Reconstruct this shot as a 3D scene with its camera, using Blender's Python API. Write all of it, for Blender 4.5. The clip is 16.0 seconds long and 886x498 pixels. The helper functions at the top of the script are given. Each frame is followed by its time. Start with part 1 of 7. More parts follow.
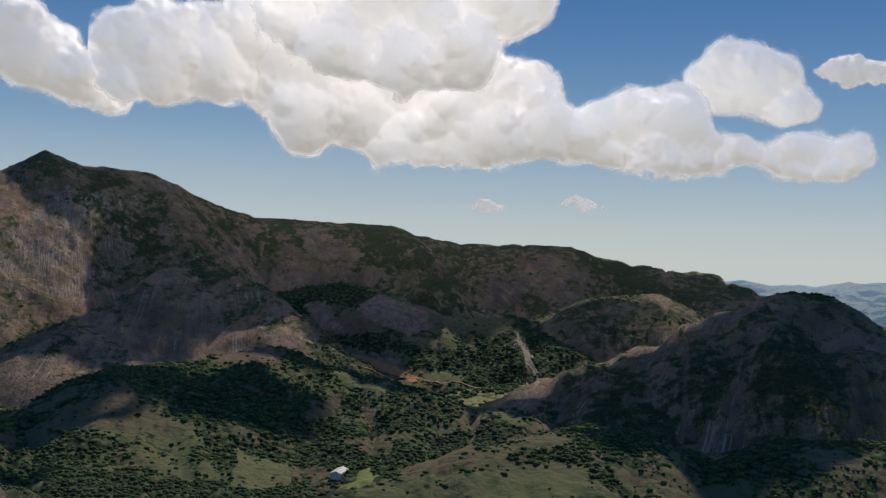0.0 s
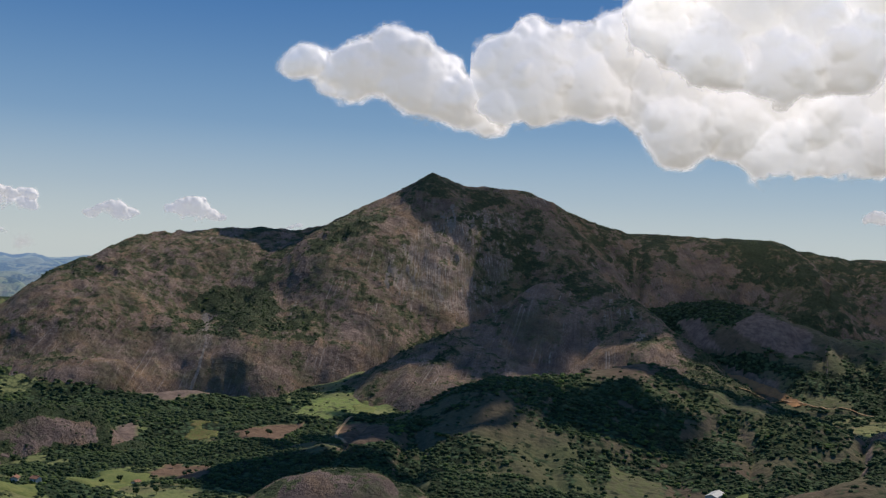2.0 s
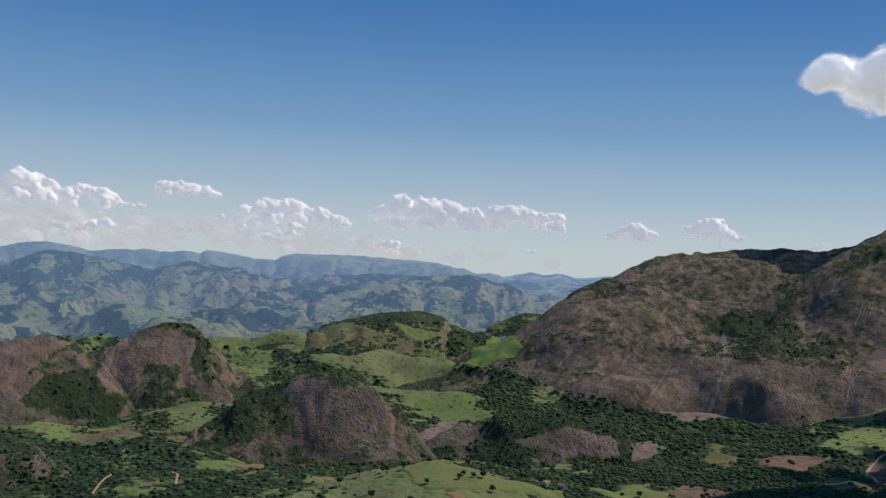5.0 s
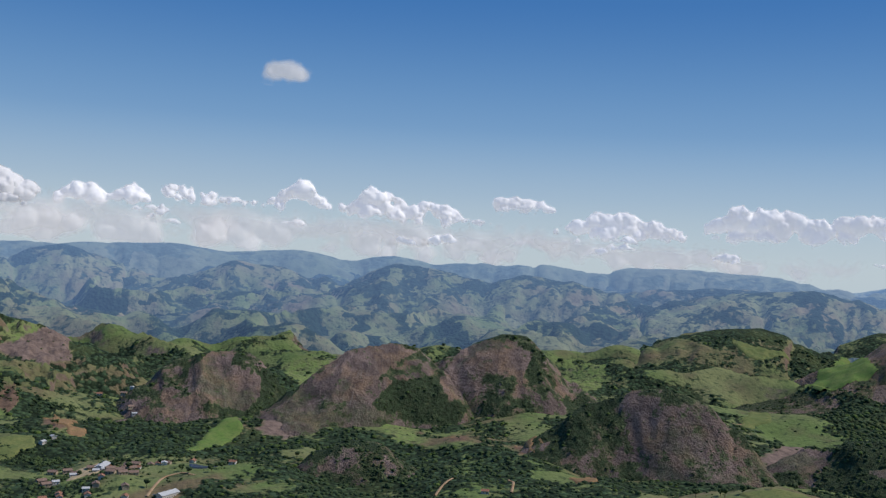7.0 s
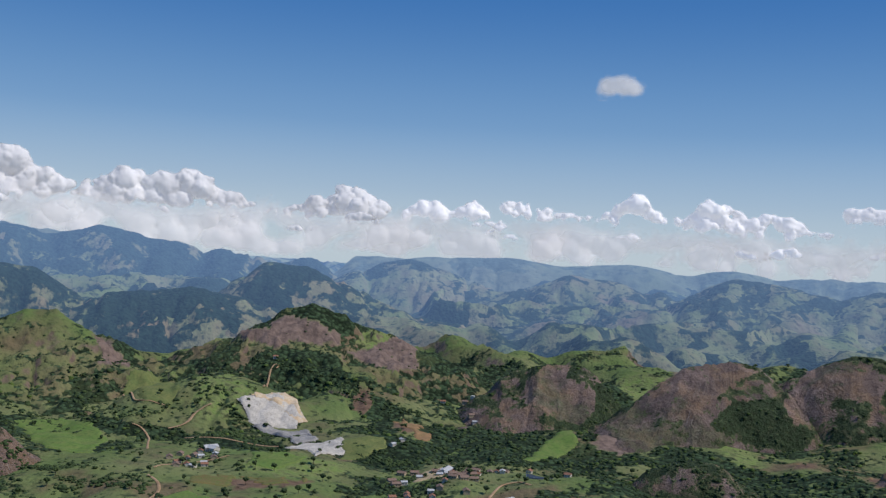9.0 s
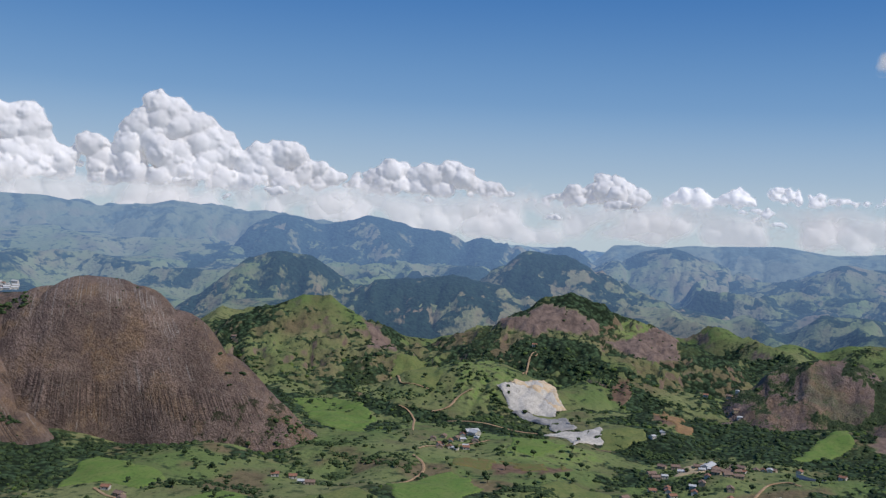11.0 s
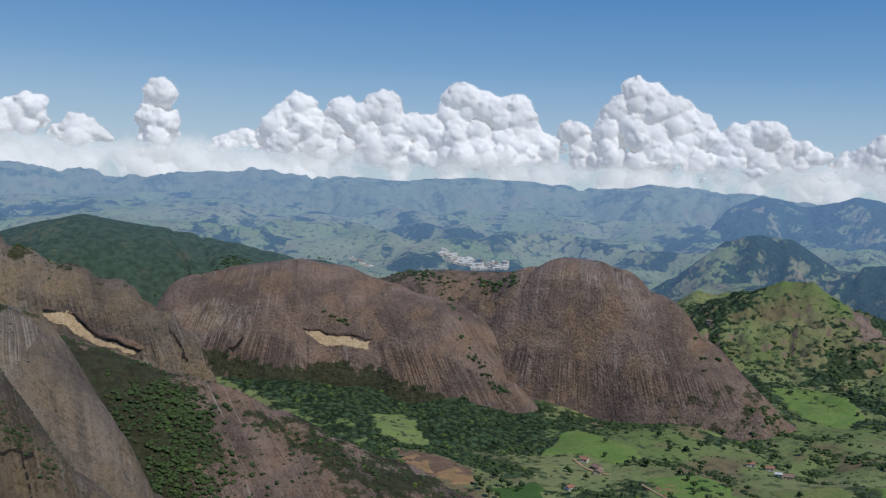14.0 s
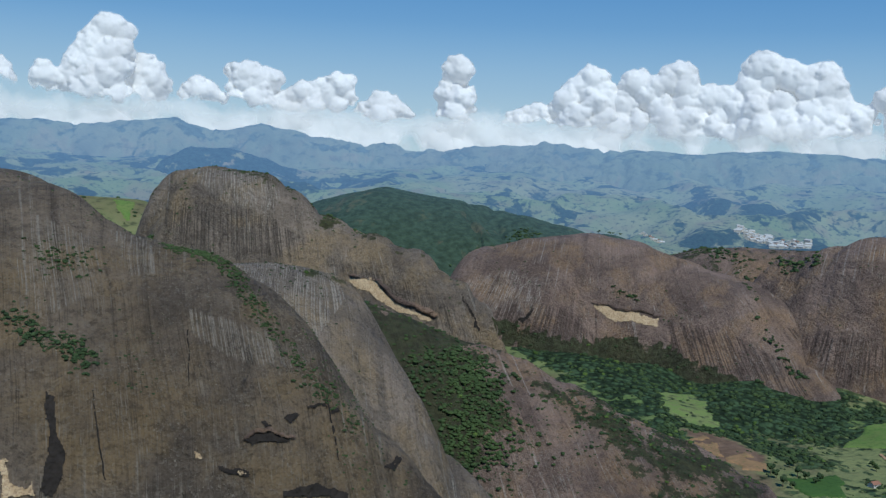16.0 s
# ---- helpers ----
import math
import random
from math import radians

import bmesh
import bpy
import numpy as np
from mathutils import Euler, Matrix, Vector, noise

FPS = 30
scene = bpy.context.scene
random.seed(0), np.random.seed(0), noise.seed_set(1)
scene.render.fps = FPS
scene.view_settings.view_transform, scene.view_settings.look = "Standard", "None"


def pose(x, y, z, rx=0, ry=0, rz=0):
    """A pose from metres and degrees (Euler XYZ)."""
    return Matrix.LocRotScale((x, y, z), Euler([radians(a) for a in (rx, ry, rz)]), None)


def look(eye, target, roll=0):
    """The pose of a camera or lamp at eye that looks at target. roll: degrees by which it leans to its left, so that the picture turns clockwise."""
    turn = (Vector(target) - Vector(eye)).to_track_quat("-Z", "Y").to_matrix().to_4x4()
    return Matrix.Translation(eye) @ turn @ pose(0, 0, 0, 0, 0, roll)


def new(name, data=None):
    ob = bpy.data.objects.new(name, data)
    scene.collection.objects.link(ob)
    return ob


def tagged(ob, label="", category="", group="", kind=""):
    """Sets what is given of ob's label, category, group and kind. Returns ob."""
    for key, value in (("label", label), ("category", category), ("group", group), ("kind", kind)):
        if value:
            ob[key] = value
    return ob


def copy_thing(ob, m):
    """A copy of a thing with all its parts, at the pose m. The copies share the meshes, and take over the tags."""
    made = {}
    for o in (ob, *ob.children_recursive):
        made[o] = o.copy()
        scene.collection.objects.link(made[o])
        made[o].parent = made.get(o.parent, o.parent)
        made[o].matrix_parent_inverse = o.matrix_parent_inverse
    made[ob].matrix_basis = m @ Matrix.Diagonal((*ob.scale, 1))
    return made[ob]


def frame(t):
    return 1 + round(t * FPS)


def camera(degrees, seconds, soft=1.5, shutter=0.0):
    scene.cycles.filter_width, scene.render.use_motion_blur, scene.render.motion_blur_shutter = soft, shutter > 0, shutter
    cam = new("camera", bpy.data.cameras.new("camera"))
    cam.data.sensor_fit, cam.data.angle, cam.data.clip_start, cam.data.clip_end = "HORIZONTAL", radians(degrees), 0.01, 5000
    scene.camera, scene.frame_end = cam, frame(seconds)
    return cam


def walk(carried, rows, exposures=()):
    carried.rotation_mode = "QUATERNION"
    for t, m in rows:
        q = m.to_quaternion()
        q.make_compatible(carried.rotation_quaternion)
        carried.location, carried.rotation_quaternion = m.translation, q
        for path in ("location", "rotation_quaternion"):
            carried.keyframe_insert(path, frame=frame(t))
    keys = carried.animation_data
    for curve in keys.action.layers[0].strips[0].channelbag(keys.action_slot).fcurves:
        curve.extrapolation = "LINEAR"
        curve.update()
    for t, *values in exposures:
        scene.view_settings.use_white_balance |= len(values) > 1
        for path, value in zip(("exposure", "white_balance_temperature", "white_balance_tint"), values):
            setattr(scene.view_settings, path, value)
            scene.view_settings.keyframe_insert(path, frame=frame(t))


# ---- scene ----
cam = camera(47.3, 16.0, soft=1.35)
EYE = (0.0, 0.0, 290.0)
# seconds, heading (to the left), tilt, roll
PATH = [
    (0.0, 0.0, 0.75, -2.15), (0.5, 4.81, 0.77, -2.18), (1.0, 10.02, 0.81, -2.23), (1.5, 15.32, 0.83, -2.32),
    (2.0, 20.89, 0.82, -2.38), (2.5, 25.75, 0.84, -2.52), (3.0, 30.69, 0.83, -2.58), (3.5, 35.76, 0.82, -2.66),
    (4.0, 40.53, 0.80, -2.73), (6.5, 63.53, 0.66, -2.82), (7.0, 68.36, 0.63, -2.88),
    (7.5, 72.87, 0.62, -2.89), (8.0, 77.56, 0.59, -2.90), (8.5, 82.49, 0.56, -2.97), (9.0, 87.15, 0.52, -2.96),
    (9.5, 92.00, 0.48, -3.09), (10.0, 96.48, 0.45, -3.11), (12.5, 110.67, -3.04, -2.44),
    (13.0, 116.60, -3.04, -2.44), (13.5, 122.46, -3.02, -2.43), (14.0, 128.23, -3.00, -2.45),
    (14.5, 133.58, -2.95, -2.47), (15.0, 137.53, -2.96, -2.44), (15.5, 141.25, -3.72, -2.47), (16.0, 144.60, -5.16, -2.44),
]
walk(cam, [(t, pose(*EYE, 90 + tilt, roll, yaw)) for t, yaw, tilt, roll in PATH],
     exposures=[(0.0, 0.0, 7600, 12), (2.5, 0.05, 7400, 12), (4.2, 0.05, 7200, 11), (7.0, 0.05, 6700, 11), (10.0, 0.05, 6600, 12), (13.0, 0.05, 6600, 11), (16.0, 0.05, 5950, 1)])

# ---- light ----
SUN_AZ, SUN_EL = -14.0, 52.0          # heading to the left of north, height
world = bpy.data.worlds.new("sky")
scene.world = world
world.use_nodes = True
wn, wl = world.node_tree.nodes, world.node_tree.links
sky = wn.new("ShaderNodeTexSky")
sky.sky_type, sky.sun_disc = "NISHITA", False
sky.sun_elevation, sky.sun_rotation = radians(SUN_EL), radians(-SUN_AZ)
sky.altitude, sky.air_density, sky.dust_density, sky.ozone_density = 600, 1.0, 0.2, 6.0
# a clear tropical sky: whitish blue low down, deep blue high up
coord, split = wn.new("ShaderNodeTexCoord"), wn.new("ShaderNodeSeparateXYZ")
wl.new(coord.outputs["Generated"], split.inputs[0])
tone = wn.new("ShaderNodeValToRGB")
tone.color_ramp.interpolation = "B_SPLINE"
for k, (at, colour) in enumerate(((0.02, (5.7, 7.0, 8.0)), (0.065, (4.4, 6.0, 7.7)), (0.13, (1.9, 4.1, 7.2)), (0.25, (0.25, 1.7, 5.2)))):
    stop = tone.color_ramp.elements[k] if k < 2 else tone.color_ramp.elements.new(at)
    stop.position, stop.color = at, (*(c / 8 for c in colour), 1)
wl.new(split.outputs[2], tone.inputs[0])
blend = wn.new("ShaderNodeMix")
blend.data_type = "RGBA"
blend.inputs[0].default_value = 0.9
bright = wn.new("ShaderNodeVectorMath")
bright.operation = "SCALE"
bright.inputs["Scale"].default_value = 8.0
wl.new(tone.outputs[0], bright.inputs[0])
wl.new(sky.outputs[0], blend.inputs[6])
wl.new(bright.outputs[0], blend.inputs[7])
wl.new(blend.outputs[2], wn["Background"].inputs[0])
wn["Background"].inputs[1].default_value = 0.08
sun = new("sun", bpy.data.lights.new("sun", "SUN"))
sun.data.energy, sun.data.angle, sun.data.color = 3.2, radians(0.55), (1.0, 0.955, 0.88)
_a, _e = radians(SUN_AZ), radians(SUN_EL)
sun.matrix_world = look((-math.sin(_a) * math.cos(_e) * 900, math.cos(_a) * math.cos(_e) * 900, 1200 + math.sin(_e) * 900),
                        (0, 0, 1200))


# ---- numbers: noise on arrays ----
def _hash(ix, iy, seed):
    h = (ix.astype(np.int64) * 374761393 + iy.astype(np.int64) * 668265263 + seed * 974711) & 0xFFFFFFFF
    h = ((h ^ (h >> 13)) * 1274126177) & 0xFFFFFFFF
    h = ((h ^ (h >> 16)) * 2246822519) & 0xFFFFFFFF
    return ((h ^ (h >> 15)) & 0xFFFF) / 65535.0


def vnoise(x, y, seed=0):
    ix, iy = np.floor(x), np.floor(y)
    fx, fy = x - ix, y - iy
    ux, uy = fx * fx * fx * (fx * (fx * 6 - 15) + 10), fy * fy * fy * (fy * (fy * 6 - 15) + 10)
    a, b = _hash(ix, iy, seed), _hash(ix + 1, iy, seed)
    c, d = _hash(ix, iy + 1, seed), _hash(ix + 1, iy + 1, seed)
    return (a + (b - a) * ux) * (1 - uy) + (c + (d - c) * ux) * uy


def fbm(x, y, size, octaves=4, seed=0, gain=0.5):
    """About -1 to 1; size in metres of the largest swell."""
    total, amp, norm = 0.0, 1.0, 0.0
    for k in range(octaves):
        s = 2.03 ** k / size
        c, sn = math.cos(k * 1.1), math.sin(k * 1.1)
        total = total + amp * (2 * vnoise((x * c - y * sn) * s + 17.3 * k, (x * sn + y * c) * s - 9.1 * k, seed + k) - 1)
        norm += amp
        amp *= gain
    return total / norm * 1.6


def ridged(x, y, size, octaves=4, seed=0):
    return 1 - 2 * np.abs(fbm(x, y, size, octaves, seed))


def smooth(a, b, v):
    u = np.clip((v - a) / (b - a), 0, 1)
    return u * u * (3 - 2 * u)


def place(az, d):
    a = np.radians(az)
    return -np.sin(a) * d, np.cos(a) * d


def polar(x, y):
    return np.degrees(np.arctan2(-x, y)) % 360, np.hypot(x, y)


def inside(px, py, corners):
    hit = np.zeros(px.shape, bool)
    for (ax, ay), (bx, by) in zip(corners, corners[1:] + corners[:1]):
        cut = ((ay > py) != (by > py)) & (px < (bx - ax) * (py - ay) / np.where(by == ay, 1e-9, by - ay) + ax)
        hit ^= cut
    return hit


# ---- materials ----
class Nodes:
    """A short hand for node trees."""

    def __init__(self, name):
        self.mat = bpy.data.materials.new(name)
        self.mat.use_nodes = True
        self.n, self.l = self.mat.node_tree.nodes, self.mat.node_tree.links
        self.bsdf = self.n["Principled BSDF"]
        self.pos = self.n.new("ShaderNodeNewGeometry")

    def put(self, socket, value):
        if isinstance(value, bpy.types.NodeSocket):
            self.l.new(value, socket)
        elif value is not None:
            if socket.type == "RGBA" and len(value) == 3:
                value = (*value, 1)
            socket.default_value = value

    def scaled(self, sx, sy, sz):
        m = self.n.new("ShaderNodeMapping")
        m.inputs["Scale"].default_value = (sx, sy, sz)
        self.l.new(self.pos.outputs["Position"], m.inputs[0])
        return m.outputs[0]

    def noise(self, size, detail=4, rough=0.55, stretch=(1, 1, 1), distort=0.0):
        t = self.n.new("ShaderNodeTexNoise")
        t.inputs["Scale"].default_value = 1.0
        t.inputs["Detail"].default_value = detail
        t.inputs["Roughness"].default_value = rough
        t.inputs["Distortion"].default_value = distort
        self.l.new(self.scaled(*(1 / (size * k) for k in stretch)), t.inputs["Vector"])
        return t.outputs[0]

    def cells(self, size, what="Color", jitter=1.0, stretch=(1, 1, 1)):
        t = self.n.new("ShaderNodeTexVoronoi")
        t.inputs["Scale"].default_value = 1.0
        t.inputs["Randomness"].default_value = jitter
        self.l.new(self.scaled(*(1 / (size * k) for k in stretch)), t.inputs["Vector"])
        return t.outputs[what]

    def ramp(self, value, lo, hi, a=0.0, b=1.0):
        m = self.n.new("ShaderNodeMapRange")
        m.interpolation_type = "SMOOTHSTEP"
        for k, v in zip(range(5), (value, lo, hi, a, b)):
            self.put(m.inputs[k], v)
        return m.outputs[0]

    def mix(self, fac, a, b, mode="MIX"):
        m = self.n.new("ShaderNodeMix")
        m.data_type, m.blend_type = "RGBA", mode
        self.put(m.inputs[0], fac)
        self.put(m.inputs[6], a)
        self.put(m.inputs[7], b)
        return m.outputs[2]

    def math(self, op, a, b=None):
        m = self.n.new("ShaderNodeMath")
        m.operation = op
        self.put(m.inputs[0], a)
        if b is not None:
            self.put(m.inputs[1], b)
        return m.outputs[0]

    def flank_noise(self, wide, tall, detail=4, rough=0.6):
        """Noise that runs down the fall of a rock face."""
        a, t = self.n.new("ShaderNodeAttribute"), self.n.new("ShaderNodeTexNoise")
        a.attribute_name = "flank"
        m = self.n.new("ShaderNodeMapping")
        m.inputs["Scale"].default_value = (1 / wide, 1 / tall, 1)
        self.l.new(a.outputs["Vector"], m.inputs[0])
        self.l.new(m.outputs[0], t.inputs["Vector"])
        for key, v in (("Scale", 1.0), ("Detail", detail), ("Roughness", rough)):
            t.inputs[key].default_value = v
        return t.outputs[0]

    def attr(self, name):
        a = self.n.new("ShaderNodeAttribute")
        a.attribute_name = name
        return a.outputs["Fac"]

    def slope(self):
        s = self.n.new("ShaderNodeSeparateXYZ")
        self.l.new(self.pos.outputs["Normal"], s.inputs[0])
        return s.outputs[2]

    def done(self, colour, rough=0.9, bump=None, strength=0.5, distance=1.0, spec=0.2):
        self.put(self.bsdf.inputs["Base Color"], colour)
        self.put(self.bsdf.inputs["Roughness"], rough)
        self.bsdf.inputs["Specular IOR Level"].default_value = spec
        if bump is not None:
            b = self.n.new("ShaderNodeBump")
            b.inputs["Strength"].default_value, b.inputs["Distance"].default_value = strength, distance
            self.l.new(bump, b.inputs["Height"])
            self.l.new(b.outputs[0], self.bsdf.inputs["Normal"])
        return self.mat


def land_material(name, grass, meadow, wood, soil, scale=1.0, haze_glow=None, near=True):
    """Pasture, woodland and bare soil; the attributes wood and bare say where."""
    s = Nodes(name)
    n1, n2, n3 = s.noise(70 * scale, 5), s.noise(14 * scale, 4), s.noise(230 * scale, 4)
    green = s.mix(s.ramp(n3, 0.35, 0.65), grass, meadow)
    green = s.mix(s.ramp(n1, 0.45, 0.72, 0, 0.62), green, tuple(0.55 * c + 0.45 * d for c, d in zip(soil, wood)))
    green = s.mix(s.ramp(n2, 0.52, 0.68, 0, 0.75), green, wood)
    steep = s.math("ADD", s.slope(), s.ramp(n1, 0.2, 0.8, -0.14, 0.14))
    stone = s.mix(s.ramp(s.noise(12 * scale, 5, 0.65, (1, 1, 3)), 0.3, 0.7), (0.225, 0.162, 0.132), (0.11, 0.08, 0.068))
    if near:
        lush = s.mix(s.ramp(n2, 0.35, 0.65), tuple(k * m for k, m in zip(meadow, (0.85, 1.1, 0.75))), meadow)
        green = s.mix(s.math("MULTIPLY", s.attr("turf"), 0.9), green, lush)
    rocky = s.ramp(steep, 0.62, 0.77, 0.9 if near else 0.25, 0.0)
    green = s.mix(s.math("MAXIMUM", rocky, s.attr("stone")) if near else rocky, green, stone)
    bare = s.mix(s.ramp(n2, 0.3, 0.7), soil, tuple(0.6 * c for c in soil))
    c = s.mix(s.attr("bare"), green, bare)
    patch = s.attr("wood")
    if not near:
        # a patchwork of woods, pasture and cleared land
        mosaic = s.n.new("ShaderNodeTexVoronoi")
        bent = s.n.new("ShaderNodeVectorMath")
        bent.operation = "MULTIPLY_ADD"
        wobble = s.n.new("ShaderNodeTexNoise")
        wobble.inputs["Scale"].default_value, wobble.inputs["Detail"].default_value = 1.0, 4
        s.l.new(s.scaled(*[1 / (40 * scale)] * 3), wobble.inputs["Vector"])
        s.l.new(wobble.outputs["Color"], bent.inputs[0])
        bent.inputs[1].default_value = (1.1, 1.1, 1.1)
        s.l.new(s.scaled(*[1 / (36 * scale)] * 2, 1 / (60 * scale)), bent.inputs[2])
        s.l.new(bent.outputs[0], mosaic.inputs["Vector"])
        mosaic.inputs["Scale"].default_value = 1.0
        cell = s.n.new("ShaderNodeSeparateColor")
        s.l.new(mosaic.outputs["Color"], cell.inputs[0])
        green = s.mix(s.ramp(cell.outputs[1], 0.5, 0.75, 0, 0.8), green, tuple(1.4 * k for k in meadow))
        green = s.mix(s.ramp(cell.outputs[2], 0.76, 0.9, 0, 0.9), green, tuple(1.2 * k for k in soil))
        patch = s.math("ADD", s.math("MULTIPLY", patch, 0.75), s.ramp(cell.outputs[0], 0.0, 1.0, -0.1, 0.26))
        leaf = s.mix(s.ramp(s.noise(12 * scale, 5, 0.65), 0.3, 0.7), tuple(0.7 * k for k in wood), tuple(1.35 * k for k in wood))
    else:
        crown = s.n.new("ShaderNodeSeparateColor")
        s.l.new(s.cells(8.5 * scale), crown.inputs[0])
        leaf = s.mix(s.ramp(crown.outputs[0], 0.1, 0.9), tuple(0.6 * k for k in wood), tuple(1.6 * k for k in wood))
        # shade between the crowns painted into the colour as dark gaps
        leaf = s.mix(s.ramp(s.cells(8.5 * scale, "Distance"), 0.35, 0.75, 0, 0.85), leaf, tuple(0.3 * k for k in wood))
        leaf = s.mix(s.ramp(n3, 0.55, 0.72, 0, 0.6), leaf, tuple(k * m for k, m in zip(wood, (2.3, 1.7, 1.4))))
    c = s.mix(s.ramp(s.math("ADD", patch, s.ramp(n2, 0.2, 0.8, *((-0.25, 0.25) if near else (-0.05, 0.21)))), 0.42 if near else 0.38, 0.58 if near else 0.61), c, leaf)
    bump = s.math("SUBTRACT", s.noise(9 * scale, 3), s.math("MULTIPLY", s.attr("wood"), s.math("MULTIPLY", s.cells(8.5 * scale, "Distance"), 1.6)))
    m = s.done(c, 0.95, bump, 0.8, 3.0 * scale, 0.1)
    if haze_glow:
        # imitated haze: a blue glow that grows with distance from the viewpoint
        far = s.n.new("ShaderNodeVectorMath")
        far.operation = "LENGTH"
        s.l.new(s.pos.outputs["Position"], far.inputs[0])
        s.bsdf.inputs["Emission Color"].default_value = (*haze_glow, 1)
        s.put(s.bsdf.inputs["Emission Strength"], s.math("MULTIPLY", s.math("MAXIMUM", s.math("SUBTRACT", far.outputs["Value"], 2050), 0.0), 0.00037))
    return m


def rock_material(name, base, dark, pale, scrub, grass=None, scale=1.0):
    """Weathered granite with streaks of water stain, lichen and scrub on its ledges."""
    s = Nodes(name)
    big, mid = s.noise(110, 5, 0.6, distort=0.6), s.noise(26, 6, 0.65, distort=0.3)
    broad, thin = s.flank_noise(26 * scale, 120 * scale, 5, 0.6), s.flank_noise(5.5 * scale, 70 * scale, 6, 0.7)
    grain = s.noise(4.0, 6, 0.72)
    ochre = tuple(k * m for k, m in zip(base, (1.28, 1.15, 0.8)))
    c = s.mix(s.ramp(big, 0.36, 0.62), tuple(1.25 * k for k in base), tuple(0.3 * p + 0.7 * q for p, q in zip(base, dark)))
    c = s.mix(s.ramp(s.noise(60, 5, 0.6), 0.46, 0.62, 0, 0.7), c, ochre)
    c = s.mix(s.ramp(mid, 0.46, 0.66, 0, 0.5), c, dark)
    c = s.mix(s.math("MULTIPLY", s.ramp(broad, 0.5, 0.7, 0, 0.8), s.ramp(s.noise(90, 4), 0.4, 0.6)), c, tuple(0.7 * k for k in dark))
    # black and white water streaks, only in places
    c = s.mix(s.math("MULTIPLY", s.ramp(thin, 0.52, 0.66, 0, 0.65), s.ramp(s.noise(65 * scale, 5, 0.6), 0.5, 0.64)), c, tuple(0.45 * k for k in dark))
    c = s.mix(s.math("MULTIPLY", s.ramp(s.flank_noise(4 * scale, 45 * scale, 5, 0.7), 0.53, 0.65, 0, 0.85), s.ramp(s.noise(48 * scale, 6, 0.65), 0.48, 0.62)), c, pale)
    # fine flutes and runnels all over
    c = s.mix(s.math("MULTIPLY", s.ramp(s.flank_noise(1.3 * scale, 14 * scale, 5, 0.7), 0.5, 0.66, 0, 0.6), s.ramp(s.noise(38, 5, 0.65), 0.4, 0.62, 0.2, 1.0)), c, tuple(0.55 * k for k in dark))
    c = s.mix(s.math("MULTIPLY", s.ramp(s.flank_noise(0.9 * scale, 8 * scale, 5, 0.7), 0.52, 0.66, 0, 0.6), s.ramp(s.noise(31, 5, 0.65), 0.42, 0.62, 0.15, 1.0)), c, tuple(0.5 * p + 0.45 * q for p, q in zip(base, pale)))
    # lichen below the crests, damp walls at the feet
    c = s.mix(s.math("MULTIPLY", s.attr("lichen"), s.ramp(s.flank_noise(1.3 * scale, 9 * scale, 5, 0.75), 0.49, 0.6, 0, 0.85)), c, pale)
    c = s.mix(s.math("MULTIPLY", s.attr("damp"), s.ramp(s.flank_noise(2.6 * scale, 60 * scale, 5, 0.65), 0.42, 0.6, 0, 0.85)), c, tuple(0.6 * k for k in dark))
    # tufts, pits and lichen
    c = s.mix(s.ramp(grain, 0.34, 0.52, 0.45, 0), c, tuple(0.42 * k for k in dark))
    c = s.mix(s.ramp(s.noise(1.6, 5, 0.75), 0.36, 0.5, 0.3, 0), c, tuple(0.4 * k for k in dark))
    c = s.mix(s.ramp(s.noise(2.2, 5, 0.75), 0.53, 0.66, 0, 0.4), c, tuple(0.6 * k for k in pale))
    c = s.mix(s.math("MULTIPLY", s.ramp(s.noise(1.0 * scale, 3, 0.6), 0.58, 0.66, 0, 0.65), s.ramp(s.noise(20 * scale, 5, 0.65), 0.42, 0.6)), c, tuple(0.75 * k for k in pale))
    c = s.mix(s.math("MULTIPLY", s.ramp(s.flank_noise(1.5 * scale, 7 * scale, 4, 0.7), 0.57, 0.67, 0, 0.8), s.ramp(s.noise(30, 5, 0.65), 0.44, 0.62, 0.1, 1.0)), c, tuple(0.8 * k for k in pale))
    leafy = s.mix(s.ramp(s.noise(7, 4), 0.35, 0.65), scrub, tuple(0.5 * k for k in scrub))
    grow = s.math("ADD", s.attr("wood"), s.ramp(s.noise(24, 7, 0.72), 0.3, 0.7, -0.4, 0.4))
    if grass:
        turf = s.mix(s.ramp(s.noise(16, 5, 0.65), 0.35, 0.65), grass, tuple(k * m for k, m in zip(grass, (0.75, 0.6, 0.7))))
        turf = s.mix(s.ramp(s.noise(5, 4, 0.7), 0.5, 0.66, 0, 0.8), turf, scrub)
        # thin turf in broad drifts over the bare slopes
        c = s.mix(s.ramp(s.noise(130, 7, 0.68), 0.5, 0.6, 0, 0.5), c, turf)
        c = s.mix(s.ramp(grow, 0.32, 0.44, 0, 0.95), c, turf)
        grow = s.math("SUBTRACT", grow, 0.08)
    c = s.mix(s.ramp(grow, 0.40, 0.58, 0, 0.9), c, leafy)
    bump = s.math("ADD", s.math("MULTIPLY", thin, 0.08), s.math("ADD", grain, s.math("MULTIPLY", mid, 2.2)))
    return s.done(c, 0.88, bump, 1.0, 5.5, 0.15)


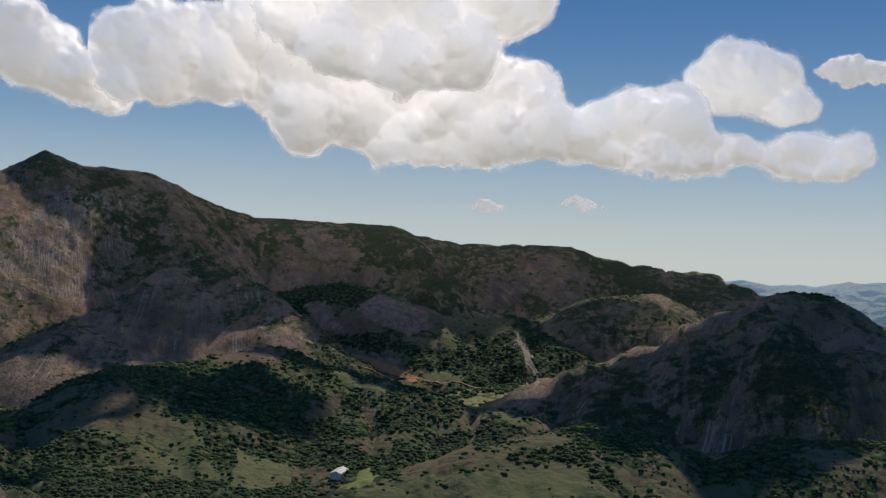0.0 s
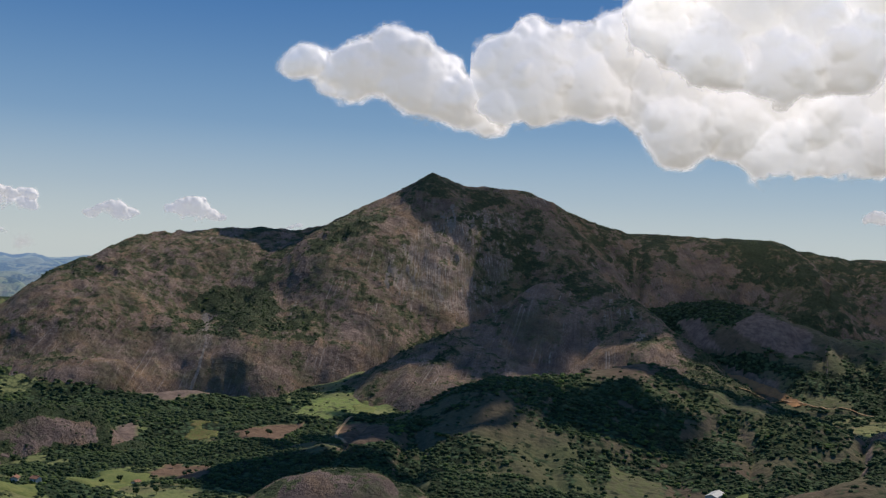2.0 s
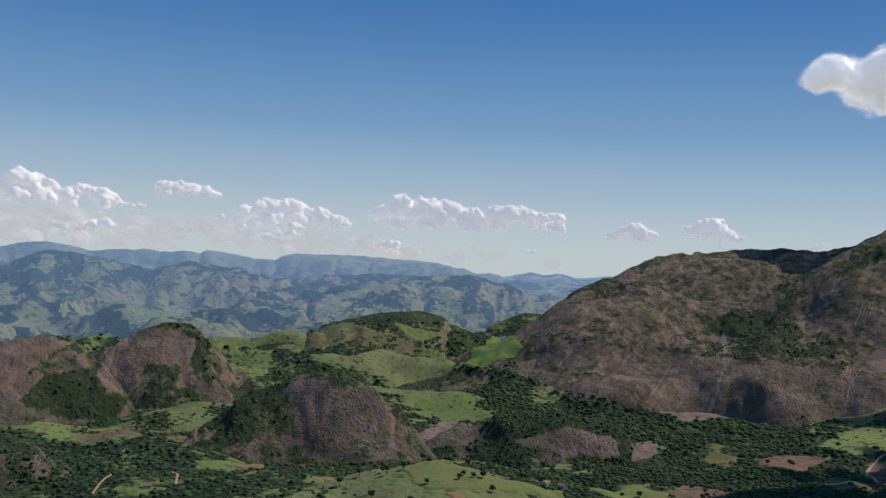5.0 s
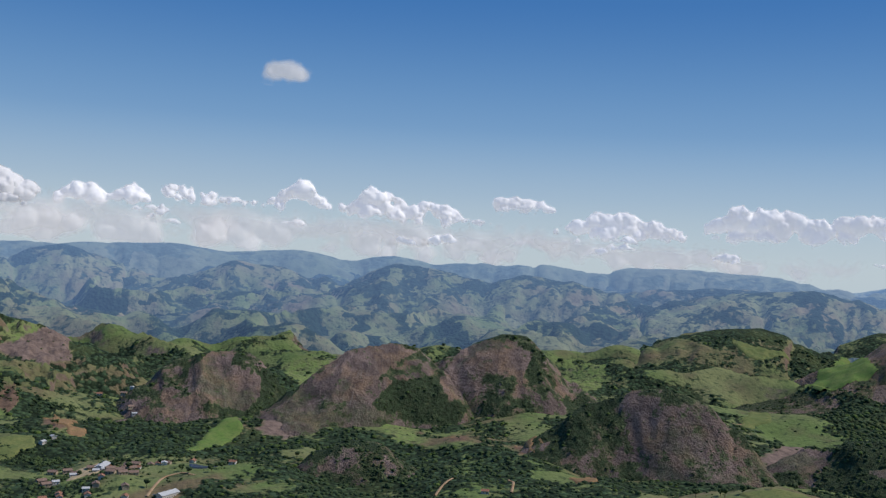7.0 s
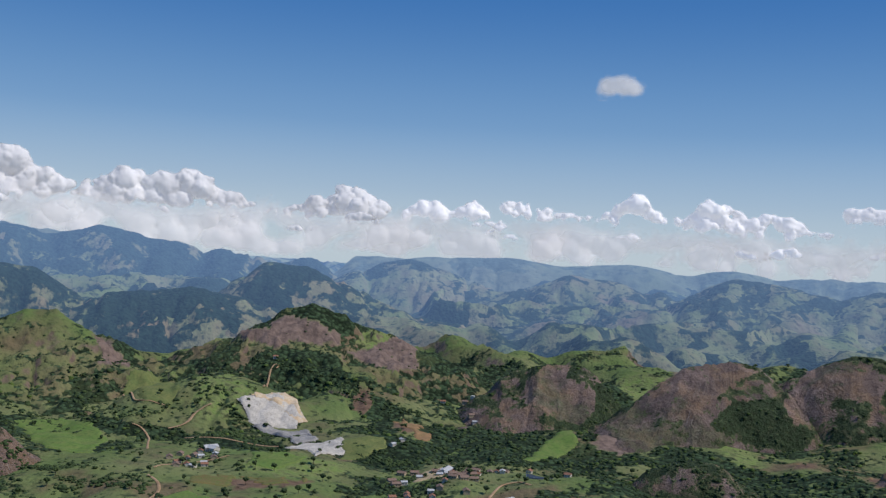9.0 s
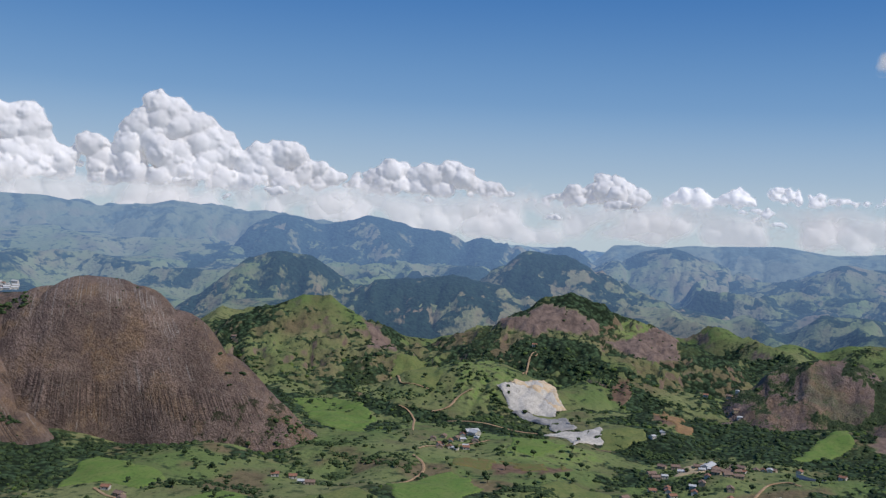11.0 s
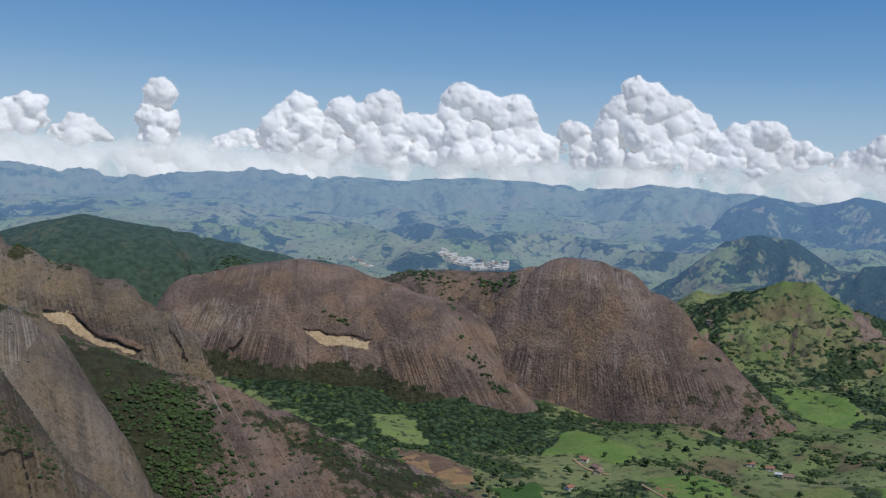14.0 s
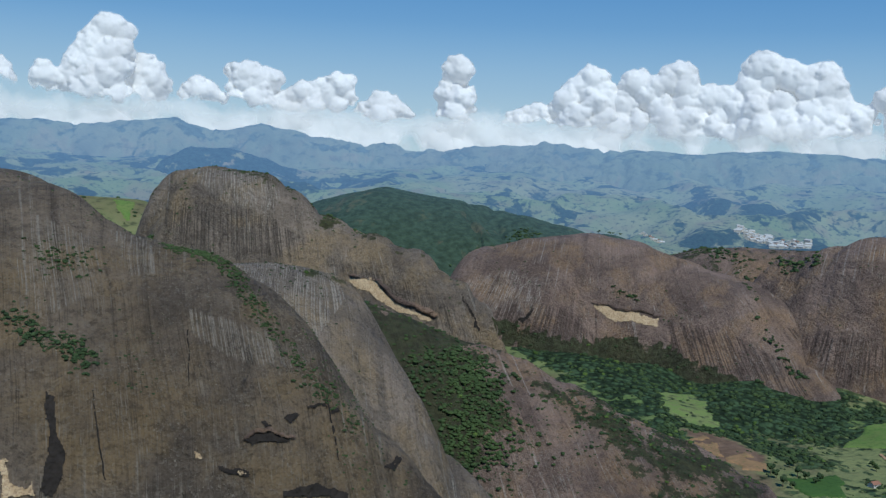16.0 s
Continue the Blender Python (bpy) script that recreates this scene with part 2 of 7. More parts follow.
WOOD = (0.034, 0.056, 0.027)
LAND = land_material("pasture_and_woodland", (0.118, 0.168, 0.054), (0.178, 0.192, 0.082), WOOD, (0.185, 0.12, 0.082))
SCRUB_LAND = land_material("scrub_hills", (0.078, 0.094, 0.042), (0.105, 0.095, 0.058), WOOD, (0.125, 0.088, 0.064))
# distance haze put into the far materials: muted bases and a blue glow
FAR1 = land_material("far_farmland_haze_glow", (0.12, 0.155, 0.07), (0.175, 0.185, 0.10), (0.018, 0.036, 0.028), (0.24, 0.165, 0.115), 1.3,
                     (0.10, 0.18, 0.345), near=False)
FAR2 = land_material("farmland_haze_glow", (0.115, 0.145, 0.075), (0.16, 0.17, 0.10), (0.024, 0.044, 0.04), (0.18, 0.14, 0.11), 1.5,
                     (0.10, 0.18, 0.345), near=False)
FAR_WOOD = land_material("far_woodland_haze_glow", (0.06, 0.085, 0.05), (0.075, 0.09, 0.055), (0.042, 0.066, 0.044), (0.12, 0.10, 0.07), 1.4, (0.10, 0.18, 0.345), near=False)
RANGE = land_material("range_haze_glow", (0.095, 0.12, 0.09), (0.12, 0.13, 0.1), (0.045, 0.066, 0.066), (0.08, 0.095, 0.092), 3.0,
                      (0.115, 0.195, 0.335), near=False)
ROCK = rock_material("granite", (0.245, 0.17, 0.134), (0.112, 0.079, 0.066), (0.44, 0.38, 0.33), (0.055, 0.064, 0.03), scale=1.5)
FACE = rock_material("mountain_granite", (0.25, 0.172, 0.134), (0.115, 0.082, 0.068), (0.5, 0.43, 0.37), (0.05, 0.074, 0.034), (0.135, 0.138, 0.066), 2.3)


def cloud_material(name, glow, cover, low, high, fray=40, patch=210):
    s = Nodes(name)
    # emission stands in for sunlight scattered inside the cloud
    s.bsdf.inputs["Emission Color"].default_value = (0.96, 0.97, 1.0, 1)
    s.bsdf.inputs["Emission Strength"].default_value = glow
    frayed = s.ramp(s.noise(fray, 6, 0.65), 0.25, 0.75, -0.6, 0.3)
    ragged = s.math("ADD", s.attr("rim"), s.math("MULTIPLY", frayed, s.ramp(s.attr("rim"), 0.0, 0.95, 1.0, 0.0)))
    s.put(s.bsdf.inputs["Alpha"], s.ramp(ragged, 0.05, 0.9, 0.0, cover))
    c = s.mix(s.ramp(s.noise(patch, 5, 0.6), 0.36, 0.64), (low, low, 1.04 * low), (high, high, 1.02 * high))
    return s.done(c, 1.0, s.noise(60, 6, 0.6), 0.1, 12.0, 0.0)


DARK_ROCK = rock_material("dark_stained_granite", (0.196, 0.148, 0.105), (0.08, 0.062, 0.048), (0.36, 0.31, 0.25), (0.06, 0.066, 0.022))
PALE_ROCK = rock_material("pale_streaked_granite", (0.25, 0.196, 0.152), (0.112, 0.089, 0.071), (0.46, 0.40, 0.33), (0.07, 0.076, 0.026))
BROWN_ROCK = rock_material("brown_hill_rock", (0.25, 0.178, 0.15), (0.125, 0.092, 0.082), (0.32, 0.26, 0.22), (0.045, 0.072, 0.032), (0.11, 0.145, 0.06))
# copies of one cloud: brightness by sun direction put into glow and base colour
CLOUD = cloud_material("cloud", 0.24, 1.0, 0.44, 0.56)
CLOUD_SIDE = cloud_material("side_glow_cloud", 0.33, 1.0, 0.56, 0.66)
CLOUD_SUN = cloud_material("sunward_glow_cloud", 0.34, 1.0, 0.72, 0.95, 90, 500)
CLOUD_THIN = cloud_material("thin_cloud", 0.41, 0.6, 0.36, 0.42, 90)


# ---- the ground ----
# smaller swells of the ground: heading, distance, height, breadth
SWELLS = [
    (8, 1300, 22, 420), (-8, 1000, 20, 320), (-20, 1000, 30, 350), (30, 1050, 20, 260), (48, 1100, 20, 260), (22, 1750, 20, 400),
    (0, 2150, 40, 400), (-14, 1900, 50, 400), (60, 1900, 20, 300), (134, 1460, 22, 260), (146, 1250, 12, 220), (140, 1000, 14, 160),
    (162, 1400, 90, 300), (100, 2100, 30, 300),
]


def ground_z(x, y):
    az, r = polar(x, y)
    z = 320 * smooth(1700, 6400, r)
    z = z + (3 + 5 * smooth(1200, 2200, r)) * fbm(x, y, 160, 5, 3)
    z = z + 85 * smooth(1800, 3000, r) * (1 - 0.6 * smooth(3300, 4200, r)) * (1 - 0.45 * smooth(105, 118, az)) * (ridged(x, y, 360, 3, 11) - 0.4)
    z = z + (20 + 50 * smooth(105, 118, az)) * smooth(3000, 4200, r) * smooth(30, 45, az) * (1 - smooth(4350, 4700, r))
    z = z + 11 * smooth(950, 1250, r) * smooth(2300, 1900, r) * fbm(x, y, 130, 3, 45)
    for a, d, h, w in SWELLS:
        px, py = place(a, d)
        z = z + h * np.exp(-((x - px) ** 2 + (y - py) ** 2) / (w * w))
    return z


FLANKS = {}
HILLS = []          # the height functions of the hills, for what grows on them


def patch_mesh(name, az, rr, height, material, attrs, buried=False):
    """A sheet of land over headings az and distances rr, with its attributes."""
    A, R = np.meshgrid(az, rr, indexing="ij")
    x, y = place(A, R)
    z = height(x, y)
    n, m = A.shape
    me = bpy.data.meshes.new(name)
    i = np.arange(n * m).reshape(n, m)
    quads = np.stack([i[:-1, :-1], i[1:, :-1], i[1:, 1:], i[:-1, 1:]], -1)[:, :, ::-1].reshape(-1, 4)
    used = np.ones(n * m, bool)
    if buried:
        # leave out what lies deep under the ground
        above = (z > ground_z(x, y) - 7).ravel()
        quads = quads[above[quads].any(axis=1)]
        used = np.zeros(n * m, bool)
        used[quads.ravel()] = True
        quads = (np.cumsum(used) - 1)[quads]
    me.vertices.add(int(used.sum()))
    me.vertices.foreach_set("co", np.stack([x, y, z], -1).reshape(-1, 3)[used].ravel())
    me.loops.add(quads.size)
    me.loops.foreach_set("vertex_index", quads.ravel())
    me.polygons.add(len(quads))
    me.polygons.foreach_set("loop_start", np.arange(len(quads)) * 4)
    me.polygons.foreach_set("use_smooth", np.ones(len(quads), bool))
    head, far = polar(x, y)
    head = (head + 60) % 360 - 60
    # down the flanks the streaks spread out from the summit
    top = np.unravel_index(np.argmax(z), z.shape)
    drop = np.clip((z[top] - z) / max(30.0, z[top] - np.percentile(z, 30)), 0, 1.5)
    across = np.radians(head - head[top]) * rr.mean() / (0.45 + 0.75 * drop) + 7 * fbm(x, y, 90, 3, 5)
    flank = np.stack([across, z - 0.6 * far, np.zeros(x.shape)], -1).reshape(-1, 3)[used]
    me.attributes.new("flank", "FLOAT_VECTOR", "POINT").data.foreach_set("vector", flank.astype(np.float32).ravel())
    for key, values in attrs(x, y, z).items():
        a = me.attributes.new(key, "FLOAT", "POINT")
        a.data.foreach_set("value", np.broadcast_to(values, x.shape).astype(np.float32).ravel()[used])
    me.update(calc_edges=True)
    me.materials.append(material)
    return new(name, me)


# where woods, pasture and bare soil lie: heading, distance, half sizes along both, more wood, more bare
ZONES = [
    (100, 1250, 16, 420, -0.22, 0), (100, 1750, 12, 260, -0.02, 0), (136, 1150, 14, 260, 0.42, 0), (150, 1000, 8, 200, 0.5, 0),
    (8, 1350, 25, 500, 0.03, 0.15), (-12, 1150, 12, 300, 0.1, 0.2), (35, 1500, 14, 400, 0.1, 0.05), (62, 1500, 14, 350, 0.02, 0), (145.6, 840, 3.6, 80, 1.1, 0), (139, 830, 7, 60, 0.1, 0), (125, 1290, 7, 110, 0.5, 0),
    (113, 1000, 8, 200, -0.2, 0), (82, 1500, 5, 250, -0.1, 0),
]


def zones(x, y):
    az, r = polar(x, y)
    az = (az + 60) % 360 - 60
    wood, bare = np.zeros(np.shape(x)), np.zeros(np.shape(x))
    for a, d, da, dd, w, b in ZONES:
        k = np.exp(-(((az - a) / da) ** 2 + ((r - d) / dd) ** 2) ** 2)
        wood, bare = wood + w * k, bare + b * k
    return wood, bare


# patches of land cover, by the heading and height under which they lie seen from the viewpoint, within a span of distances
COVERS = []


def cover(kind, corners, near=0, far=9000):
    COVERS.append((kind, corners, near, far))


cover("wood", [(97.27, -5.69), (94.76, -5.41), (92.76, -5.85), (92.28, -7.23), (93.64, -7.86), (96.23, -7.14), (97.81, -6.39)], 900, 2600)
cover("wood", [(95.64, -3.55), (94.9, -2.82), (93.71, -2.97), (92.08, -3.61), (91.93, -4.51), (92.82, -4.64), (94.05, -3.89)], 900, 2600)
cover("stone", [(96.49, -3.98), (95.64, -3.55), (94.05, -3.89), (92.83, -4.54), (92.59, -5.24), (93.98, -5.19), (95.96, -4.95), (96.66, -4.58)], 900, 2600)
cover("turf", [(92.0, -5.02), (91.25, -4.18), (89.82, -4.32), (90.19, -5.05), (91.18, -5.49)], 900, 2600)
cover("stone", [(92.18, -5.53), (90.98, -5.38), (89.62, -4.41), (88.37, -4.87), (88.1, -6.28), (89.71, -6.44), (91.34, -6.1)], 900, 2600)
cover("stone", [(98.29, -4.44), (96.76, -4.39), (95.56, -5.14), (96.32, -5.46), (98.26, -5.02)], 900, 2600)
cover("wood", [(88.36, -5.07), (85.48, -5.35), (85.02, -6.35), (87.06, -6.54)], 900, 2600)
cover("turf", [(100.41, -7.21), (98.54, -6.99), (97.15, -7.94), (98.03, -9.31), (99.72, -9.51), (100.85, -9.32)], 900, 2600)
cover("wood", [(100.61, -10.27), (98.35, -10.46), (95.26, -10.63), (95.23, -11.21), (97.93, -11.22), (100.21, -10.93)], 900, 2600)
cover("wood", [(90.65, -7.78), (88.58, -8.71), (89.95, -9.55), (91.39, -8.99), (92.25, -7.83)], 900, 2600)
cover("soil", [(91.84, -8.11), (90.87, -7.39), (90.72, -8.38), (91.19, -8.99), (91.91, -8.71)], 900, 2600)
cover("soil", [(89.76, -9.34), (88.75, -9.21), (87.71, -9.67), (88.51, -10.0)], 900, 2600)
cover("stone", [(105.91, -5.01), (105.2, -5.38), (103.89, -6.68), (105.49, -6.5)], 900, 2600)
cover("turf", [(97.72, -11.6), (95.61, -11.31), (92.45, -11.57), (92.01, -12.33), (95.55, -12.46), (97.69, -12.17)], 900, 2600)
cover("soil", [(99.0, -12.54), (95.54, -12.65), (93.58, -12.54), (95.13, -12.93), (98.21, -13.11)], 900, 2600)
cover("wood", [(105.69, -9.29), (103.2, -9.68), (101.19, -9.89), (100.22, -10.65), (102.43, -10.63), (105.65, -10.02)], 900, 2600)
cover("wood", [(79.06, -6.64), (77.22, -6.53), (75.95, -7.46), (77.73, -8.58), (78.92, -9.25), (78.19, -7.6)], 900, 2600)
cover("stone", [(75.37, -7.02), (73.44, -5.28), (71.26, -4.89), (69.67, -5.22), (71.56, -6.75), (72.91, -7.65), (73.89, -8.31), (74.83, -9.57), (76.62, -10.29), (78.27, -9.91), (77.32, -8.55)], 900, 2600)
cover("turf", [(77.23, -6.33), (76.03, -5.85), (74.41, -5.95), (75.56, -7.13), (77.0, -6.92)], 900, 2600)
cover("turf", [(76.53, -8.1), (75.33, -7.72), (73.89, -8.22), (74.87, -8.78)], 900, 2600)
cover("stone", [(82.15, -6.61), (80.96, -5.73), (79.53, -5.55), (79.9, -6.29), (78.23, -6.8), (78.17, -8.0), (78.94, -8.85), (80.82, -8.36), (82.08, -7.82)], 900, 2600)
cover("wood", [(70.76, -6.89), (68.43, -6.51), (68.0, -7.45), (66.44, -8.09), (67.14, -9.31), (70.67, -8.85), (71.89, -8.16)], 900, 2600)
cover("stone", [(66.97, -4.82), (65.1, -4.28), (63.98, -4.39), (63.03, -5.08), (63.51, -6.47), (64.63, -6.38), (66.15, -6.12), (66.71, -6.36), (66.08, -7.67), (67.6, -7.71), (68.23, -6.69)], 900, 2600)
cover("turf", [(60.84, -5.46), (58.92, -5.28), (59.03, -6.59), (60.76, -7.15), (62.16, -8.05), (62.54, -7.71)], 900, 2600)
cover("turf", [(71.85, -8.95), (70.69, -8.46), (69.84, -9.56), (69.03, -10.27), (70.59, -10.41)], 900, 2600)
cover("turf", [(74.65, -9.16), (72.87, -8.44), (73.03, -9.24), (74.22, -9.73)], 900, 2600)
cover("soil", [(69.84, -9.56), (68.86, -9.77), (69.04, -10.04)], 900, 2600)
cover("soil", [(67.88, -9.96), (66.55, -9.7), (66.62, -10.07)], 900, 2600)
cover("soil", [(63.98, -10.23), (61.9, -9.86), (62.24, -10.31), (63.5, -10.61)], 900, 2600)
cover("wood", [(6.8, -4.45), (4.1, -4.11), (1.4, -4.92), (-2.31, -5.24), (-4.15, -6.41), (-2.36, -6.55), (1.35, -6.26), (4.06, -5.27)], 1900, 2900)
cover("turf", [(3.96, -5.27), (2.82, -4.93), (1.57, -5.47), (2.12, -6.02), (3.27, -5.65)], 1900, 2900)
cover("turf", [(1.36, -6.07), (-0.51, -6.13), (-1.44, -6.44), (-1.27, -6.79), (0.59, -6.68)], 1900, 2900)
cover("turf", [(-0.02, -2.81), (-2.23, -2.82), (-4.22, -3.08), (-3.71, -3.83), (-2.82, -4.07), (-1.71, -3.67)], 1900, 2900)
cover("stone", [(4.92, -2.78), (3.41, -1.93), (0.73, -2.76), (0.6, -3.62), (1.62, -4.26), (3.34, -3.77)], 1900, 2900)
cover("stone", [(7.85, -2.73), (6.68, -2.48), (6.06, -3.43), (5.26, -4.07), (6.63, -3.95)], 1900, 2900)
cover("wood", [(8.67, -1.97), (4.96, -1.61), (3.6, -1.94), (4.92, -2.78), (6.68, -2.48)], 1900, 2900)
cover("turf", [(6.34, -6.28), (5.17, -6.5), (2.83, -7.22), (3.2, -7.57), (5.15, -7.08)], 800, 2050)
cover("turf", [(-1.86, -7.81), (-3.49, -8.04), (-6.17, -8.97), (-5.65, -9.24), (-4.23, -8.89), (-2.96, -8.37)], 800, 2050)
cover("turf", [(11.0, -10.7), (9.99, -11.03), (8.29, -11.5), (7.96, -12.52), (9.82, -12.76), (11.21, -12.62)], 800, 2050)
cover("soil", [(32.26, -9.62), (29.69, -9.26), (27.8, -9.25), (29.65, -10.01), (31.87, -10.08)], 800, 2050)
cover("turf", [(28.88, -10.57), (27.38, -10.19), (26.03, -10.38), (27.73, -10.85)], 800, 2050)
cover("turf", [(29.33, -8.78), (27.1, -7.72), (24.4, -7.77), (24.38, -8.35), (27.05, -8.87)], 800, 2050)
cover("soil", [(26.65, -9.43), (25.9, -9.04), (23.56, -9.2), (23.71, -10.16), (25.84, -10.38)], 800, 2050)
cover("soil", [(36.76, -12.05), (35.4, -11.38), (32.9, -11.45), (34.13, -12.14)], 800, 2050)
cover("stone", [(38.58, -9.5), (37.58, -9.17), (37.2, -9.9), (38.54, -10.39)], 800, 2050)
cover("stone", [(50.73, -9.65), (49.27, -8.89), (46.83, -9.01), (47.39, -9.93), (50.09, -10.55)], 800, 2050)
cover("stone", [(45.24, -9.9), (42.47, -8.92), (39.61, -9.14), (39.24, -10.21), (42.39, -10.45)], 800, 2050)
cover("wood", [(34.89, -2.9), (33.69, -1.74), (30.37, -2.01), (29.77, -2.96), (31.4, -4.15), (33.62, -3.25)], 1900, 3300)
cover("wood", [(38.43, -7.22), (35.51, -8.04), (34.84, -8.78), (38.03, -8.77)], 1900, 3300)
cover("wood", [(43.78, -7.71), (40.02, -7.28), (38.06, -8.14), (38.03, -8.77), (42.48, -8.61)], 1900, 3300)
cover("stone", [(41.33, -6.39), (36.33, -4.29), (31.84, -4.7), (28.59, -6.41), (28.56, -7.03), (36.15, -8.06)], 1900, 3300)
cover("turf", [(38.74, -0.57), (37.21, 0.79), (33.38, 1.22), (28.93, 1.16), (32.01, -0.89), (35.11, -2.96), (38.24, -4.37), (42.7, -4.23), (40.88, -2.58)], 1900, 3300)
cover("turf", [(27.63, 0.27), (25.5, 1.63), (22.73, 1.43), (23.23, -1.09), (26.88, -2.54), (29.42, -2.04)], 1900, 3300)
cover("turf", [(19.49, 2.79), (16.92, 4.09), (16.3, 2.9), (17.42, 2.25)], 1900, 3300)
cover("lichen", [(156.52, -6.21), (153.41, -6.08), (150.23, -6.62), (149.7, -8.04), (151.38, -10.45), (154.26, -9.56), (155.55, -7.7)], 550, 760)
cover("lichen", [(162.68, -4.72), (161.07, -5.0), (158.94, -6.81), (161.62, -7.15)], 300, 540)
cover("lichen", [(158.6, -8.82), (154.24, -10.19), (152.76, -12.04), (155.77, -11.75), (158.27, -10.21)], 300, 540)
cover("lichen", [(166.5, -3.89), (163.68, -5.04), (163.36, -8.06), (166.19, -9.23), (167.31, -6.56)], 300, 540)
cover("lichen", [(158.75, -1.23), (155.41, -1.1), (153.52, -2.29), (154.11, -3.57), (157.21, -2.73)], 1000, 1300)
cover("damp", [(159.91, -3.43), (155.36, -3.14), (152.5, -4.78), (152.46, -6.21), (155.59, -6.13), (159.88, -5.13)], 1000, 1300)
cover("damp", [(151.53, -5.71), (147.01, -6.83), (143.73, -8.3), (142.19, -9.98), (144.65, -9.45), (147.29, -8.12), (149.9, -6.77)], 1000, 1300)
cover("lichen", [(143.14, -6.99), (140.6, -6.23), (138.65, -6.77), (138.55, -8.67), (141.12, -8.81)], 1350, 1600)
cover("damp", [(141.79, -8.21), (137.31, -7.96), (135.62, -9.75), (140.4, -10.36)], 1350, 1600)
cover("damp", [(131.57, -9.45), (127.02, -9.67), (123.97, -11.45), (127.76, -11.87), (130.88, -10.63)], 1350, 1600)
cover("lichen", [(120.5, -3.26), (119.58, -2.97), (118.75, -4.27), (119.52, -4.77), (120.31, -4.32)], 1350, 1700)
cover("lichen", [(118.77, -3.64), (117.49, -4.23), (115.99, -6.09), (116.6, -6.74), (118.08, -5.2)], 1350, 1700)
cover("damp", [(125.56, -8.16), (121.57, -8.74), (117.46, -9.29), (112.01, -9.44), (111.3, -10.84), (117.39, -11.17), (122.75, -10.61)], 1300, 1700)
cover("damp", [(131.66, -8.45), (128.5, -8.77), (124.29, -10.3), (123.63, -11.89), (128.44, -11.32), (131.35, -9.93)], 1300, 1700)
cover("turf", [(114.89, -9.86), (110.4, -9.38), (109.68, -10.93), (112.2, -12.59), (116.1, -11.45)], 1250, 1500)
cover("wood", [(141.64, -8.82), (137.08, -9.87), (132.3, -9.58), (125.96, -11.99), (123.25, -12.31), (126.75, -14.03), (133.75, -12.18), (137.64, -11.48), (140.6, -10.36)], 1000, 1480)
cover("turf", [(131.87, -12.37), (129.28, -12.54), (128.24, -14.03), (130.83, -13.87)], 900, 1400)
cover("soil", [(130.5, -14.16), (128.23, -14.33), (125.94, -15.09), (126.21, -16.02), (129.13, -15.61)], 900, 1300)
cover("lichen", [(23.91, 0.44), (21.85, 2.09), (19.21, 3.11), (16.87, 2.88), (16.22, 0.79), (17.28, -1.38), (19.55, -3.04), (21.67, -2.25), (24.15, -1.14)], 2300, 3100)
cover("lichen", [(34.44, -3.56), (33.18, -3.18), (33.72, -5.43), (34.86, -8.32), (35.5, -8.35), (34.35, -5.46)], 2300, 3100)


def covered(x, y, z, wood, bare):
    """Wood and bare ground with the patches laid over them, and where stone and turf show."""
    az, r = polar(x, y)
    az = (az + 60) % 360 - 60
    el = np.degrees(np.arctan2(z - EYE[2], r))
    az, el = az + 0.16 * fbm(x, y, 75, 4, 141), el + 0.1 * fbm(x, y, 75, 4, 142)
    wood, bare = np.array(wood, float), np.array(np.broadcast_to(bare, np.shape(x)), float)
    stone, turf = np.zeros(np.shape(x)), np.zeros(np.shape(x))
    film = {"lichen": np.zeros(np.shape(x)), "damp": np.zeros(np.shape(x))}
    for kind, corners, near, far in COVERS:
        ca, ce = np.array(corners).T
        m = (az > ca.min()) & (az < ca.max()) & (el > ce.min()) & (el < ce.max()) & (r > near) & (r < far)
        if not m.any():
            continue
        m[m] = inside(az[m], el[m], corners)
        if kind in film:
            film[kind][m] = 1.0
            continue
        wood[m] = {"wood": 0.85, "stone": 0.08, "turf": 0.38, "soil": 0.2}[kind]
        bare[m] = 1.0 if kind == "soil" else 0.0
        stone[m] = 1.0 if kind == "stone" else 0.0
        turf[m] = 1.0 if kind == "turf" else 0.0
    return {"wood": wood, "bare": bare, "stone": stone, "turf": turf, **film}


def growth(x, y, z):
    """How wooded and how bare the ground is."""
    az, r = polar(x, y)
    wood = 0.5 + 0.5 * fbm(x, y, 220, 5, 21) + 0.34 * fbm(x, y, 60, 3, 22) - 0.16 * smooth(2400, 2800, r) * smooth(95, 115, az) - 0.08 * smooth(2400, 2800, r)
    zw, zb = zones(x, y)
    bare = smooth(0.45, 0.7, fbm(x, y, 150, 4, 31)) * smooth(2600, 1500, r) * 0.7
    return covered(x, y, z, np.clip(wood + zw, 0, 1), np.clip(bare + zb, 0, 1))


def ring(a0, a1, step, r0, r1, grow):
    rr = [r0]
    while rr[-1] < r1:
        rr.append(min(r1, rr[-1] * (1 + grow)))
    return np.arange(a0, a1 + step / 2, step), np.array(rr)


az, rr = ring(-32, 178, 0.36, 260, 2750, 0.0095)
tagged(patch_mesh("ground", az, rr, ground_z, LAND, growth), "rolling green valley ground with pasture and woodland", "ground", kind="structure")
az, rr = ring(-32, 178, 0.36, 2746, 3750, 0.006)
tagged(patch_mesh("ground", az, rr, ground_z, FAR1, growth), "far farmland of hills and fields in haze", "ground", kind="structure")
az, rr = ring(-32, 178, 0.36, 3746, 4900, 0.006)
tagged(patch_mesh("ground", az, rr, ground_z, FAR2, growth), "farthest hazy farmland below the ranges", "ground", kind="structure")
az, rr = ring(-32, 178, 3, 2, 262, 0.12)
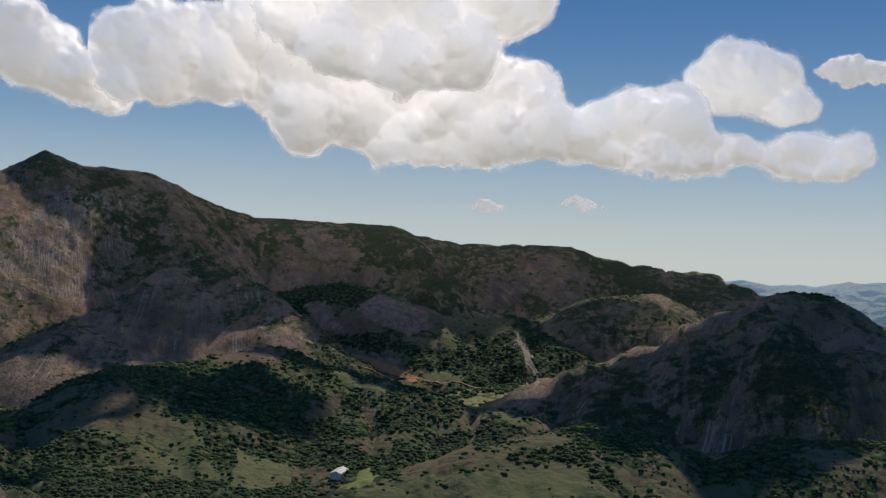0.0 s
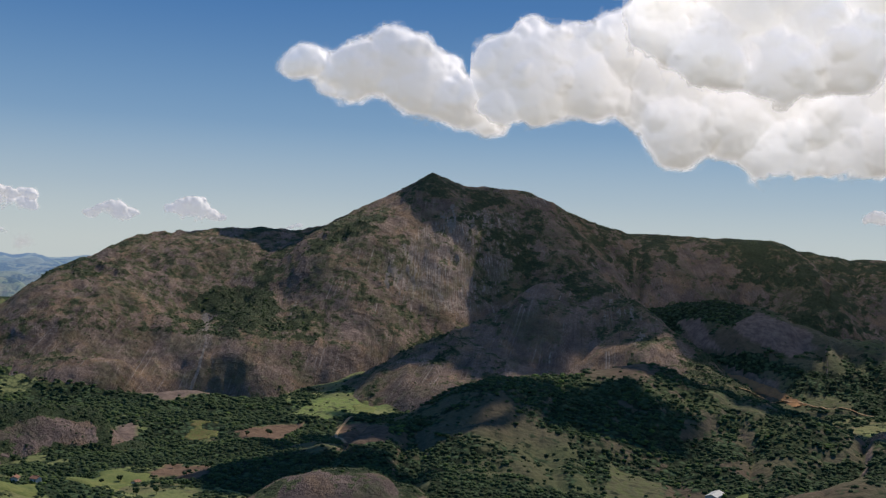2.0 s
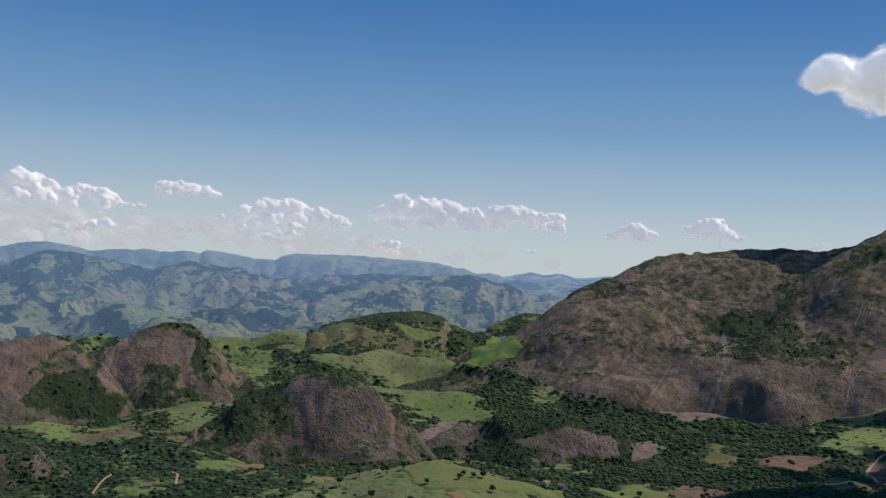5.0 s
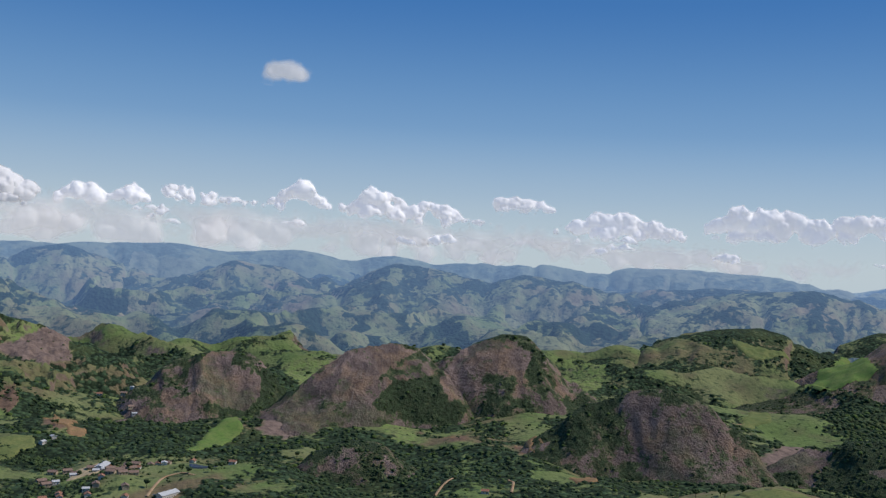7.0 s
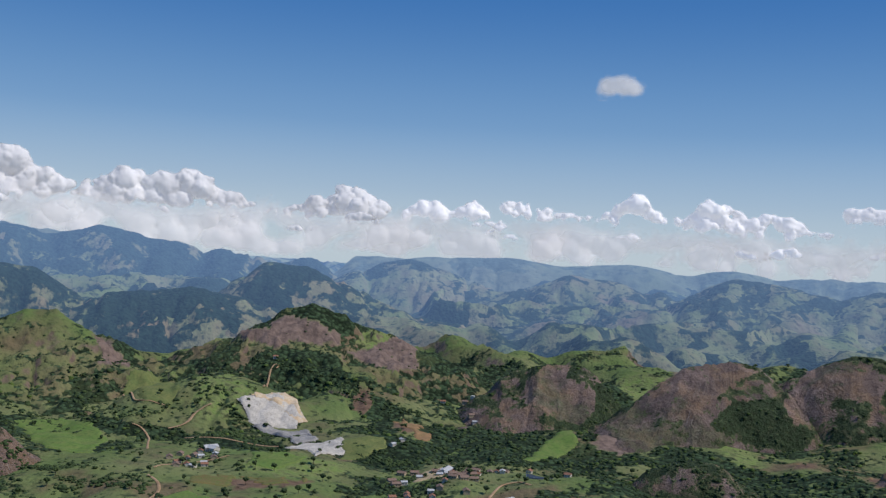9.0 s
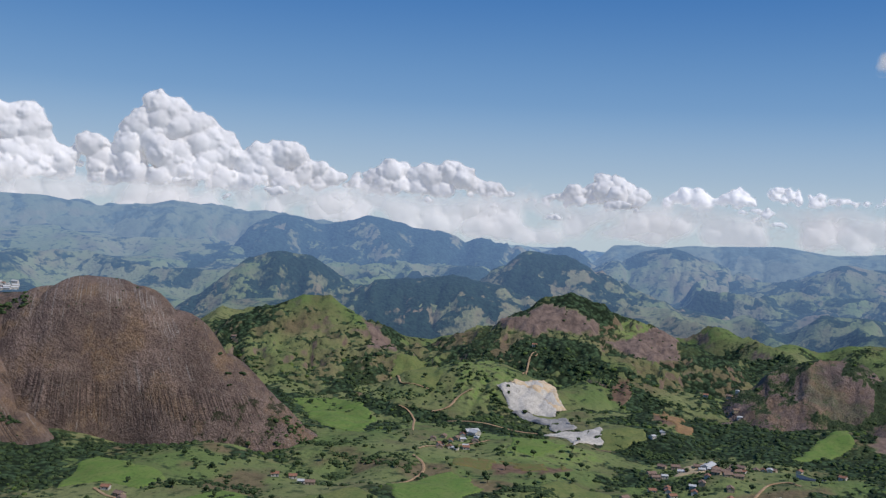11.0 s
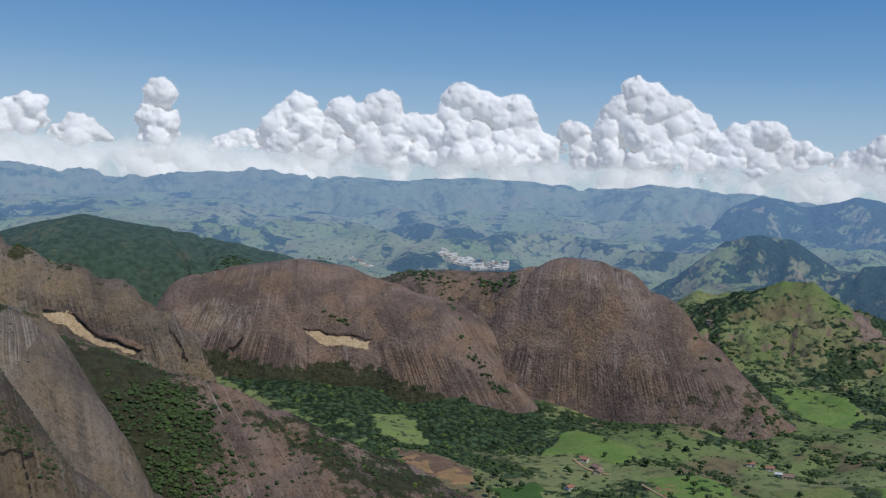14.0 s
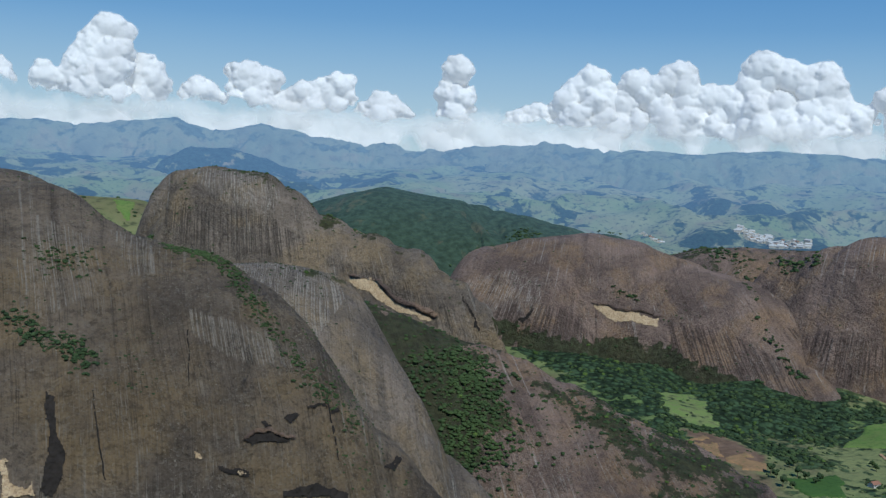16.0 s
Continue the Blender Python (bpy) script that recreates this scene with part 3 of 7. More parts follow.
tagged(patch_mesh("ground", az, rr, ground_z, LAND, growth), "green slope below the viewpoint", "ground", kind="structure")
az, rr = ring(178, 328, 3, 2, 4900, 0.12)
tagged(patch_mesh("ground", az, rr, lambda x, y: ground_z(x, y) - 2, LAND, growth), "green hills behind the viewpoint", "ground", kind="structure")


def hill_height(crest, width, foot, power, rough, seed, gully=0.0, size=120.0, sharp=1.0, back=0.5, crag=0.0):
    pts = [(*place(a, d), z) for a, d, z in crest]
    widths = width if isinstance(width, (list, tuple)) else [width] * len(pts)

    mid_d = sum(d for _, d, _ in crest) / len(crest)

    def height(x, y):
        wob = fbm(x, y, max(size * 1.6, 160), 2, seed + 40)
        best = np.full(np.shape(x), -1e9)
        for (ax, ay, az_), (bx, by, bz), wa, wb in zip(pts, pts[1:], widths, widths[1:]):
            vx, vy = bx - ax, by - ay
            t = np.clip(((x - ax) * vx + (y - ay) * vy) / (vx * vx + vy * vy), 0, 1)
            d = np.hypot(x - ax - t * vx, y - ay - t * vy)
            # the flank towards the valley is the broad one
            cx, cy = ax + t * vx, ay + t * vy
            facing = ((cx - x) * cx + (cy - y) * cy) / (np.maximum(d, 1e-6) * np.hypot(cx, cy))
            w = (wa + (wb - wa) * t) * (1 + 0.18 * wob) * (back + (1 - back) * smooth(-0.25, 0.85, facing))
            u = d / w
            zc = az_ + (bz - az_) * t
            flank = np.where(u < 1, (zc - foot) * (1 - np.minimum(u, 1) ** power) ** sharp, -(u - 1) * np.maximum(0.9 * w, zc - foot))
            best = np.maximum(best, foot + flank)
        edge = np.clip((best - foot) / 60, 0, 1)
        body = smooth(0.0, 0.35, 1 - (best - foot) / max(p[2] - foot for p in pts))
        z = best + rough * fbm(x, y, size, 6, seed, 0.42) * (0.25 + 0.75 * body)
        if crag:
            z = z + crag * (0.25 + 0.75 * body) * edge * (ridged(x, y, 62, 4, seed + 29) - 0.2)
        if gully:
            # runnels and ribs down the fall of the flank, bent a little
            head, far = polar(x, y)
            along = np.radians(head) * mid_d + 0.2 * size * wob
            z = z - gully * body * edge * np.maximum(0, ridged(along, far / 5, size, 3, seed + 9)) ** 2
            z = z + 0.25 * gully * body * edge * fbm(along, far / 7, size * 0.3, 4, seed + 19)
        return z

    return height


def hill(name, label, category, crest, width, foot, material, power=1.8, rough=6.0, gully=0.0, size=120.0, sharp=1.0, seed=1,
         step=0.1, grow=0.004, wooded=0.2, bare=0.1, margin=1.2, back=0.5, key=None, crag=0.0):
    """One hill: a crest line of heading, distance and height, and flanks that fall to its foot."""
    height = hill_height(crest, width, foot, power, rough, seed, gully, size, sharp, back, crag)
    wmax = max(width) if isinstance(width, (list, tuple)) else width
    wmax *= margin
    spread = math.degrees(wmax / min(d for _, d, _ in crest))
    a0, a1 = min(a for a, _, _ in crest) - spread, max(a for a, _, _ in crest) + spread
    az, rr = ring(max(a0, -31), min(a1, 177), step, max(150, min(d for _, d, _ in crest) - wmax), min(4880, max(d for _, d, _ in crest) + wmax), grow)

    def wood(x, y, z):
        steep = np.hypot(height(x + 5, y) - z, height(x, y + 5) - z) / 5
        w = wooded + 0.4 * fbm(x, y, 170, 5, seed + 60) + 0.3 * fbm(x, y, 52, 4, seed + 63) + 0.5 * (0.55 - np.clip(steep, 0, 1.4))
        return covered(x, y, z, np.clip(w + zones(x, y)[0], 0, 1), 0.0)["wood"]

    def attrs(x, y, z):
        return covered(x, y, z, wood(x, y, z), np.clip(bare + 0.6 * fbm(x, y, 130, 4, seed + 80) + zones(x, y)[1], 0, 1))

    ob = patch_mesh(name, az, rr, height, material, attrs, True)
    HILLS.append((height, (az[0], az[-1], rr[0], rr[-1]), wood, material))
    if key:
        FLANKS[key] = (height, ob, max(220, rr[0]), rr[-1])
    return tagged(ob, label, category)


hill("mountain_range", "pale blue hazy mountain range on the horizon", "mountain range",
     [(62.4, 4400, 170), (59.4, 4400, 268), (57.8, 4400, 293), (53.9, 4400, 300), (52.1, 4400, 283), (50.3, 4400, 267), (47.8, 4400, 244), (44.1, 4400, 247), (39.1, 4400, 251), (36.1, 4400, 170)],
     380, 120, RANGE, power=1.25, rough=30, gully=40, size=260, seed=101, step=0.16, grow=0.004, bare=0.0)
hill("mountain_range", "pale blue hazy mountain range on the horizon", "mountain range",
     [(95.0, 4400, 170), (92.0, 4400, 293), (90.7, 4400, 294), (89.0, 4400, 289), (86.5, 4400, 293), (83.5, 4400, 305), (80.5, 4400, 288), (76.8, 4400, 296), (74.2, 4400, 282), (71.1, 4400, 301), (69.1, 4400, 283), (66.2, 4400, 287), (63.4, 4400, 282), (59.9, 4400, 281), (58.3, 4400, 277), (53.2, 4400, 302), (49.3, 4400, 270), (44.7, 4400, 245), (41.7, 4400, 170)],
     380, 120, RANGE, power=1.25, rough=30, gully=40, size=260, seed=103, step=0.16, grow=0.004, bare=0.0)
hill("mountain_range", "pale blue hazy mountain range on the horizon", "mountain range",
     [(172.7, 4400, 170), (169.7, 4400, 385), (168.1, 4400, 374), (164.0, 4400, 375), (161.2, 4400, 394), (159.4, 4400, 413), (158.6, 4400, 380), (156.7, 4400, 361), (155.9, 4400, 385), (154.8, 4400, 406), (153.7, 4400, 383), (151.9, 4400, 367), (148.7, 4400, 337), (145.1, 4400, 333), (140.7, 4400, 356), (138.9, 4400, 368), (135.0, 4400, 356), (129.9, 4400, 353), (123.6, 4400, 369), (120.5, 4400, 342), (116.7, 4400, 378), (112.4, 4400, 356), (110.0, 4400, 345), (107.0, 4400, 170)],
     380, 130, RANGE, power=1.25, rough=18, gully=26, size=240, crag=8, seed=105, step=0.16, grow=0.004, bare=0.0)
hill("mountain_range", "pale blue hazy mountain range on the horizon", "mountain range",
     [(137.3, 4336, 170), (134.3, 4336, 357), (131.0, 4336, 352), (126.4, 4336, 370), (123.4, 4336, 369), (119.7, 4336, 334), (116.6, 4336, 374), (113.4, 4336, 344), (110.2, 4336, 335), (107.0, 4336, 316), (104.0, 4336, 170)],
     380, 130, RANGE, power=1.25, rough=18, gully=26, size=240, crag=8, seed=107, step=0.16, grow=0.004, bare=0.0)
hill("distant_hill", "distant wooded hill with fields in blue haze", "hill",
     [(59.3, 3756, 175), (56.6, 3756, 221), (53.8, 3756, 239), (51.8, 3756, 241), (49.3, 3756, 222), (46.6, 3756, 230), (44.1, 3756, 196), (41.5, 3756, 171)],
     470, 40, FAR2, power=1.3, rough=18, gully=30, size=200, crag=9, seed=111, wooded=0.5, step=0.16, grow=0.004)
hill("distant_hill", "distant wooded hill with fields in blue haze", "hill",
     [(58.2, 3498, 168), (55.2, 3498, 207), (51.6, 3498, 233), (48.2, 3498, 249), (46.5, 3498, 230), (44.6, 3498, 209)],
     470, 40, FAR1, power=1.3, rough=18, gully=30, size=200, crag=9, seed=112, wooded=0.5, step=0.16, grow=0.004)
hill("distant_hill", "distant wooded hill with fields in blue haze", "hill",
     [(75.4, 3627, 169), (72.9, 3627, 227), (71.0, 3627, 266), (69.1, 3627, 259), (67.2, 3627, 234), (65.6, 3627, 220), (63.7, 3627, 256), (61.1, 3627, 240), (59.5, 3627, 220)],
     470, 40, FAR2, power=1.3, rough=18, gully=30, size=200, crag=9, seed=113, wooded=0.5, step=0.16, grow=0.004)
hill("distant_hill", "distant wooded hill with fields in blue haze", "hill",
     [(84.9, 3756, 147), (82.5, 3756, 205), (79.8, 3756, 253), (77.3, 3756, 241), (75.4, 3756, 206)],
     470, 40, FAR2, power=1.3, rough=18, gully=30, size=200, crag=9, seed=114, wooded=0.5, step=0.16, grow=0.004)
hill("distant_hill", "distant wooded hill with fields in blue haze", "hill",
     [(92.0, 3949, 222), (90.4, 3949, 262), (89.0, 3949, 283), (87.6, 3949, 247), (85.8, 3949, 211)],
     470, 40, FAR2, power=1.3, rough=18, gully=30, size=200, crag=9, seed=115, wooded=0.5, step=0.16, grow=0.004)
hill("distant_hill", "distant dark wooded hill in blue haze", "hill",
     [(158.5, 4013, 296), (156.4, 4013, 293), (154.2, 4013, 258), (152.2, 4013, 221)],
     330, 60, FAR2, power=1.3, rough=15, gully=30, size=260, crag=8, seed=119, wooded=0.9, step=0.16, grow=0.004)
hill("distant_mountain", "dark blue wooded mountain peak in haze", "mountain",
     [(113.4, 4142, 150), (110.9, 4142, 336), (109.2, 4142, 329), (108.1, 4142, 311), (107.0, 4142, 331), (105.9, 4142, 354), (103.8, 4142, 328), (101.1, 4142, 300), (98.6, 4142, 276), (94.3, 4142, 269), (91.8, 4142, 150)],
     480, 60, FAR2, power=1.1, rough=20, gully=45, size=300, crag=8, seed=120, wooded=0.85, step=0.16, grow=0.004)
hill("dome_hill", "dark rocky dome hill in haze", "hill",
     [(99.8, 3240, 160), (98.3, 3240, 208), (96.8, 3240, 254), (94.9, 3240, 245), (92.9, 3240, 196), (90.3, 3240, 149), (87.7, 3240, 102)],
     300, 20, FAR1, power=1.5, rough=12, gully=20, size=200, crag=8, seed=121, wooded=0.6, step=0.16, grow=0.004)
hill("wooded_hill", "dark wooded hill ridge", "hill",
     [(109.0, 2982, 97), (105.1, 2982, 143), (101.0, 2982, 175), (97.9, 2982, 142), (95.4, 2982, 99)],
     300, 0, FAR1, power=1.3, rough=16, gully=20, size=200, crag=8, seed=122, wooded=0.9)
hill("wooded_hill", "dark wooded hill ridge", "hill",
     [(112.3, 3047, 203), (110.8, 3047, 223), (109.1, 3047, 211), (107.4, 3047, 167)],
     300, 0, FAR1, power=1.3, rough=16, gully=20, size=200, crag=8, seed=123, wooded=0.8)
hill("mountain_ridge", "long dark mountain ridge with trees along its crest", "mountain",
     [(12.2, 3111, 418), (10.7, 3129, 405), (3.1, 3147, 397), (2.3, 3164, 376), (-0.5, 3181, 352), (-3.3, 3199, 359), (-7.2, 3217, 348), (-10.0, 3234, 307), (-12.2, 3252, 302), (-14.9, 3269, 286), (-17.3, 3287, 238), (-20.5, 3304, 168)],
     620, -20, FACE, power=1.5, rough=14, gully=16, size=160, seed=130, wooded=0.6, crag=6)
hill("mountain", "tall granite mountain with a pointed peak and streaked rock faces", "mountain",
     [(37.7, 2853, 333), (35.7, 2886, 358), (33.0, 2918, 365), (29.3, 2950, 363), (27.7, 2982, 382), (27.7, 2886, 378), (25.3, 2906, 454), (23.1, 2926, 510), (21.7, 2946, 555), (19.9, 2966, 524), (16.3, 2986, 514), (15.0, 3007, 488), (12.3, 3027, 422), (10.7, 3047, 400)],
     [650, 680, 700, 720, 720, 720, 720, 700, 680, 680, 680, 650, 600, 600], -20, FACE, power=1.15, rough=7, gully=3, size=150, seed=131, wooded=0.48, step=0.08, grow=0.003, key="mountain", crag=5)
hill("mountain_spur", "granite spur of the mountain falling to the valley", "mountain",
     [(48.1, 2328, -29), (47.0, 2474, 19), (44.6, 2620, 79), (40.9, 2712, 191), (38.8, 2782, 279), (37.7, 2853, 328)],
     420, -30, FACE, power=1.3, rough=6, gully=2, size=120, seed=132, wooded=0.45, crag=4)
hill("rock_spur", "bare brown granite spur before the mountain", "mountain",
     [(27.1, 2150, 10), (19.8, 2200, 145), (15.4, 2350, 253), (12.6, 2450, 291), (10.6, 2350, 228), (9.3, 2250, 190), (7.0, 2150, 121)],
     380, -20, FACE, power=1.25, rough=6, gully=4, size=90, seed=133, wooded=0.38, crag=3.5, key="spur")
hill("farm_hill", "green farm hill with pasture and woodland", "hill",
     [(9.6, 2527, 197), (5.8, 2460, 231), (3.3, 2394, 217), (0.0, 2328, 172), (-3.8, 2261, 176), (-5.8, 2194, 109), (-7.5, 2128, 23)],
     380, 0, SCRUB_LAND, power=1.6, rough=12, gully=20, size=170, seed=134, wooded=0.64, crag=4, key="farm hill")
hill("wooded_hill", "dark shaded hill ridge", "hill",
     [(-4.8, 2527, 149), (-6.3, 2527, 173), (-8.8, 2527, 220), (-11.9, 2527, 233), (-14.4, 2527, 182)],
     380, 0, FACE, power=1.6, rough=8, gully=6, size=100, seed=135, wooded=0.5, crag=4)
hill("rock_hill", "brown rocky hill with a wooded top", "hill",
     [(-9.0, 1796, 106), (-12.0, 1806, 161), (-16.2, 1818, 226), (-19.0, 1829, 262), (-20.4, 1839, 258), (-21.2, 1851, 233), (-23.8, 1862, 180)],
     400, 0, FACE, power=1.6, rough=10, gully=7, size=100, seed=136, wooded=0.5, crag=5)
hill("wooded_ridge", "dark green wooded ridge", "hill",
     [(20.0, 1330, 67), (17.2, 1424, 92), (14.9, 1520, 124), (9.4, 1615, 149), (6.9, 1615, 125), (2.4, 1520, 96), (-4.0, 1424, 76), (-7.2, 1330, 75)],
     420, 20, SCRUB_LAND, power=1.5, rough=10, gully=18, size=150, seed=137, wooded=0.5, step=0.13, grow=0.006, crag=4, bare=0.3)
hill("wooded_ridge", "green ridge with trees and pasture", "hill",
     [(4.1, 825, 100), (0.3, 871, 108), (-3.4, 918, 126), (-7.2, 964, 136), (-10.3, 1011, 133), (-13.4, 1024, 118), (-16.4, 1037, 114), (-19.3, 1051, 129), (-23.9, 1064, 132)],
     300, 30, SCRUB_LAND, power=1.5, rough=8, gully=12, size=120, seed=138, wooded=0.56, step=0.14, grow=0.006, bare=0.05, crag=3)
hill("wooded_hill", "green hill with woods and pasture", "hill",
     [(61.3, 2853, 41), (59.2, 2853, 57), (55.9, 2853, 105), (52.8, 2853, 140), (50.8, 2853, 150), (49.2, 2853, 114)],
     330, 20, LAND, power=1.5, rough=10, gully=20, size=170, seed=140, wooded=0.75, crag=4)
hill("wooded_hill", "green hill with a bright pasture slope", "hill",
     [(48.3, 2982, 84), (46.5, 2982, 100), (44.7, 2982, 153), (42.8, 2982, 147), (40.9, 2982, 140)],
     330, 20, LAND, power=1.5, rough=10, gully=20, size=170, seed=141, wooded=0.6, crag=4)
hill("rock_hill", "dark crag with pines on top", "hill",
     [(61.1, 1540, 62), (59.8, 1540, 85), (57.4, 1540, 113), (55.6, 1540, 115), (53.7, 1540, 98), (52.5, 1540, 64)],
     110, -10, BROWN_ROCK, power=1.5, rough=12, gully=1, size=90, seed=142, wooded=0.64, crag=7, back=0.3)
hill("rock_hill", "low brown crag among trees", "hill",
     [(48.1, 1600, 41), (45.3, 1600, 53), (42.5, 1600, 66), (40.0, 1600, 52), (38.0, 1600, 16)],
     120, -20, BROWN_ROCK, power=1.5, rough=12, gully=1, size=80, seed=143, wooded=0.66, crag=4, back=0.35)
hill("rock_hill", "low brown crag among trees", "hill",
     [(59.0, 1600, 53), (57.4, 1600, 56), (56.3, 1600, 69), (55.1, 1600, 39)],
     110, -20, BROWN_ROCK, power=1.5, rough=12, gully=1, size=80, seed=144, wooded=0.66, crag=4, back=0.35)
hill("rock_hill", "low brown crag among trees", "hill",
     [(75.3, 1400, -9), (74.2, 1400, 23), (73.1, 1400, 37), (71.8, 1400, 35), (70.8, 1400, 18)],
     80, -10, BROWN_ROCK, power=2.0, rough=6, gully=1, size=60, seed=147, wooded=0.6)
hill("pasture_hill", "yellow-green pasture hill with scattered trees", "hill",
     [(54.6, 1091, 36), (52.1, 1091, 65), (49.5, 1091, 76), (46.7, 1091, 64), (43.6, 1091, 55), (41.0, 1091, 53)],
     230, 20, LAND, power=1.6, rough=5, gully=6, size=110, seed=145, wooded=0.15)
hill("rock_hill", "small brown rock knoll", "hill",
     [(28.7, 1064, 59), (26.9, 1064, 72), (25.1, 1064, 72), (23.2, 1064, 59)],
     85, 30, BROWN_ROCK, power=1.8, rough=5, gully=6, size=80, seed=146, wooded=0.35)
hill("rock_hill", "brown granite hill with scrub", "hill",
     [(84.6, 1928, 25), (82.3, 1928, 79), (80.8, 1928, 101), (79.0, 1928, 98), (78.0, 1928, 52)],
     180, -20, BROWN_ROCK, power=1.25, rough=13, gully=3, size=70, seed=150, wooded=0.7, crag=7, back=0.3)
hill("rock_hill", "bald brown granite hill with a green flank", "hill",
     [(78.1, 1796, -21), (75.1, 1835, 56), (73.3, 1875, 116), (71.1, 1915, 129), (69.5, 1955, 120), (68.2, 1995, 80)],
     190, -20, BROWN_ROCK, power=1.2, rough=13, gully=3, size=70, seed=151, wooded=0.66, crag=7, back=0.3)
hill("rock_hill", "rugged brown crag with trees", "hill",
     [(69.4, 1995, 44), (68.2, 1995, 90), (66.7, 1995, 126), (64.8, 1995, 150), (63.5, 1995, 148), (62.5, 1995, 101), (61.2, 1995, 60)],
     190, -20, BROWN_ROCK, power=1.3, rough=13, gully=4, size=70, seed=152, wooded=0.52, crag=7)
hill("wooded_hill", "green hill with a rocky flank", "hill",
     [(95.0, 2261, 144), (91.8, 2261, 136), (90.2, 2261, 122), (88.8, 2261, 92), (87.6, 2261, 63), (86.1, 2261, 16)],
     500, -25, LAND, power=1.0, sharp=1.6, rough=12, gully=8, size=120, seed=153, wooded=0.6, bare=0.2, crag=10)
hill("rock_hill", "green hill with a brown rocky flank", "hill",
     [(112.2, 2128, 117), (110.6, 2128, 137), (109.3, 2128, 150), (107.9, 2128, 150), (106.1, 2128, 105), (104.3, 2128, 51)],
     500, -25, LAND, power=1.0, sharp=1.6, rough=12, gully=8, size=120, seed=154, wooded=0.6, bare=0.2, crag=10)
hill("rock_hill", "green hill with brown rock faces", "hill",
     [(101.1, 2128, 76), (97.8, 2136, 125), (96.0, 2144, 169), (94.4, 2153, 180), (92.5, 2161, 156), (91.5, 2169, 121), (89.6, 2179, 124), (88.3, 2187, 77), (86.9, 2194, 29)],
     500, -25, LAND, power=1.0, sharp=1.6, rough=12, gully=8, size=120, seed=155, wooded=0.6, bare=0.2, crag=10)
hill("pasture_hill", "green pasture slope with trees", "hill",
     [(101.9, 1796, 51), (99.2, 1822, 69), (96.7, 1849, 37), (93.9, 1875, 27), (91.4, 1902, 47), (88.8, 1928, 25)],
     260, -20, LAND, power=1.6, rough=6, gully=10, size=110, seed=156, wooded=0.3, bare=0.05)
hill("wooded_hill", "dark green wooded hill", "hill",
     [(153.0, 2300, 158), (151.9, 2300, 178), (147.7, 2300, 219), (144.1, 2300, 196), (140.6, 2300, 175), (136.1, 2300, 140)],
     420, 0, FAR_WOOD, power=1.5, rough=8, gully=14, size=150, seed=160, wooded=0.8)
hill("pasture_hill", "bright green pasture on a hilltop", "hill",
     [(166.0, 1500, 227), (164.6, 1500, 217), (162.8, 1500, 215), (161.4, 1500, 213)],
     260, 60, LAND, power=1.5, rough=3, size=120, seed=168, wooded=-0.1, back=0.8)
hill("rock_hill", "low brown rock rise behind the domes", "hill",
     [(131.6, 1720, 147), (129.7, 1720, 160), (127.8, 1720, 165), (125.9, 1720, 165), (124.0, 1720, 167)],
     200, 40, ROCK, power=1.8, rough=5, gully=6, size=100, seed=161, wooded=0.3)
hill("rock_dome", "bare brown granite dome with streaked walls and a yellow scar", "rock",
     [(143.0, 1500, 116), (141.5, 1517, 163), (139.3, 1534, 175), (136.1, 1551, 185), (134.2, 1551, 178), (131.2, 1534, 156), (128.0, 1517, 134), (126.9, 1500, 121), (126.2, 1480, 83), (124.8, 1430, 40), (123.5, 1390, 0)],
     [150, 160, 175, 175, 175, 170, 165, 150, 130, 110, 90], -20, ROCK, power=2.6, rough=3.5, gully=2.2, size=80, seed=162, wooded=-0.3, back=0.3, key="scar dome", crag=1.4, step=0.08, grow=0.0035)
hill("rock_dome", "large bare brown granite dome with pale streaks at its top", "rock",
     [(127.1, 1570, 125), (124.8, 1561, 169), (122.6, 1552, 189), (121.0, 1543, 206), (119.6, 1534, 203), (118.3, 1524, 193), (116.4, 1513, 162), (114.4, 1502, 105), (113.0, 1491, 65), (111.0, 1480, 11)],
     [150, 150, 160, 165, 165, 165, 165, 165, 160, 150], -30, ROCK, power=2.4, rough=3.5, gully=2.2, size=80, seed=163, wooded=-0.3, back=0.3, key="great dome", crag=1.4, step=0.08, grow=0.0035)
hill("rock_cliff", "tall grey granite cliff with a long slab and overhang", "rock",
     [(160.5, 1230, 196), (159.9, 1208, 245), (158.7, 1186, 264), (157.2, 1165, 270), (155.1, 1147, 266), (153.8, 1139, 251), (151.6, 1131, 221), (149.0, 1123, 204), (146.4, 1113, 189), (143.8, 1102, 161), (142.1, 1091, 135), (141.1, 1080, 97)],
     [25, 50, 100, 130, 140, 130, 130, 120, 100, 70, 45, 30], 60, PALE_ROCK, power=3.0, rough=3.5, gully=3.0, size=60, seed=164, wooded=-0.3, back=0.2, key="cliff", crag=0.8, step=0.08, grow=0.0035)
hill("rock_slab", "brown granite slab sloping into the forest", "rock",
     [(149.6, 930, 160), (146.9, 930, 146), (144.3, 930, 133), (142.0, 930, 123), (139.7, 930, 108), (137.1, 930, 86), (133.8, 930, 60), (130.6, 930, 45), (129.0, 930, 25)],
     [150, 150, 150, 150, 150, 140, 120, 90, 70], 20, ROCK, power=1.7, rough=4.5, gully=1.5, size=110, seed=165, wooded=0.14, back=0.2, key="brown slab", crag=2, step=0.08, grow=0.0035)
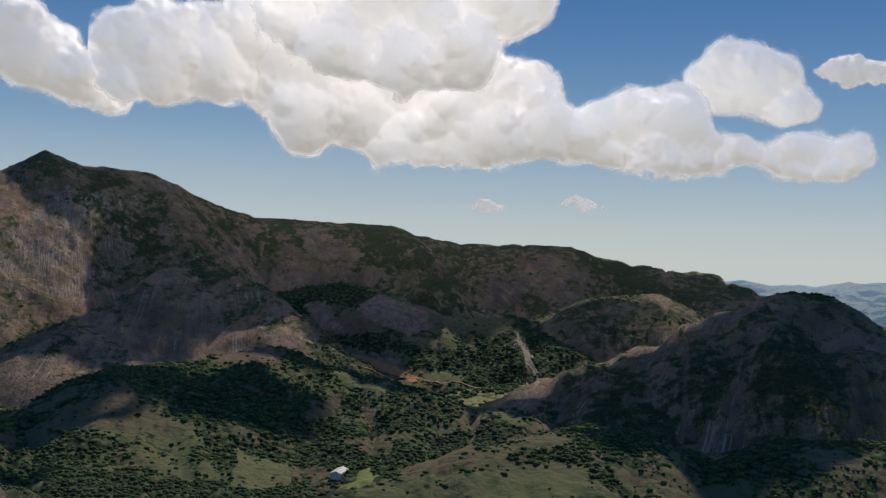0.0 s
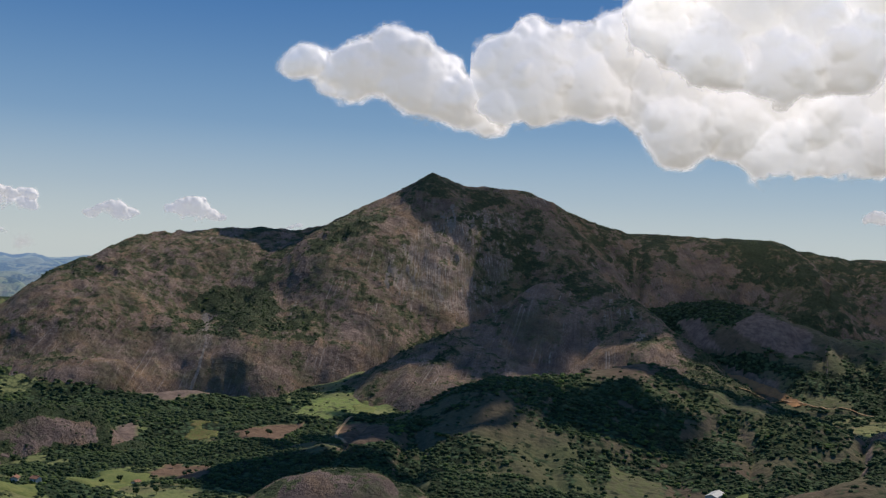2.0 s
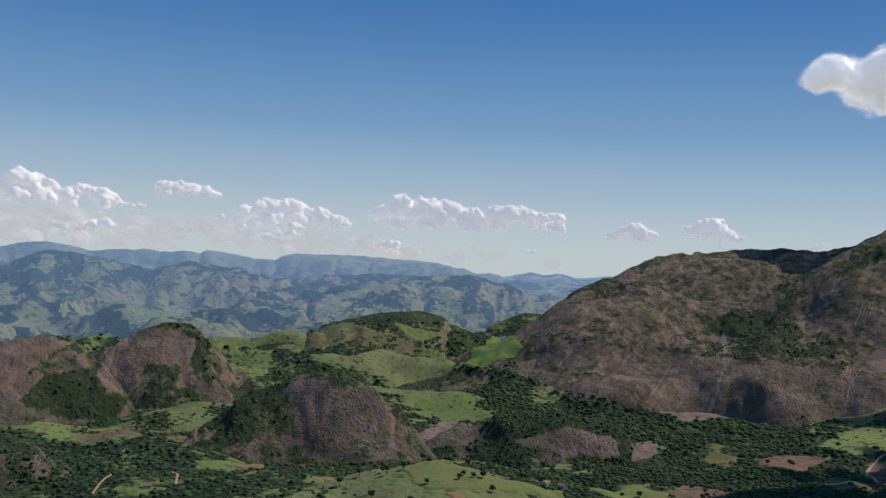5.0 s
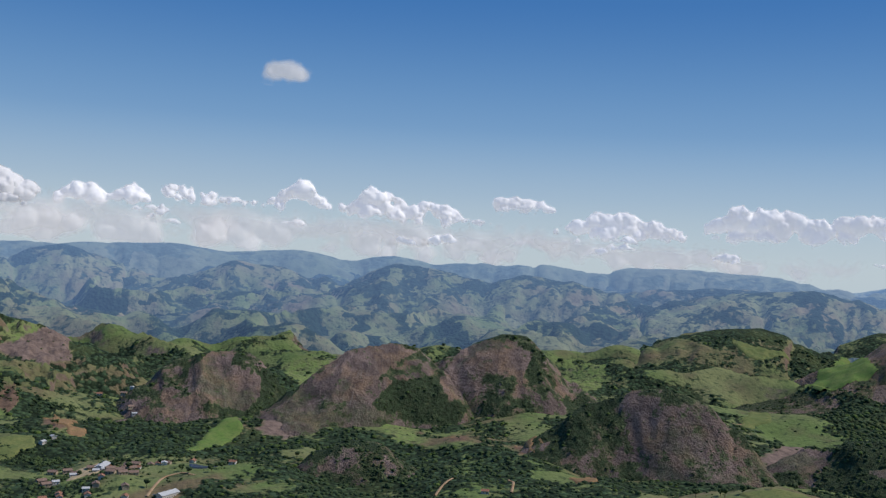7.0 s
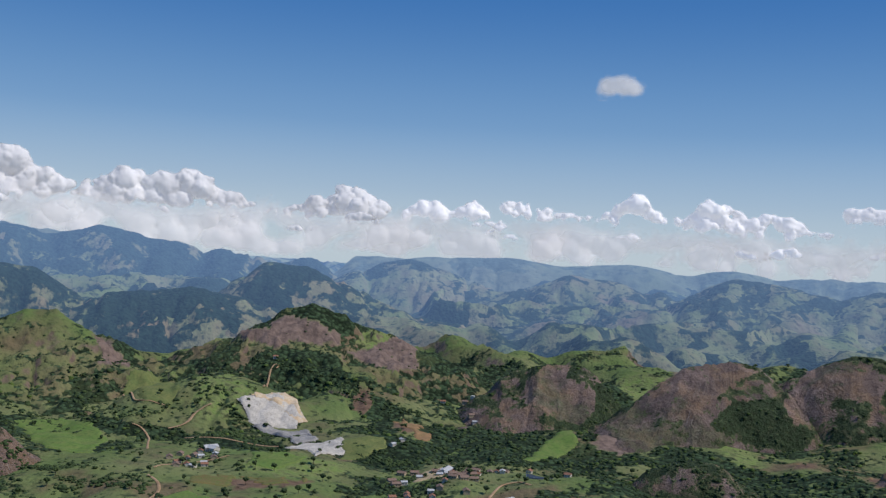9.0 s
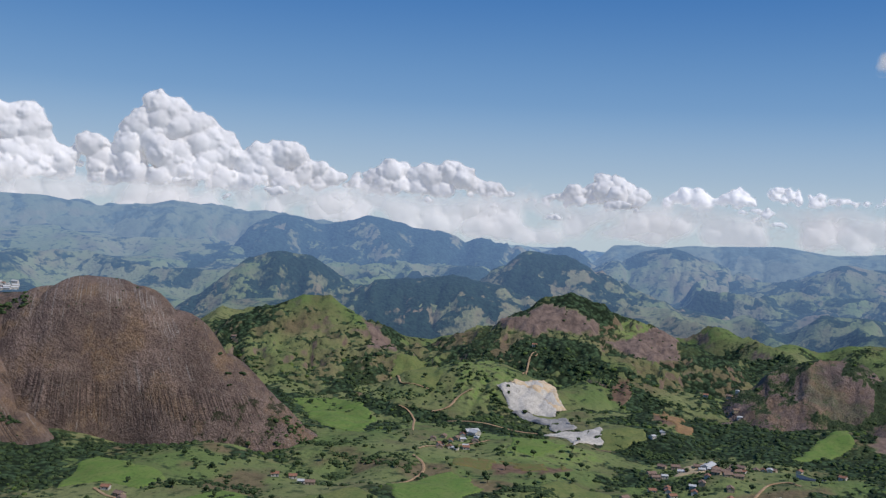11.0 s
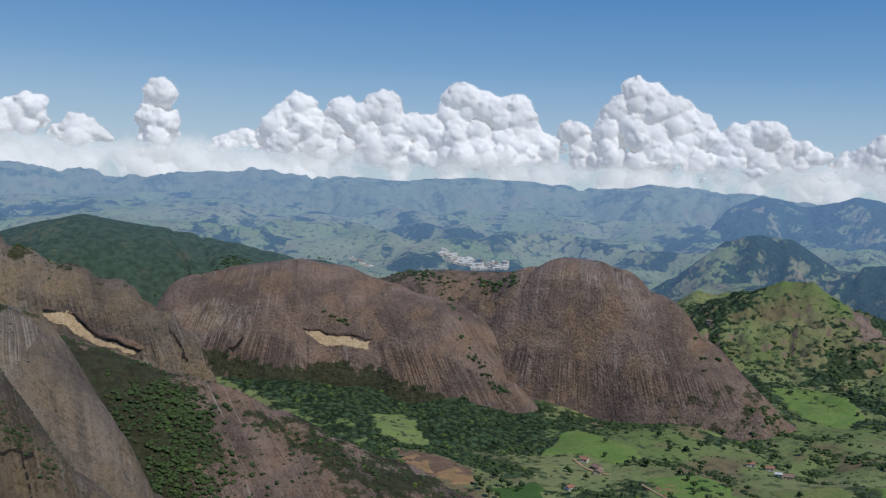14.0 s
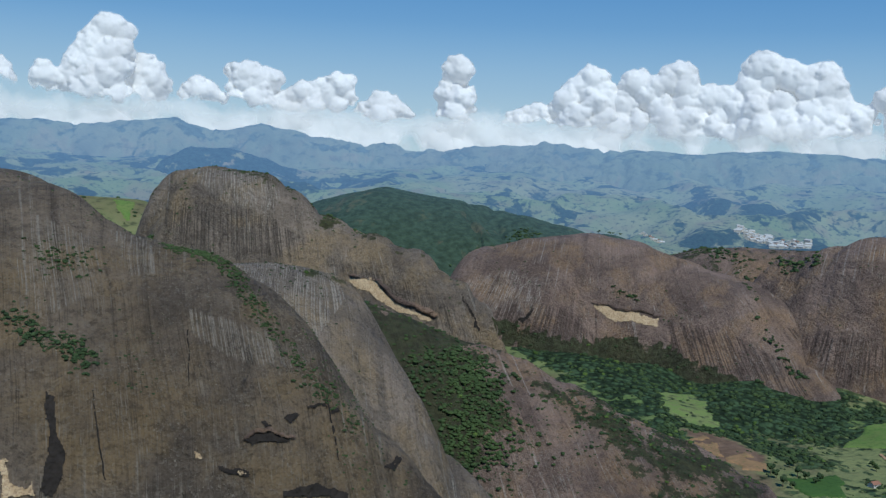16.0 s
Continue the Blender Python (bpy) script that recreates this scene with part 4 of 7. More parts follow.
hill("rock_slab", "steep grey granite slab with white streaks", "rock",
     [(156.7, 690, 213), (154.0, 705, 213), (152.4, 712, 210), (151.0, 716, 206), (150.2, 718, 198), (149.8, 720, 174), (149.5, 720, 150), (147.2, 720, 110), (144.0, 720, 75), (140.6, 720, 45)],
     [170, 170, 165, 130, 80, 65, 65, 75, 85, 95], 20, PALE_ROCK, power=2.2, rough=3.5, gully=3.0, size=55, seed=166, wooded=-0.3, back=0.1, key="slab", step=0.08, grow=0.0035)
hill("rock_dome", "huge dark grey granite dome with ledges and holes", "rock",
     [(169.7, 520, 284), (168.1, 500, 276), (166.5, 480, 272), (164.3, 466, 261), (161.7, 458, 252), (158.7, 450, 246), (156.5, 446, 236), (155.2, 442, 223), (153.3, 436, 205), (150.0, 428, 182), (145.9, 420, 153)],
     [200, 200, 190, 180, 180, 180, 170, 160, 150, 140, 130], 40, DARK_ROCK, power=2.0, rough=3.5, gully=3.0, size=60, seed=167, wooded=-0.3, back=0.1, key="near dome", crag=1.0, step=0.08, grow=0.0035)


# ---- clouds ----
def ball(level):
    bm = bmesh.new()
    bmesh.ops.create_icosphere(bm, subdivisions=level, radius=1)
    v = np.array([p.co for p in bm.verts])
    f = np.array([[p.index for p in q.verts] for q in bm.faces])
    bm.free()
    return v, f


def noise3(p, seed):
    i = np.floor(p)
    f = p - i
    u = f * f * (3 - 2 * f)
    total = 0.0
    for dx in (0, 1):
        for dy in (0, 1):
            for dz in (0, 1):
                h = _hash(i[:, 0] + dx + 57 * (i[:, 2] + dz), i[:, 1] + dy - 131 * (i[:, 2] + dz), seed)
                total = total + h * (u[:, 0] if dx else 1 - u[:, 0]) * (u[:, 1] if dy else 1 - u[:, 1]) * (u[:, 2] if dz else 1 - u[:, 2])
    return 2 * total - 1


def mesh_from(name, verts, faces, material, smooth_shade=True):
    me = bpy.data.meshes.new(name)
    me.vertices.add(len(verts))
    me.vertices.foreach_set("co", np.asarray(verts, np.float32).ravel())
    k = faces.shape[1]
    me.loops.add(faces.size)
    me.loops.foreach_set("vertex_index", faces.astype(np.int32).ravel())
    me.polygons.add(len(faces))
    me.polygons.foreach_set("loop_start", np.arange(len(faces)) * k)
    me.polygons.foreach_set("use_smooth", np.full(len(faces), smooth_shade))
    me.update(calc_edges=True)
    me.materials.append(material)
    return me


BALLS = {k: ball(k) for k in (1, 2, 3)}


def spread_out(v, cells):
    """A soft mean of a grid over its neighbours."""
    for _ in range(2):
        for axis in (0, 1):
            pad = [(0, 0), (0, 0)]
            pad[axis] = (cells + 1, cells)
            run = np.cumsum(np.pad(v, pad, "edge"), axis=axis)
            n = 2 * cells + 1
            v = (run[n:] - run[:-n] if axis == 0 else run[:, n:] - run[:, :-n]) / n
    return v


def cloud(dist, tops, base, count, seed, label, thin=0.0, soft=0.1):
    """A heap of billows on billows between a base line and a top line, which are given as headings and heights in degrees."""
    rng = np.random.default_rng(1000 + seed)
    tops, base = sorted(tops), sorted(base)
    ta, te = np.array(tops).T
    ba, be = np.array(base).T
    lo, hi = ta[0], ta[-1]
    big = soft > 0.2
    step = 0.13 if big else 0.11 if thin else 0.068
    uneven = rng.uniform(0, 99)
    heads, heights = np.arange(lo - 0.9, hi + 0.9, step), np.arange(be.min() - 0.8, te.max() + 1.6, step)
    A, E = np.meshgrid(heads, heights, indexing="ij")
    rough = 0.22 if big else 0.09
    wa = A + rough * fbm(A, E, 0.9 if big else 0.5, 4, seed + 50)
    we = E + rough * fbm(A, E, 0.9 if big else 0.5, 4, seed + 51)
    D = np.full(A.shape, -9.0)

    def lobe(a, e, d, rad):
        pad = rad + 2 * rough
        i0, i1 = np.searchsorted(heads, (a - pad, a + pad))
        j0, j1 = np.searchsorted(heights, (e - pad, e + pad))
        if i1 > i0 and j1 > j0:
            d2 = rad * rad - (wa[i0:i1, j0:j1] - a) ** 2 - (we[i0:i1, j0:j1] - e) ** 2
            D[i0:i1, j0:j1] = np.maximum(D[i0:i1, j0:j1], np.where(d2 > 0, d + np.sqrt(np.maximum(d2, 0)), -9.0))

    def grow(a, e, d, rad, level):
        lobe(a, e, d, rad)
        if level and rad > 0.1:
            for _ in range(7 if level > 1 else 5):
                u, v = rng.uniform(-0.15, 1.0), rng.uniform(-0.5, 3.64)
                w = math.sqrt(1 - u * u)
                grow(a + 0.85 * rad * w * math.cos(v), e + 0.85 * rad * w * math.sin(v), d + 0.7 * rad * u,
                     rad * rng.uniform(0.26, 0.48), level - 1)

    for k in range(int(count * (0.6 if big else 1.1 if thin else 1.9))):
        a = rng.uniform(lo + 0.05, hi - 0.05)
        b, t = np.interp(a, ba, be), np.interp(a, ta, te)
        if not thin and hi - lo > 6:
            t += (t - b) * ((0.08 if big else -0.1) + 0.24 * float(fbm(np.array([a]), np.array([uneven]), 4.0 if big else 1.1, 2, seed + 70)[0]))
        room, side = max(t - b, 0.15), min(a - lo, hi - a) + 0.12
        rad = max(min(room * (rng.uniform(0.2, 0.46) if big or hi - lo < 6 else rng.uniform(0.12, 0.34)), 1.6 * side if hi - lo < 2 else 1.4 * side if big else side, 2.1 if big else 0.7), 0.09)
        e = t - rad * 1.05 if k % 5 < 3 else rng.uniform(b + 0.3 * rad, max(b + 0.31 * rad, t - rad))
        grow(a, e, rng.uniform(-0.3, 0.4) * rad + 0.35 * (t - e), rad, 2)
    mask = (D > -8).astype(float)
    cells = 3 if big or thin else 1
    near = spread_out(mask, cells)
    D = np.where(mask > 0, D, 0.0)
    mean = spread_out(D * mask, cells) / np.maximum(near, 1e-3)
    keep = 0.85 if big else 0.3 if thin else 0.8
    D = np.where(mask > 0, keep * D + (1 - keep) * mean, mean)
    rim = np.clip((near - 0.3) / 0.68, 0, 1)
    D = D - (1.1 if big else 0.1 if thin else 0.22) * (1 - rim) ** 2
    rim *= smooth(-0.6 if big else -0.2, 0.5, E - np.interp(A, ba, be) + 0.3 * fbm(A, E, 0.8, 3, seed + 60))
    if thin and hi - lo > 8:
        # the bank thins out upwards
        rim *= 1 - 0.55 * smooth(0.35, 1.0, (E - np.interp(A, ba, be)) / (np.interp(A, ta, te) - np.interp(A, ba, be)))
    inside = rim > 0.0
    inside[0, :] = inside[-1, :] = inside[:, 0] = inside[:, -1] = False
    depth = (D + 0.2) * math.radians(1) * dist
    verts, faces, rims, n = [], [], [], 0
    i = np.arange(A.size).reshape(A.shape)
    quads = np.stack([i[:-1, :-1], i[1:, :-1], i[1:, 1:], i[:-1, 1:]], -1).reshape(-1, 4)
    quads = quads[inside.ravel()[quads].any(axis=1)]
    used = np.zeros(A.size, bool)
    used[quads.ravel()] = True
    quads = (np.cumsum(used) - 1)[quads]
    shared = (rim.ravel()[used] <= 0)
    for sign, flip in ((-1.0, 1), (0.4, -1)):
        r = np.minimum(dist + sign * depth, 4960).ravel()[used]
        x, y = place(A.ravel()[used], r)
        z = EYE[2] + r * np.tan(np.radians(E.ravel()[used]))
        verts.append(np.stack([x, y, z], -1))
        faces.append(np.where(shared[quads], quads, quads + n)[:, ::flip])
        rims.append(rim.ravel()[used])
        n += int(used.sum())
    me = mesh_from("cloud", np.concatenate(verts), np.concatenate(faces), CLOUD_THIN if thin else CLOUD_SUN if big else CLOUD_SIDE if hi < 92 else CLOUD)
    me.attributes.new("rim", "FLOAT", "POINT").data.foreach_set("value", np.concatenate(rims).astype(np.float32))
    return tagged(new("cloud", me), label, "cloud")


cloud(3300, [(30.7, 11.3), (30.0, 12.0), (29.2, 12.4), (27.7, 12.7), (26.1, 12.3), (24.9, 12.2), (22.7, 13.0), (21.1, 12.4), (19.4, 10.8), (17.7, 8.7)],
      [(30.7, 9.7), (29.8, 9.4), (27.2, 8.8), (23.4, 8.3), (20.9, 7.5), (17.7, 7.1)],
      60, 1, "large white cumulus cloud with a grey base", soft=1.3)
cloud(3300, [(19.0, 11.7), (17.7, 12.4), (15.6, 12.4), (12.7, 13.5), (11.1, 13.4), (8.9, 12.3), (7.0, 12.4), (4.7, 11.9), (1.5, 11.6), (-2.3, 11.8), (-5.2, 11.4), (-6.5, 10.2), (-8.1, 9.6), (-10.6, 9.5), (-12.4, 9.9), (-14.0, 8.5), (-15.8, 7.7), (-18.8, 7.8), (-21.0, 7.4), (-22.4, 7.7), (-23.5, 6.8)],
      [(18.8, 8.3), (15.4, 7.7), (11.7, 5.6), (9.2, 4.9), (4.5, 5.2), (-0.3, 5.7), (-5.1, 5.7), (-9.8, 5.4), (-14.4, 5.2), (-18.8, 5.0), (-21.4, 5.0), (-23.5, 5.8)],
      190, 2, "large white cumulus cloud with a grey base", soft=1.3)
cloud(3100, [(10.5, 14.6), (6.5, 16.4), (0.1, 17.0), (-3.1, 16.2), (-5.9, 14.9)],
      [(10.5, 12.2), (7.6, 10.2), (3.2, 9.4), (-1.0, 9.4), (-3.2, 10.0), (-5.9, 12.6)],
      60, 3, "large white cumulus cloud with a grey base", soft=1.3)
cloud(3600, [(-13.4, 10.2), (-14.5, 11.1), (-16.0, 11.7), (-17.5, 11.3), (-18.7, 10.1), (-20.7, 8.9)],
      [(-13.4, 9.4), (-15.8, 7.9), (-20.7, 7.6)],
      40, 4, "large white cumulus cloud with a grey base", soft=1.3)
cloud(4300, [(-19.8, 10.9), (-21.5, 11.6), (-23.3, 11.1), (-24.7, 10.5)],
      [(-19.8, 10.7), (-21.5, 9.6), (-24.8, 10.0)],
      24, 5, "small white puff of cloud")
cloud(4400, [(-1.5, 3.2), (-2.3, 3.7), (-3.4, 3.3)],
      [(-1.5, 3.0), (-3.4, 2.8)],
      12, 6, "small white puff of cloud")
cloud(4400, [(-6.3, 3.5), (-7.4, 4.1), (-9.0, 3.4)],
      [(-6.3, 3.3), (-9.0, 3.1)],
      12, 7, "small white puff of cloud")
cloud(4850, [(40.5, 2.1), (38.9, 2.8), (37.5, 2.0)],
      [(40.5, 1.7), (37.5, 1.7)],
      16, 9, "small white puff of cloud")
cloud(4850, [(36.3, 2.6), (34.8, 3.2), (33.2, 2.2)],
      [(36.2, 1.8), (33.2, 1.8)],
      16, 10, "small white puff of cloud")
cloud(4850, [(29.9, 1.6), (29.0, 2.0), (28.2, 1.6)],
      [(29.9, 1.4), (28.1, 1.4)],
      8, 11, "small white puff of cloud")
cloud(4850, [(93.3, 3.9), (92.2, 3.6), (91.3, 3.2), (90.1, 2.6)],
      [(93.2, 2.0), (90.1, 2.2)],
      24, 12, "white cumulus clouds in a row above the horizon")
cloud(4850, [(89.5, 2.6), (88.1, 3.4), (86.9, 2.7), (86.5, 2.8), (85.5, 3.3), (84.6, 2.6)],
      [(89.5, 2.0), (84.6, 2.2)],
      30, 13, "white cumulus clouds in a row above the horizon")
cloud(4850, [(84.3, 3.2), (82.8, 3.6), (81.3, 3.1), (80.6, 2.9), (78.8, 3.1), (76.3, 4.1), (74.7, 3.2)],
      [(84.3, 2.5), (80.6, 2.3), (74.6, 2.4)],
      44, 14, "white cumulus clouds in a row above the horizon")
cloud(4850, [(74.3, 2.9), (72.9, 4.1), (71.7, 3.5), (70.3, 3.2), (69.1, 3.4), (67.3, 2.6), (65.7, 2.3)],
      [(74.3, 2.1), (69.9, 1.9), (65.7, 2.0)],
      44, 15, "white cumulus clouds in a row above the horizon")
cloud(4870, [(65.6, 3.6), (64.2, 3.8), (62.0, 3.3)],
      [(65.6, 2.7), (62.0, 2.8)],
      24, 16, "white cumulus clouds in a row above the horizon")
cloud(4850, [(62.2, 2.5), (60.4, 3.0), (58.5, 3.0), (56.3, 2.8), (54.6, 2.2)],
      [(62.2, 1.4), (58.4, 1.5), (54.6, 1.5)],
      40, 17, "white cumulus clouds in a row above the horizon")
cloud(4850, [(53.9, 2.7), (51.8, 3.7), (50.1, 3.7), (48.1, 3.5), (46.7, 3.8), (44.8, 3.4), (42.9, 3.2)],
      [(53.8, 1.7), (48.0, 1.7), (42.9, 1.8)],
      56, 18, "white cumulus clouds in a row above the horizon")
cloud(4850, [(82.1, 1.3), (80.6, 1.6), (79.0, 1.3)],
      [(82.1, 0.9), (79.0, 0.9)],
      12, 19, "small white puff of cloud")
cloud(4850, [(64.6, 1.2), (63.8, 1.5), (63.1, 1.2)],
      [(64.5, 1.0), (63.1, 1.0)],
      8, 20, "small white puff of cloud")
cloud(3900, [(79.8, 10.1), (78.6, 10.6), (77.3, 10.6), (76.4, 10.2)],
      [(79.7, 9.4), (77.9, 9.1), (76.4, 9.4)],
      16, 21, "faint small puff of cloud alone in the blue sky", thin=0.5)
cloud(4800, [(135.9, 4.6), (134.4, 4.8), (131.9, 5.6), (130.0, 5.6), (128.4, 5.6), (127.0, 5.9), (124.8, 6.2), (123.2, 5.5), (122.9, 4.3), (121.7, 4.2)],
      [(135.9, 1.4), (131.6, 1.4), (125.8, 1.6), (121.6, 1.7)],
      120, 25, "tall white cumulus tower with billowing top")
cloud(4800, [(121.7, 4.1), (119.8, 4.6), (118.5, 6.1), (117.7, 6.9), (116.0, 6.1), (115.0, 5.9), (113.9, 4.8), (112.4, 5.0), (111.3, 5.2), (110.4, 4.6), (109.7, 4.2), (107.3, 3.2)],
      [(121.6, 1.8), (116.6, 1.8), (107.2, 2.1)],
      120, 26, "tall white cumulus tower with billowing top")
cloud(4830, [(107.4, 2.8), (106.5, 4.0), (104.0, 3.9), (102.4, 4.2), (100.5, 3.7), (97.7, 2.8)],
      [(107.4, 1.9), (103.9, 1.9), (97.7, 1.9)],
      50, 27, "white cumulus clouds in a row above the horizon")
cloud(4830, [(97.3, 2.3), (96.2, 2.5), (94.2, 3.6), (91.9, 3.7), (89.9, 2.7)],
      [(97.2, 1.7), (89.8, 1.9)],
      40, 28, "white cumulus clouds in a row above the horizon")
cloud(4800, [(156.7, 4.4), (155.7, 5.0), (154.7, 5.2), (154.0, 4.6), (153.8, 3.4), (152.9, 3.6), (151.7, 4.3), (149.9, 4.6), (149.7, 3.4)],
      [(156.7, 2.7), (153.1, 2.0), (149.7, 2.5)],
      60, 29, "tall white cumulus tower with billowing top")
cloud(4800, [(149.7, 2.6), (148.1, 3.6), (146.4, 2.5)],
      [(149.7, 2.0), (146.3, 1.9)],
      22, 30, "small white puff of cloud")
cloud(4750, [(144.8, 2.6), (144.6, 4.0), (144.2, 5.1), (143.9, 5.7), (143.5, 5.2), (143.4, 4.1), (143.1, 2.7)],
      [(144.8, 2.0), (143.1, 1.8)],
      12, 31, "tall white cumulus tower with billowing top")
cloud(4800, [(141.4, 2.5), (139.6, 3.3), (138.0, 4.2), (135.9, 5.5), (134.9, 4.5)],
      [(141.4, 2.0), (138.3, 1.9), (134.8, 1.9)],
      50, 32, "tall white cumulus tower with billowing top")
cloud(4750, [(166.7, 3.2), (166.0, 4.2), (165.2, 3.3), (164.1, 5.2), (163.0, 6.9), (162.2, 6.5), (161.9, 5.1), (161.7, 4.1)],
      [(166.7, 2.6), (164.0, 2.4), (161.7, 2.1)],
      60, 33, "tall white cumulus tower with billowing top")
cloud(4800, [(161.7, 3.9), (161.0, 4.9), (160.0, 3.3)],
      [(161.7, 2.4), (160.0, 2.3)],
      24, 34, "tall white cumulus tower with billowing top")
cloud(4800, [(159.4, 2.9), (158.2, 3.9), (156.7, 3.0)],
      [(159.4, 2.5), (156.7, 2.4)],
      20, 35, "small white puff of cloud")
cloud(4800, [(168.7, 3.9), (168.2, 4.3), (167.6, 3.4)],
      [(168.7, 2.9), (167.6, 2.8)],
      10, 36, "small white puff of cloud")
# unseen clouds above the view, added to cast shade on the hills
cloud(2500, [(15.0, 18.3), (9.0, 21.5), (0.0, 21.0), (-8.0, 22.5), (-16.0, 22.0), (-24.0, 19.0)], [(15.0, 17.8), (6.0, 17.2), (-8.0, 16.4), (-24.0, 16.8)],
      80, 41, "large white cumulus cloud with a grey base", soft=1.3)
cloud(2900, [(18.0, 15.8), (14.0, 18.0), (9.0, 18.5), (5.0, 17.5)], [(18.0, 15.3), (12.0, 15.0), (5.0, 15.2)],
      40, 43, "large white cumulus cloud with a grey base", soft=1.3)
cloud(2050, [(16.0, 19.8), (12.0, 22.5), (8.0, 22.5), (4.5, 20.5)], [(16.0, 19.2), (10.0, 19.0), (4.5, 19.6)],
      40, 44, "large white cumulus cloud with a grey base", soft=1.3)
cloud(4170, [(0.0, 17.4), (-6.0, 21.5), (-14.0, 22.0), (-24.0, 20.0), (-28.0, 18.0)], [(0.0, 17.0), (-14.0, 16.6), (-28.0, 16.8)],
      60, 45, "large white cumulus cloud with a grey base", soft=1.3)
cloud(3290, [(3.0, 17.4), (-2.0, 20.0), (-8.0, 20.5), (-13.0, 18.0)], [(3.0, 17.0), (-6.0, 16.6), (-13.0, 16.8)],
      50, 46, "large white cumulus cloud with a grey base", soft=1.3)
cloud(2420, [(9.0, 18.2), (3.0, 21.5), (-7.0, 21.0), (-15.0, 22.0), (-23.0, 19.0)], [(9.0, 17.8), (-6.0, 17.6), (-23.0, 17.9)],
      70, 47, "large white cumulus cloud with a grey base", soft=1.3)
cloud(1700, [(-1.0, 21.4), (-2.0, 25.0), (-9.0, 23.5), (-15.0, 25.0), (-21.0, 22.0)], [(-1.0, 21.0), (-8.0, 20.6), (-21.0, 21.2)],
      60, 48, "large white cumulus cloud with a grey base", soft=1.3)
cloud(2300, [(15.0, 18.8), (12.0, 21.5), (7.0, 21.0), (3.0, 19.0)], [(15.0, 18.3), (9.0, 18.1), (3.0, 18.5)],
      40, 49, "large white cumulus cloud with a grey base", soft=1.3)
cloud(1850, [(17.0, 21.8), (13.0, 24.5), (9.0, 24.0), (6.0, 22.0)], [(17.0, 21.2), (11.0, 21.0), (6.0, 21.4)],
      40, 50, "large white cumulus cloud with a grey base", soft=1.3)
cloud(2150, [(16.0, 19.5), (11.0, 22.0), (4.0, 22.3), (-2.0, 20.0)], [(16.0, 18.9), (7.0, 18.7), (-2.0, 19.2)],
      60, 51, "large white cumulus cloud with a grey base", soft=1.3)
# thin grey bank below the row of cumulus, and before their bases
for k in range(14):
    a = 50.0 + 9.0 * k
    up = (0.5, 0.8, 1.0, 1.1, 1.15, 1.2, 1.2, 1.25)[min(k, 7)]
    cloud(4660, [(a - 8.0, 0.5), (a - 5.0, 2.3 * up), (a - 1.0, 1.9 * up), (a + 3.0, 2.5 * up), (a + 8.0, 0.5)],
          [(a - 8.0, -0.2), (a, -0.4), (a + 8.0, -0.2)], 60, 60 + k, "thin grey bank of cloud low over the hills", thin=0.5)


_q = random.Random(31)
for k in range(26):
    a, e, w = _q.uniform(44, 118), _q.uniform(0.5, 1.5), _q.uniform(0.5, 1.3)
    e += 0.5 * float(smooth(60, 100, a))
    cloud(4610, [(a - w, e + 0.1), (a - 0.3 * w, e + 0.45 * w), (a + 0.4 * w, e + 0.4 * w), (a + w, e + 0.1)], [(a - w, e - 0.1), (a + w, e - 0.1)],
          10, 90 + k, "small white puff of cloud")


# ---- woods ----
def top_of(x, y):
    """The height of the land alone."""
    x, y = np.atleast_1d(np.asarray(x, float)), np.atleast_1d(np.asarray(y, float))
    z = ground_z(x, y)
    az, r = polar(x, y)
    az = (az + 60) % 360 - 60
    for height, (a0, a1, r0, r1), _, material in HILLS:
        if a1 < az.min() or a0 > az.max() or r1 < r.min() or r0 > r.max():
            continue
        m = (az > a0) & (az < a1) & (r > r0) & (r < r1)
        if m.any():
            z[m] = np.maximum(z[m], height(x[m], y[m]))
    return z


def surface(x, y):
    """The height of the land, how wooded it is, and which material it has."""
    z = ground_z(x, y)
    g = growth(x, y, z)
    wood = g["wood"]
    kind = np.zeros(np.shape(x), int)
    az, r = polar(x, y)
    az = (az + 60) % 360 - 60
    for height, (a0, a1, r0, r1), woodf, material in HILLS:
        if material in (RANGE, FAR2):
            continue
        m = (az > a0) & (az < a1) & (r > r0) & (r < r1)
        if not m.any():
            continue
        h = height(x[m], y[m])
        w = woodf(x[m], y[m], h)
        up = h > z[m]
        idx = np.where(m)[0][up]
        z[idx], wood[idx] = h[up], w[up]
        kind[idx] = 1 if material in (ROCK, FACE, DARK_ROCK, BROWN_ROCK, PALE_ROCK) else 0
    return z, wood, kind


def leaf_material(name, dark, light, haze_glow=None):
    s = Nodes(name)
    c = s.mix(s.pos.outputs["Random Per Island"], dark, light)
    c = s.mix(s.ramp(s.noise(2.2, 4, 0.7), 0.35, 0.7, 0, 0.6), c, tuple(0.4 * k for k in dark))
    c = s.mix(s.ramp(s.noise(90, 3), 0.46, 0.66, 0, 0.5), c, tuple(k * m for k, m in zip(light, (1.1, 1.1, 0.9))))
    return s.done(c, 0.9, s.noise(1.6, 4, 0.7), 0.7, 1.5, 0.1)


LEAVES = leaf_material("tree_leaves", (0.036, 0.06, 0.028), (0.07, 0.104, 0.042))
PALE_LEAVES = leaf_material("pale_tree_leaves", (0.06, 0.10, 0.025), (0.11, 0.16, 0.045))
BARK = Nodes("bark").done((0.12, 0.085, 0.06), 0.95)


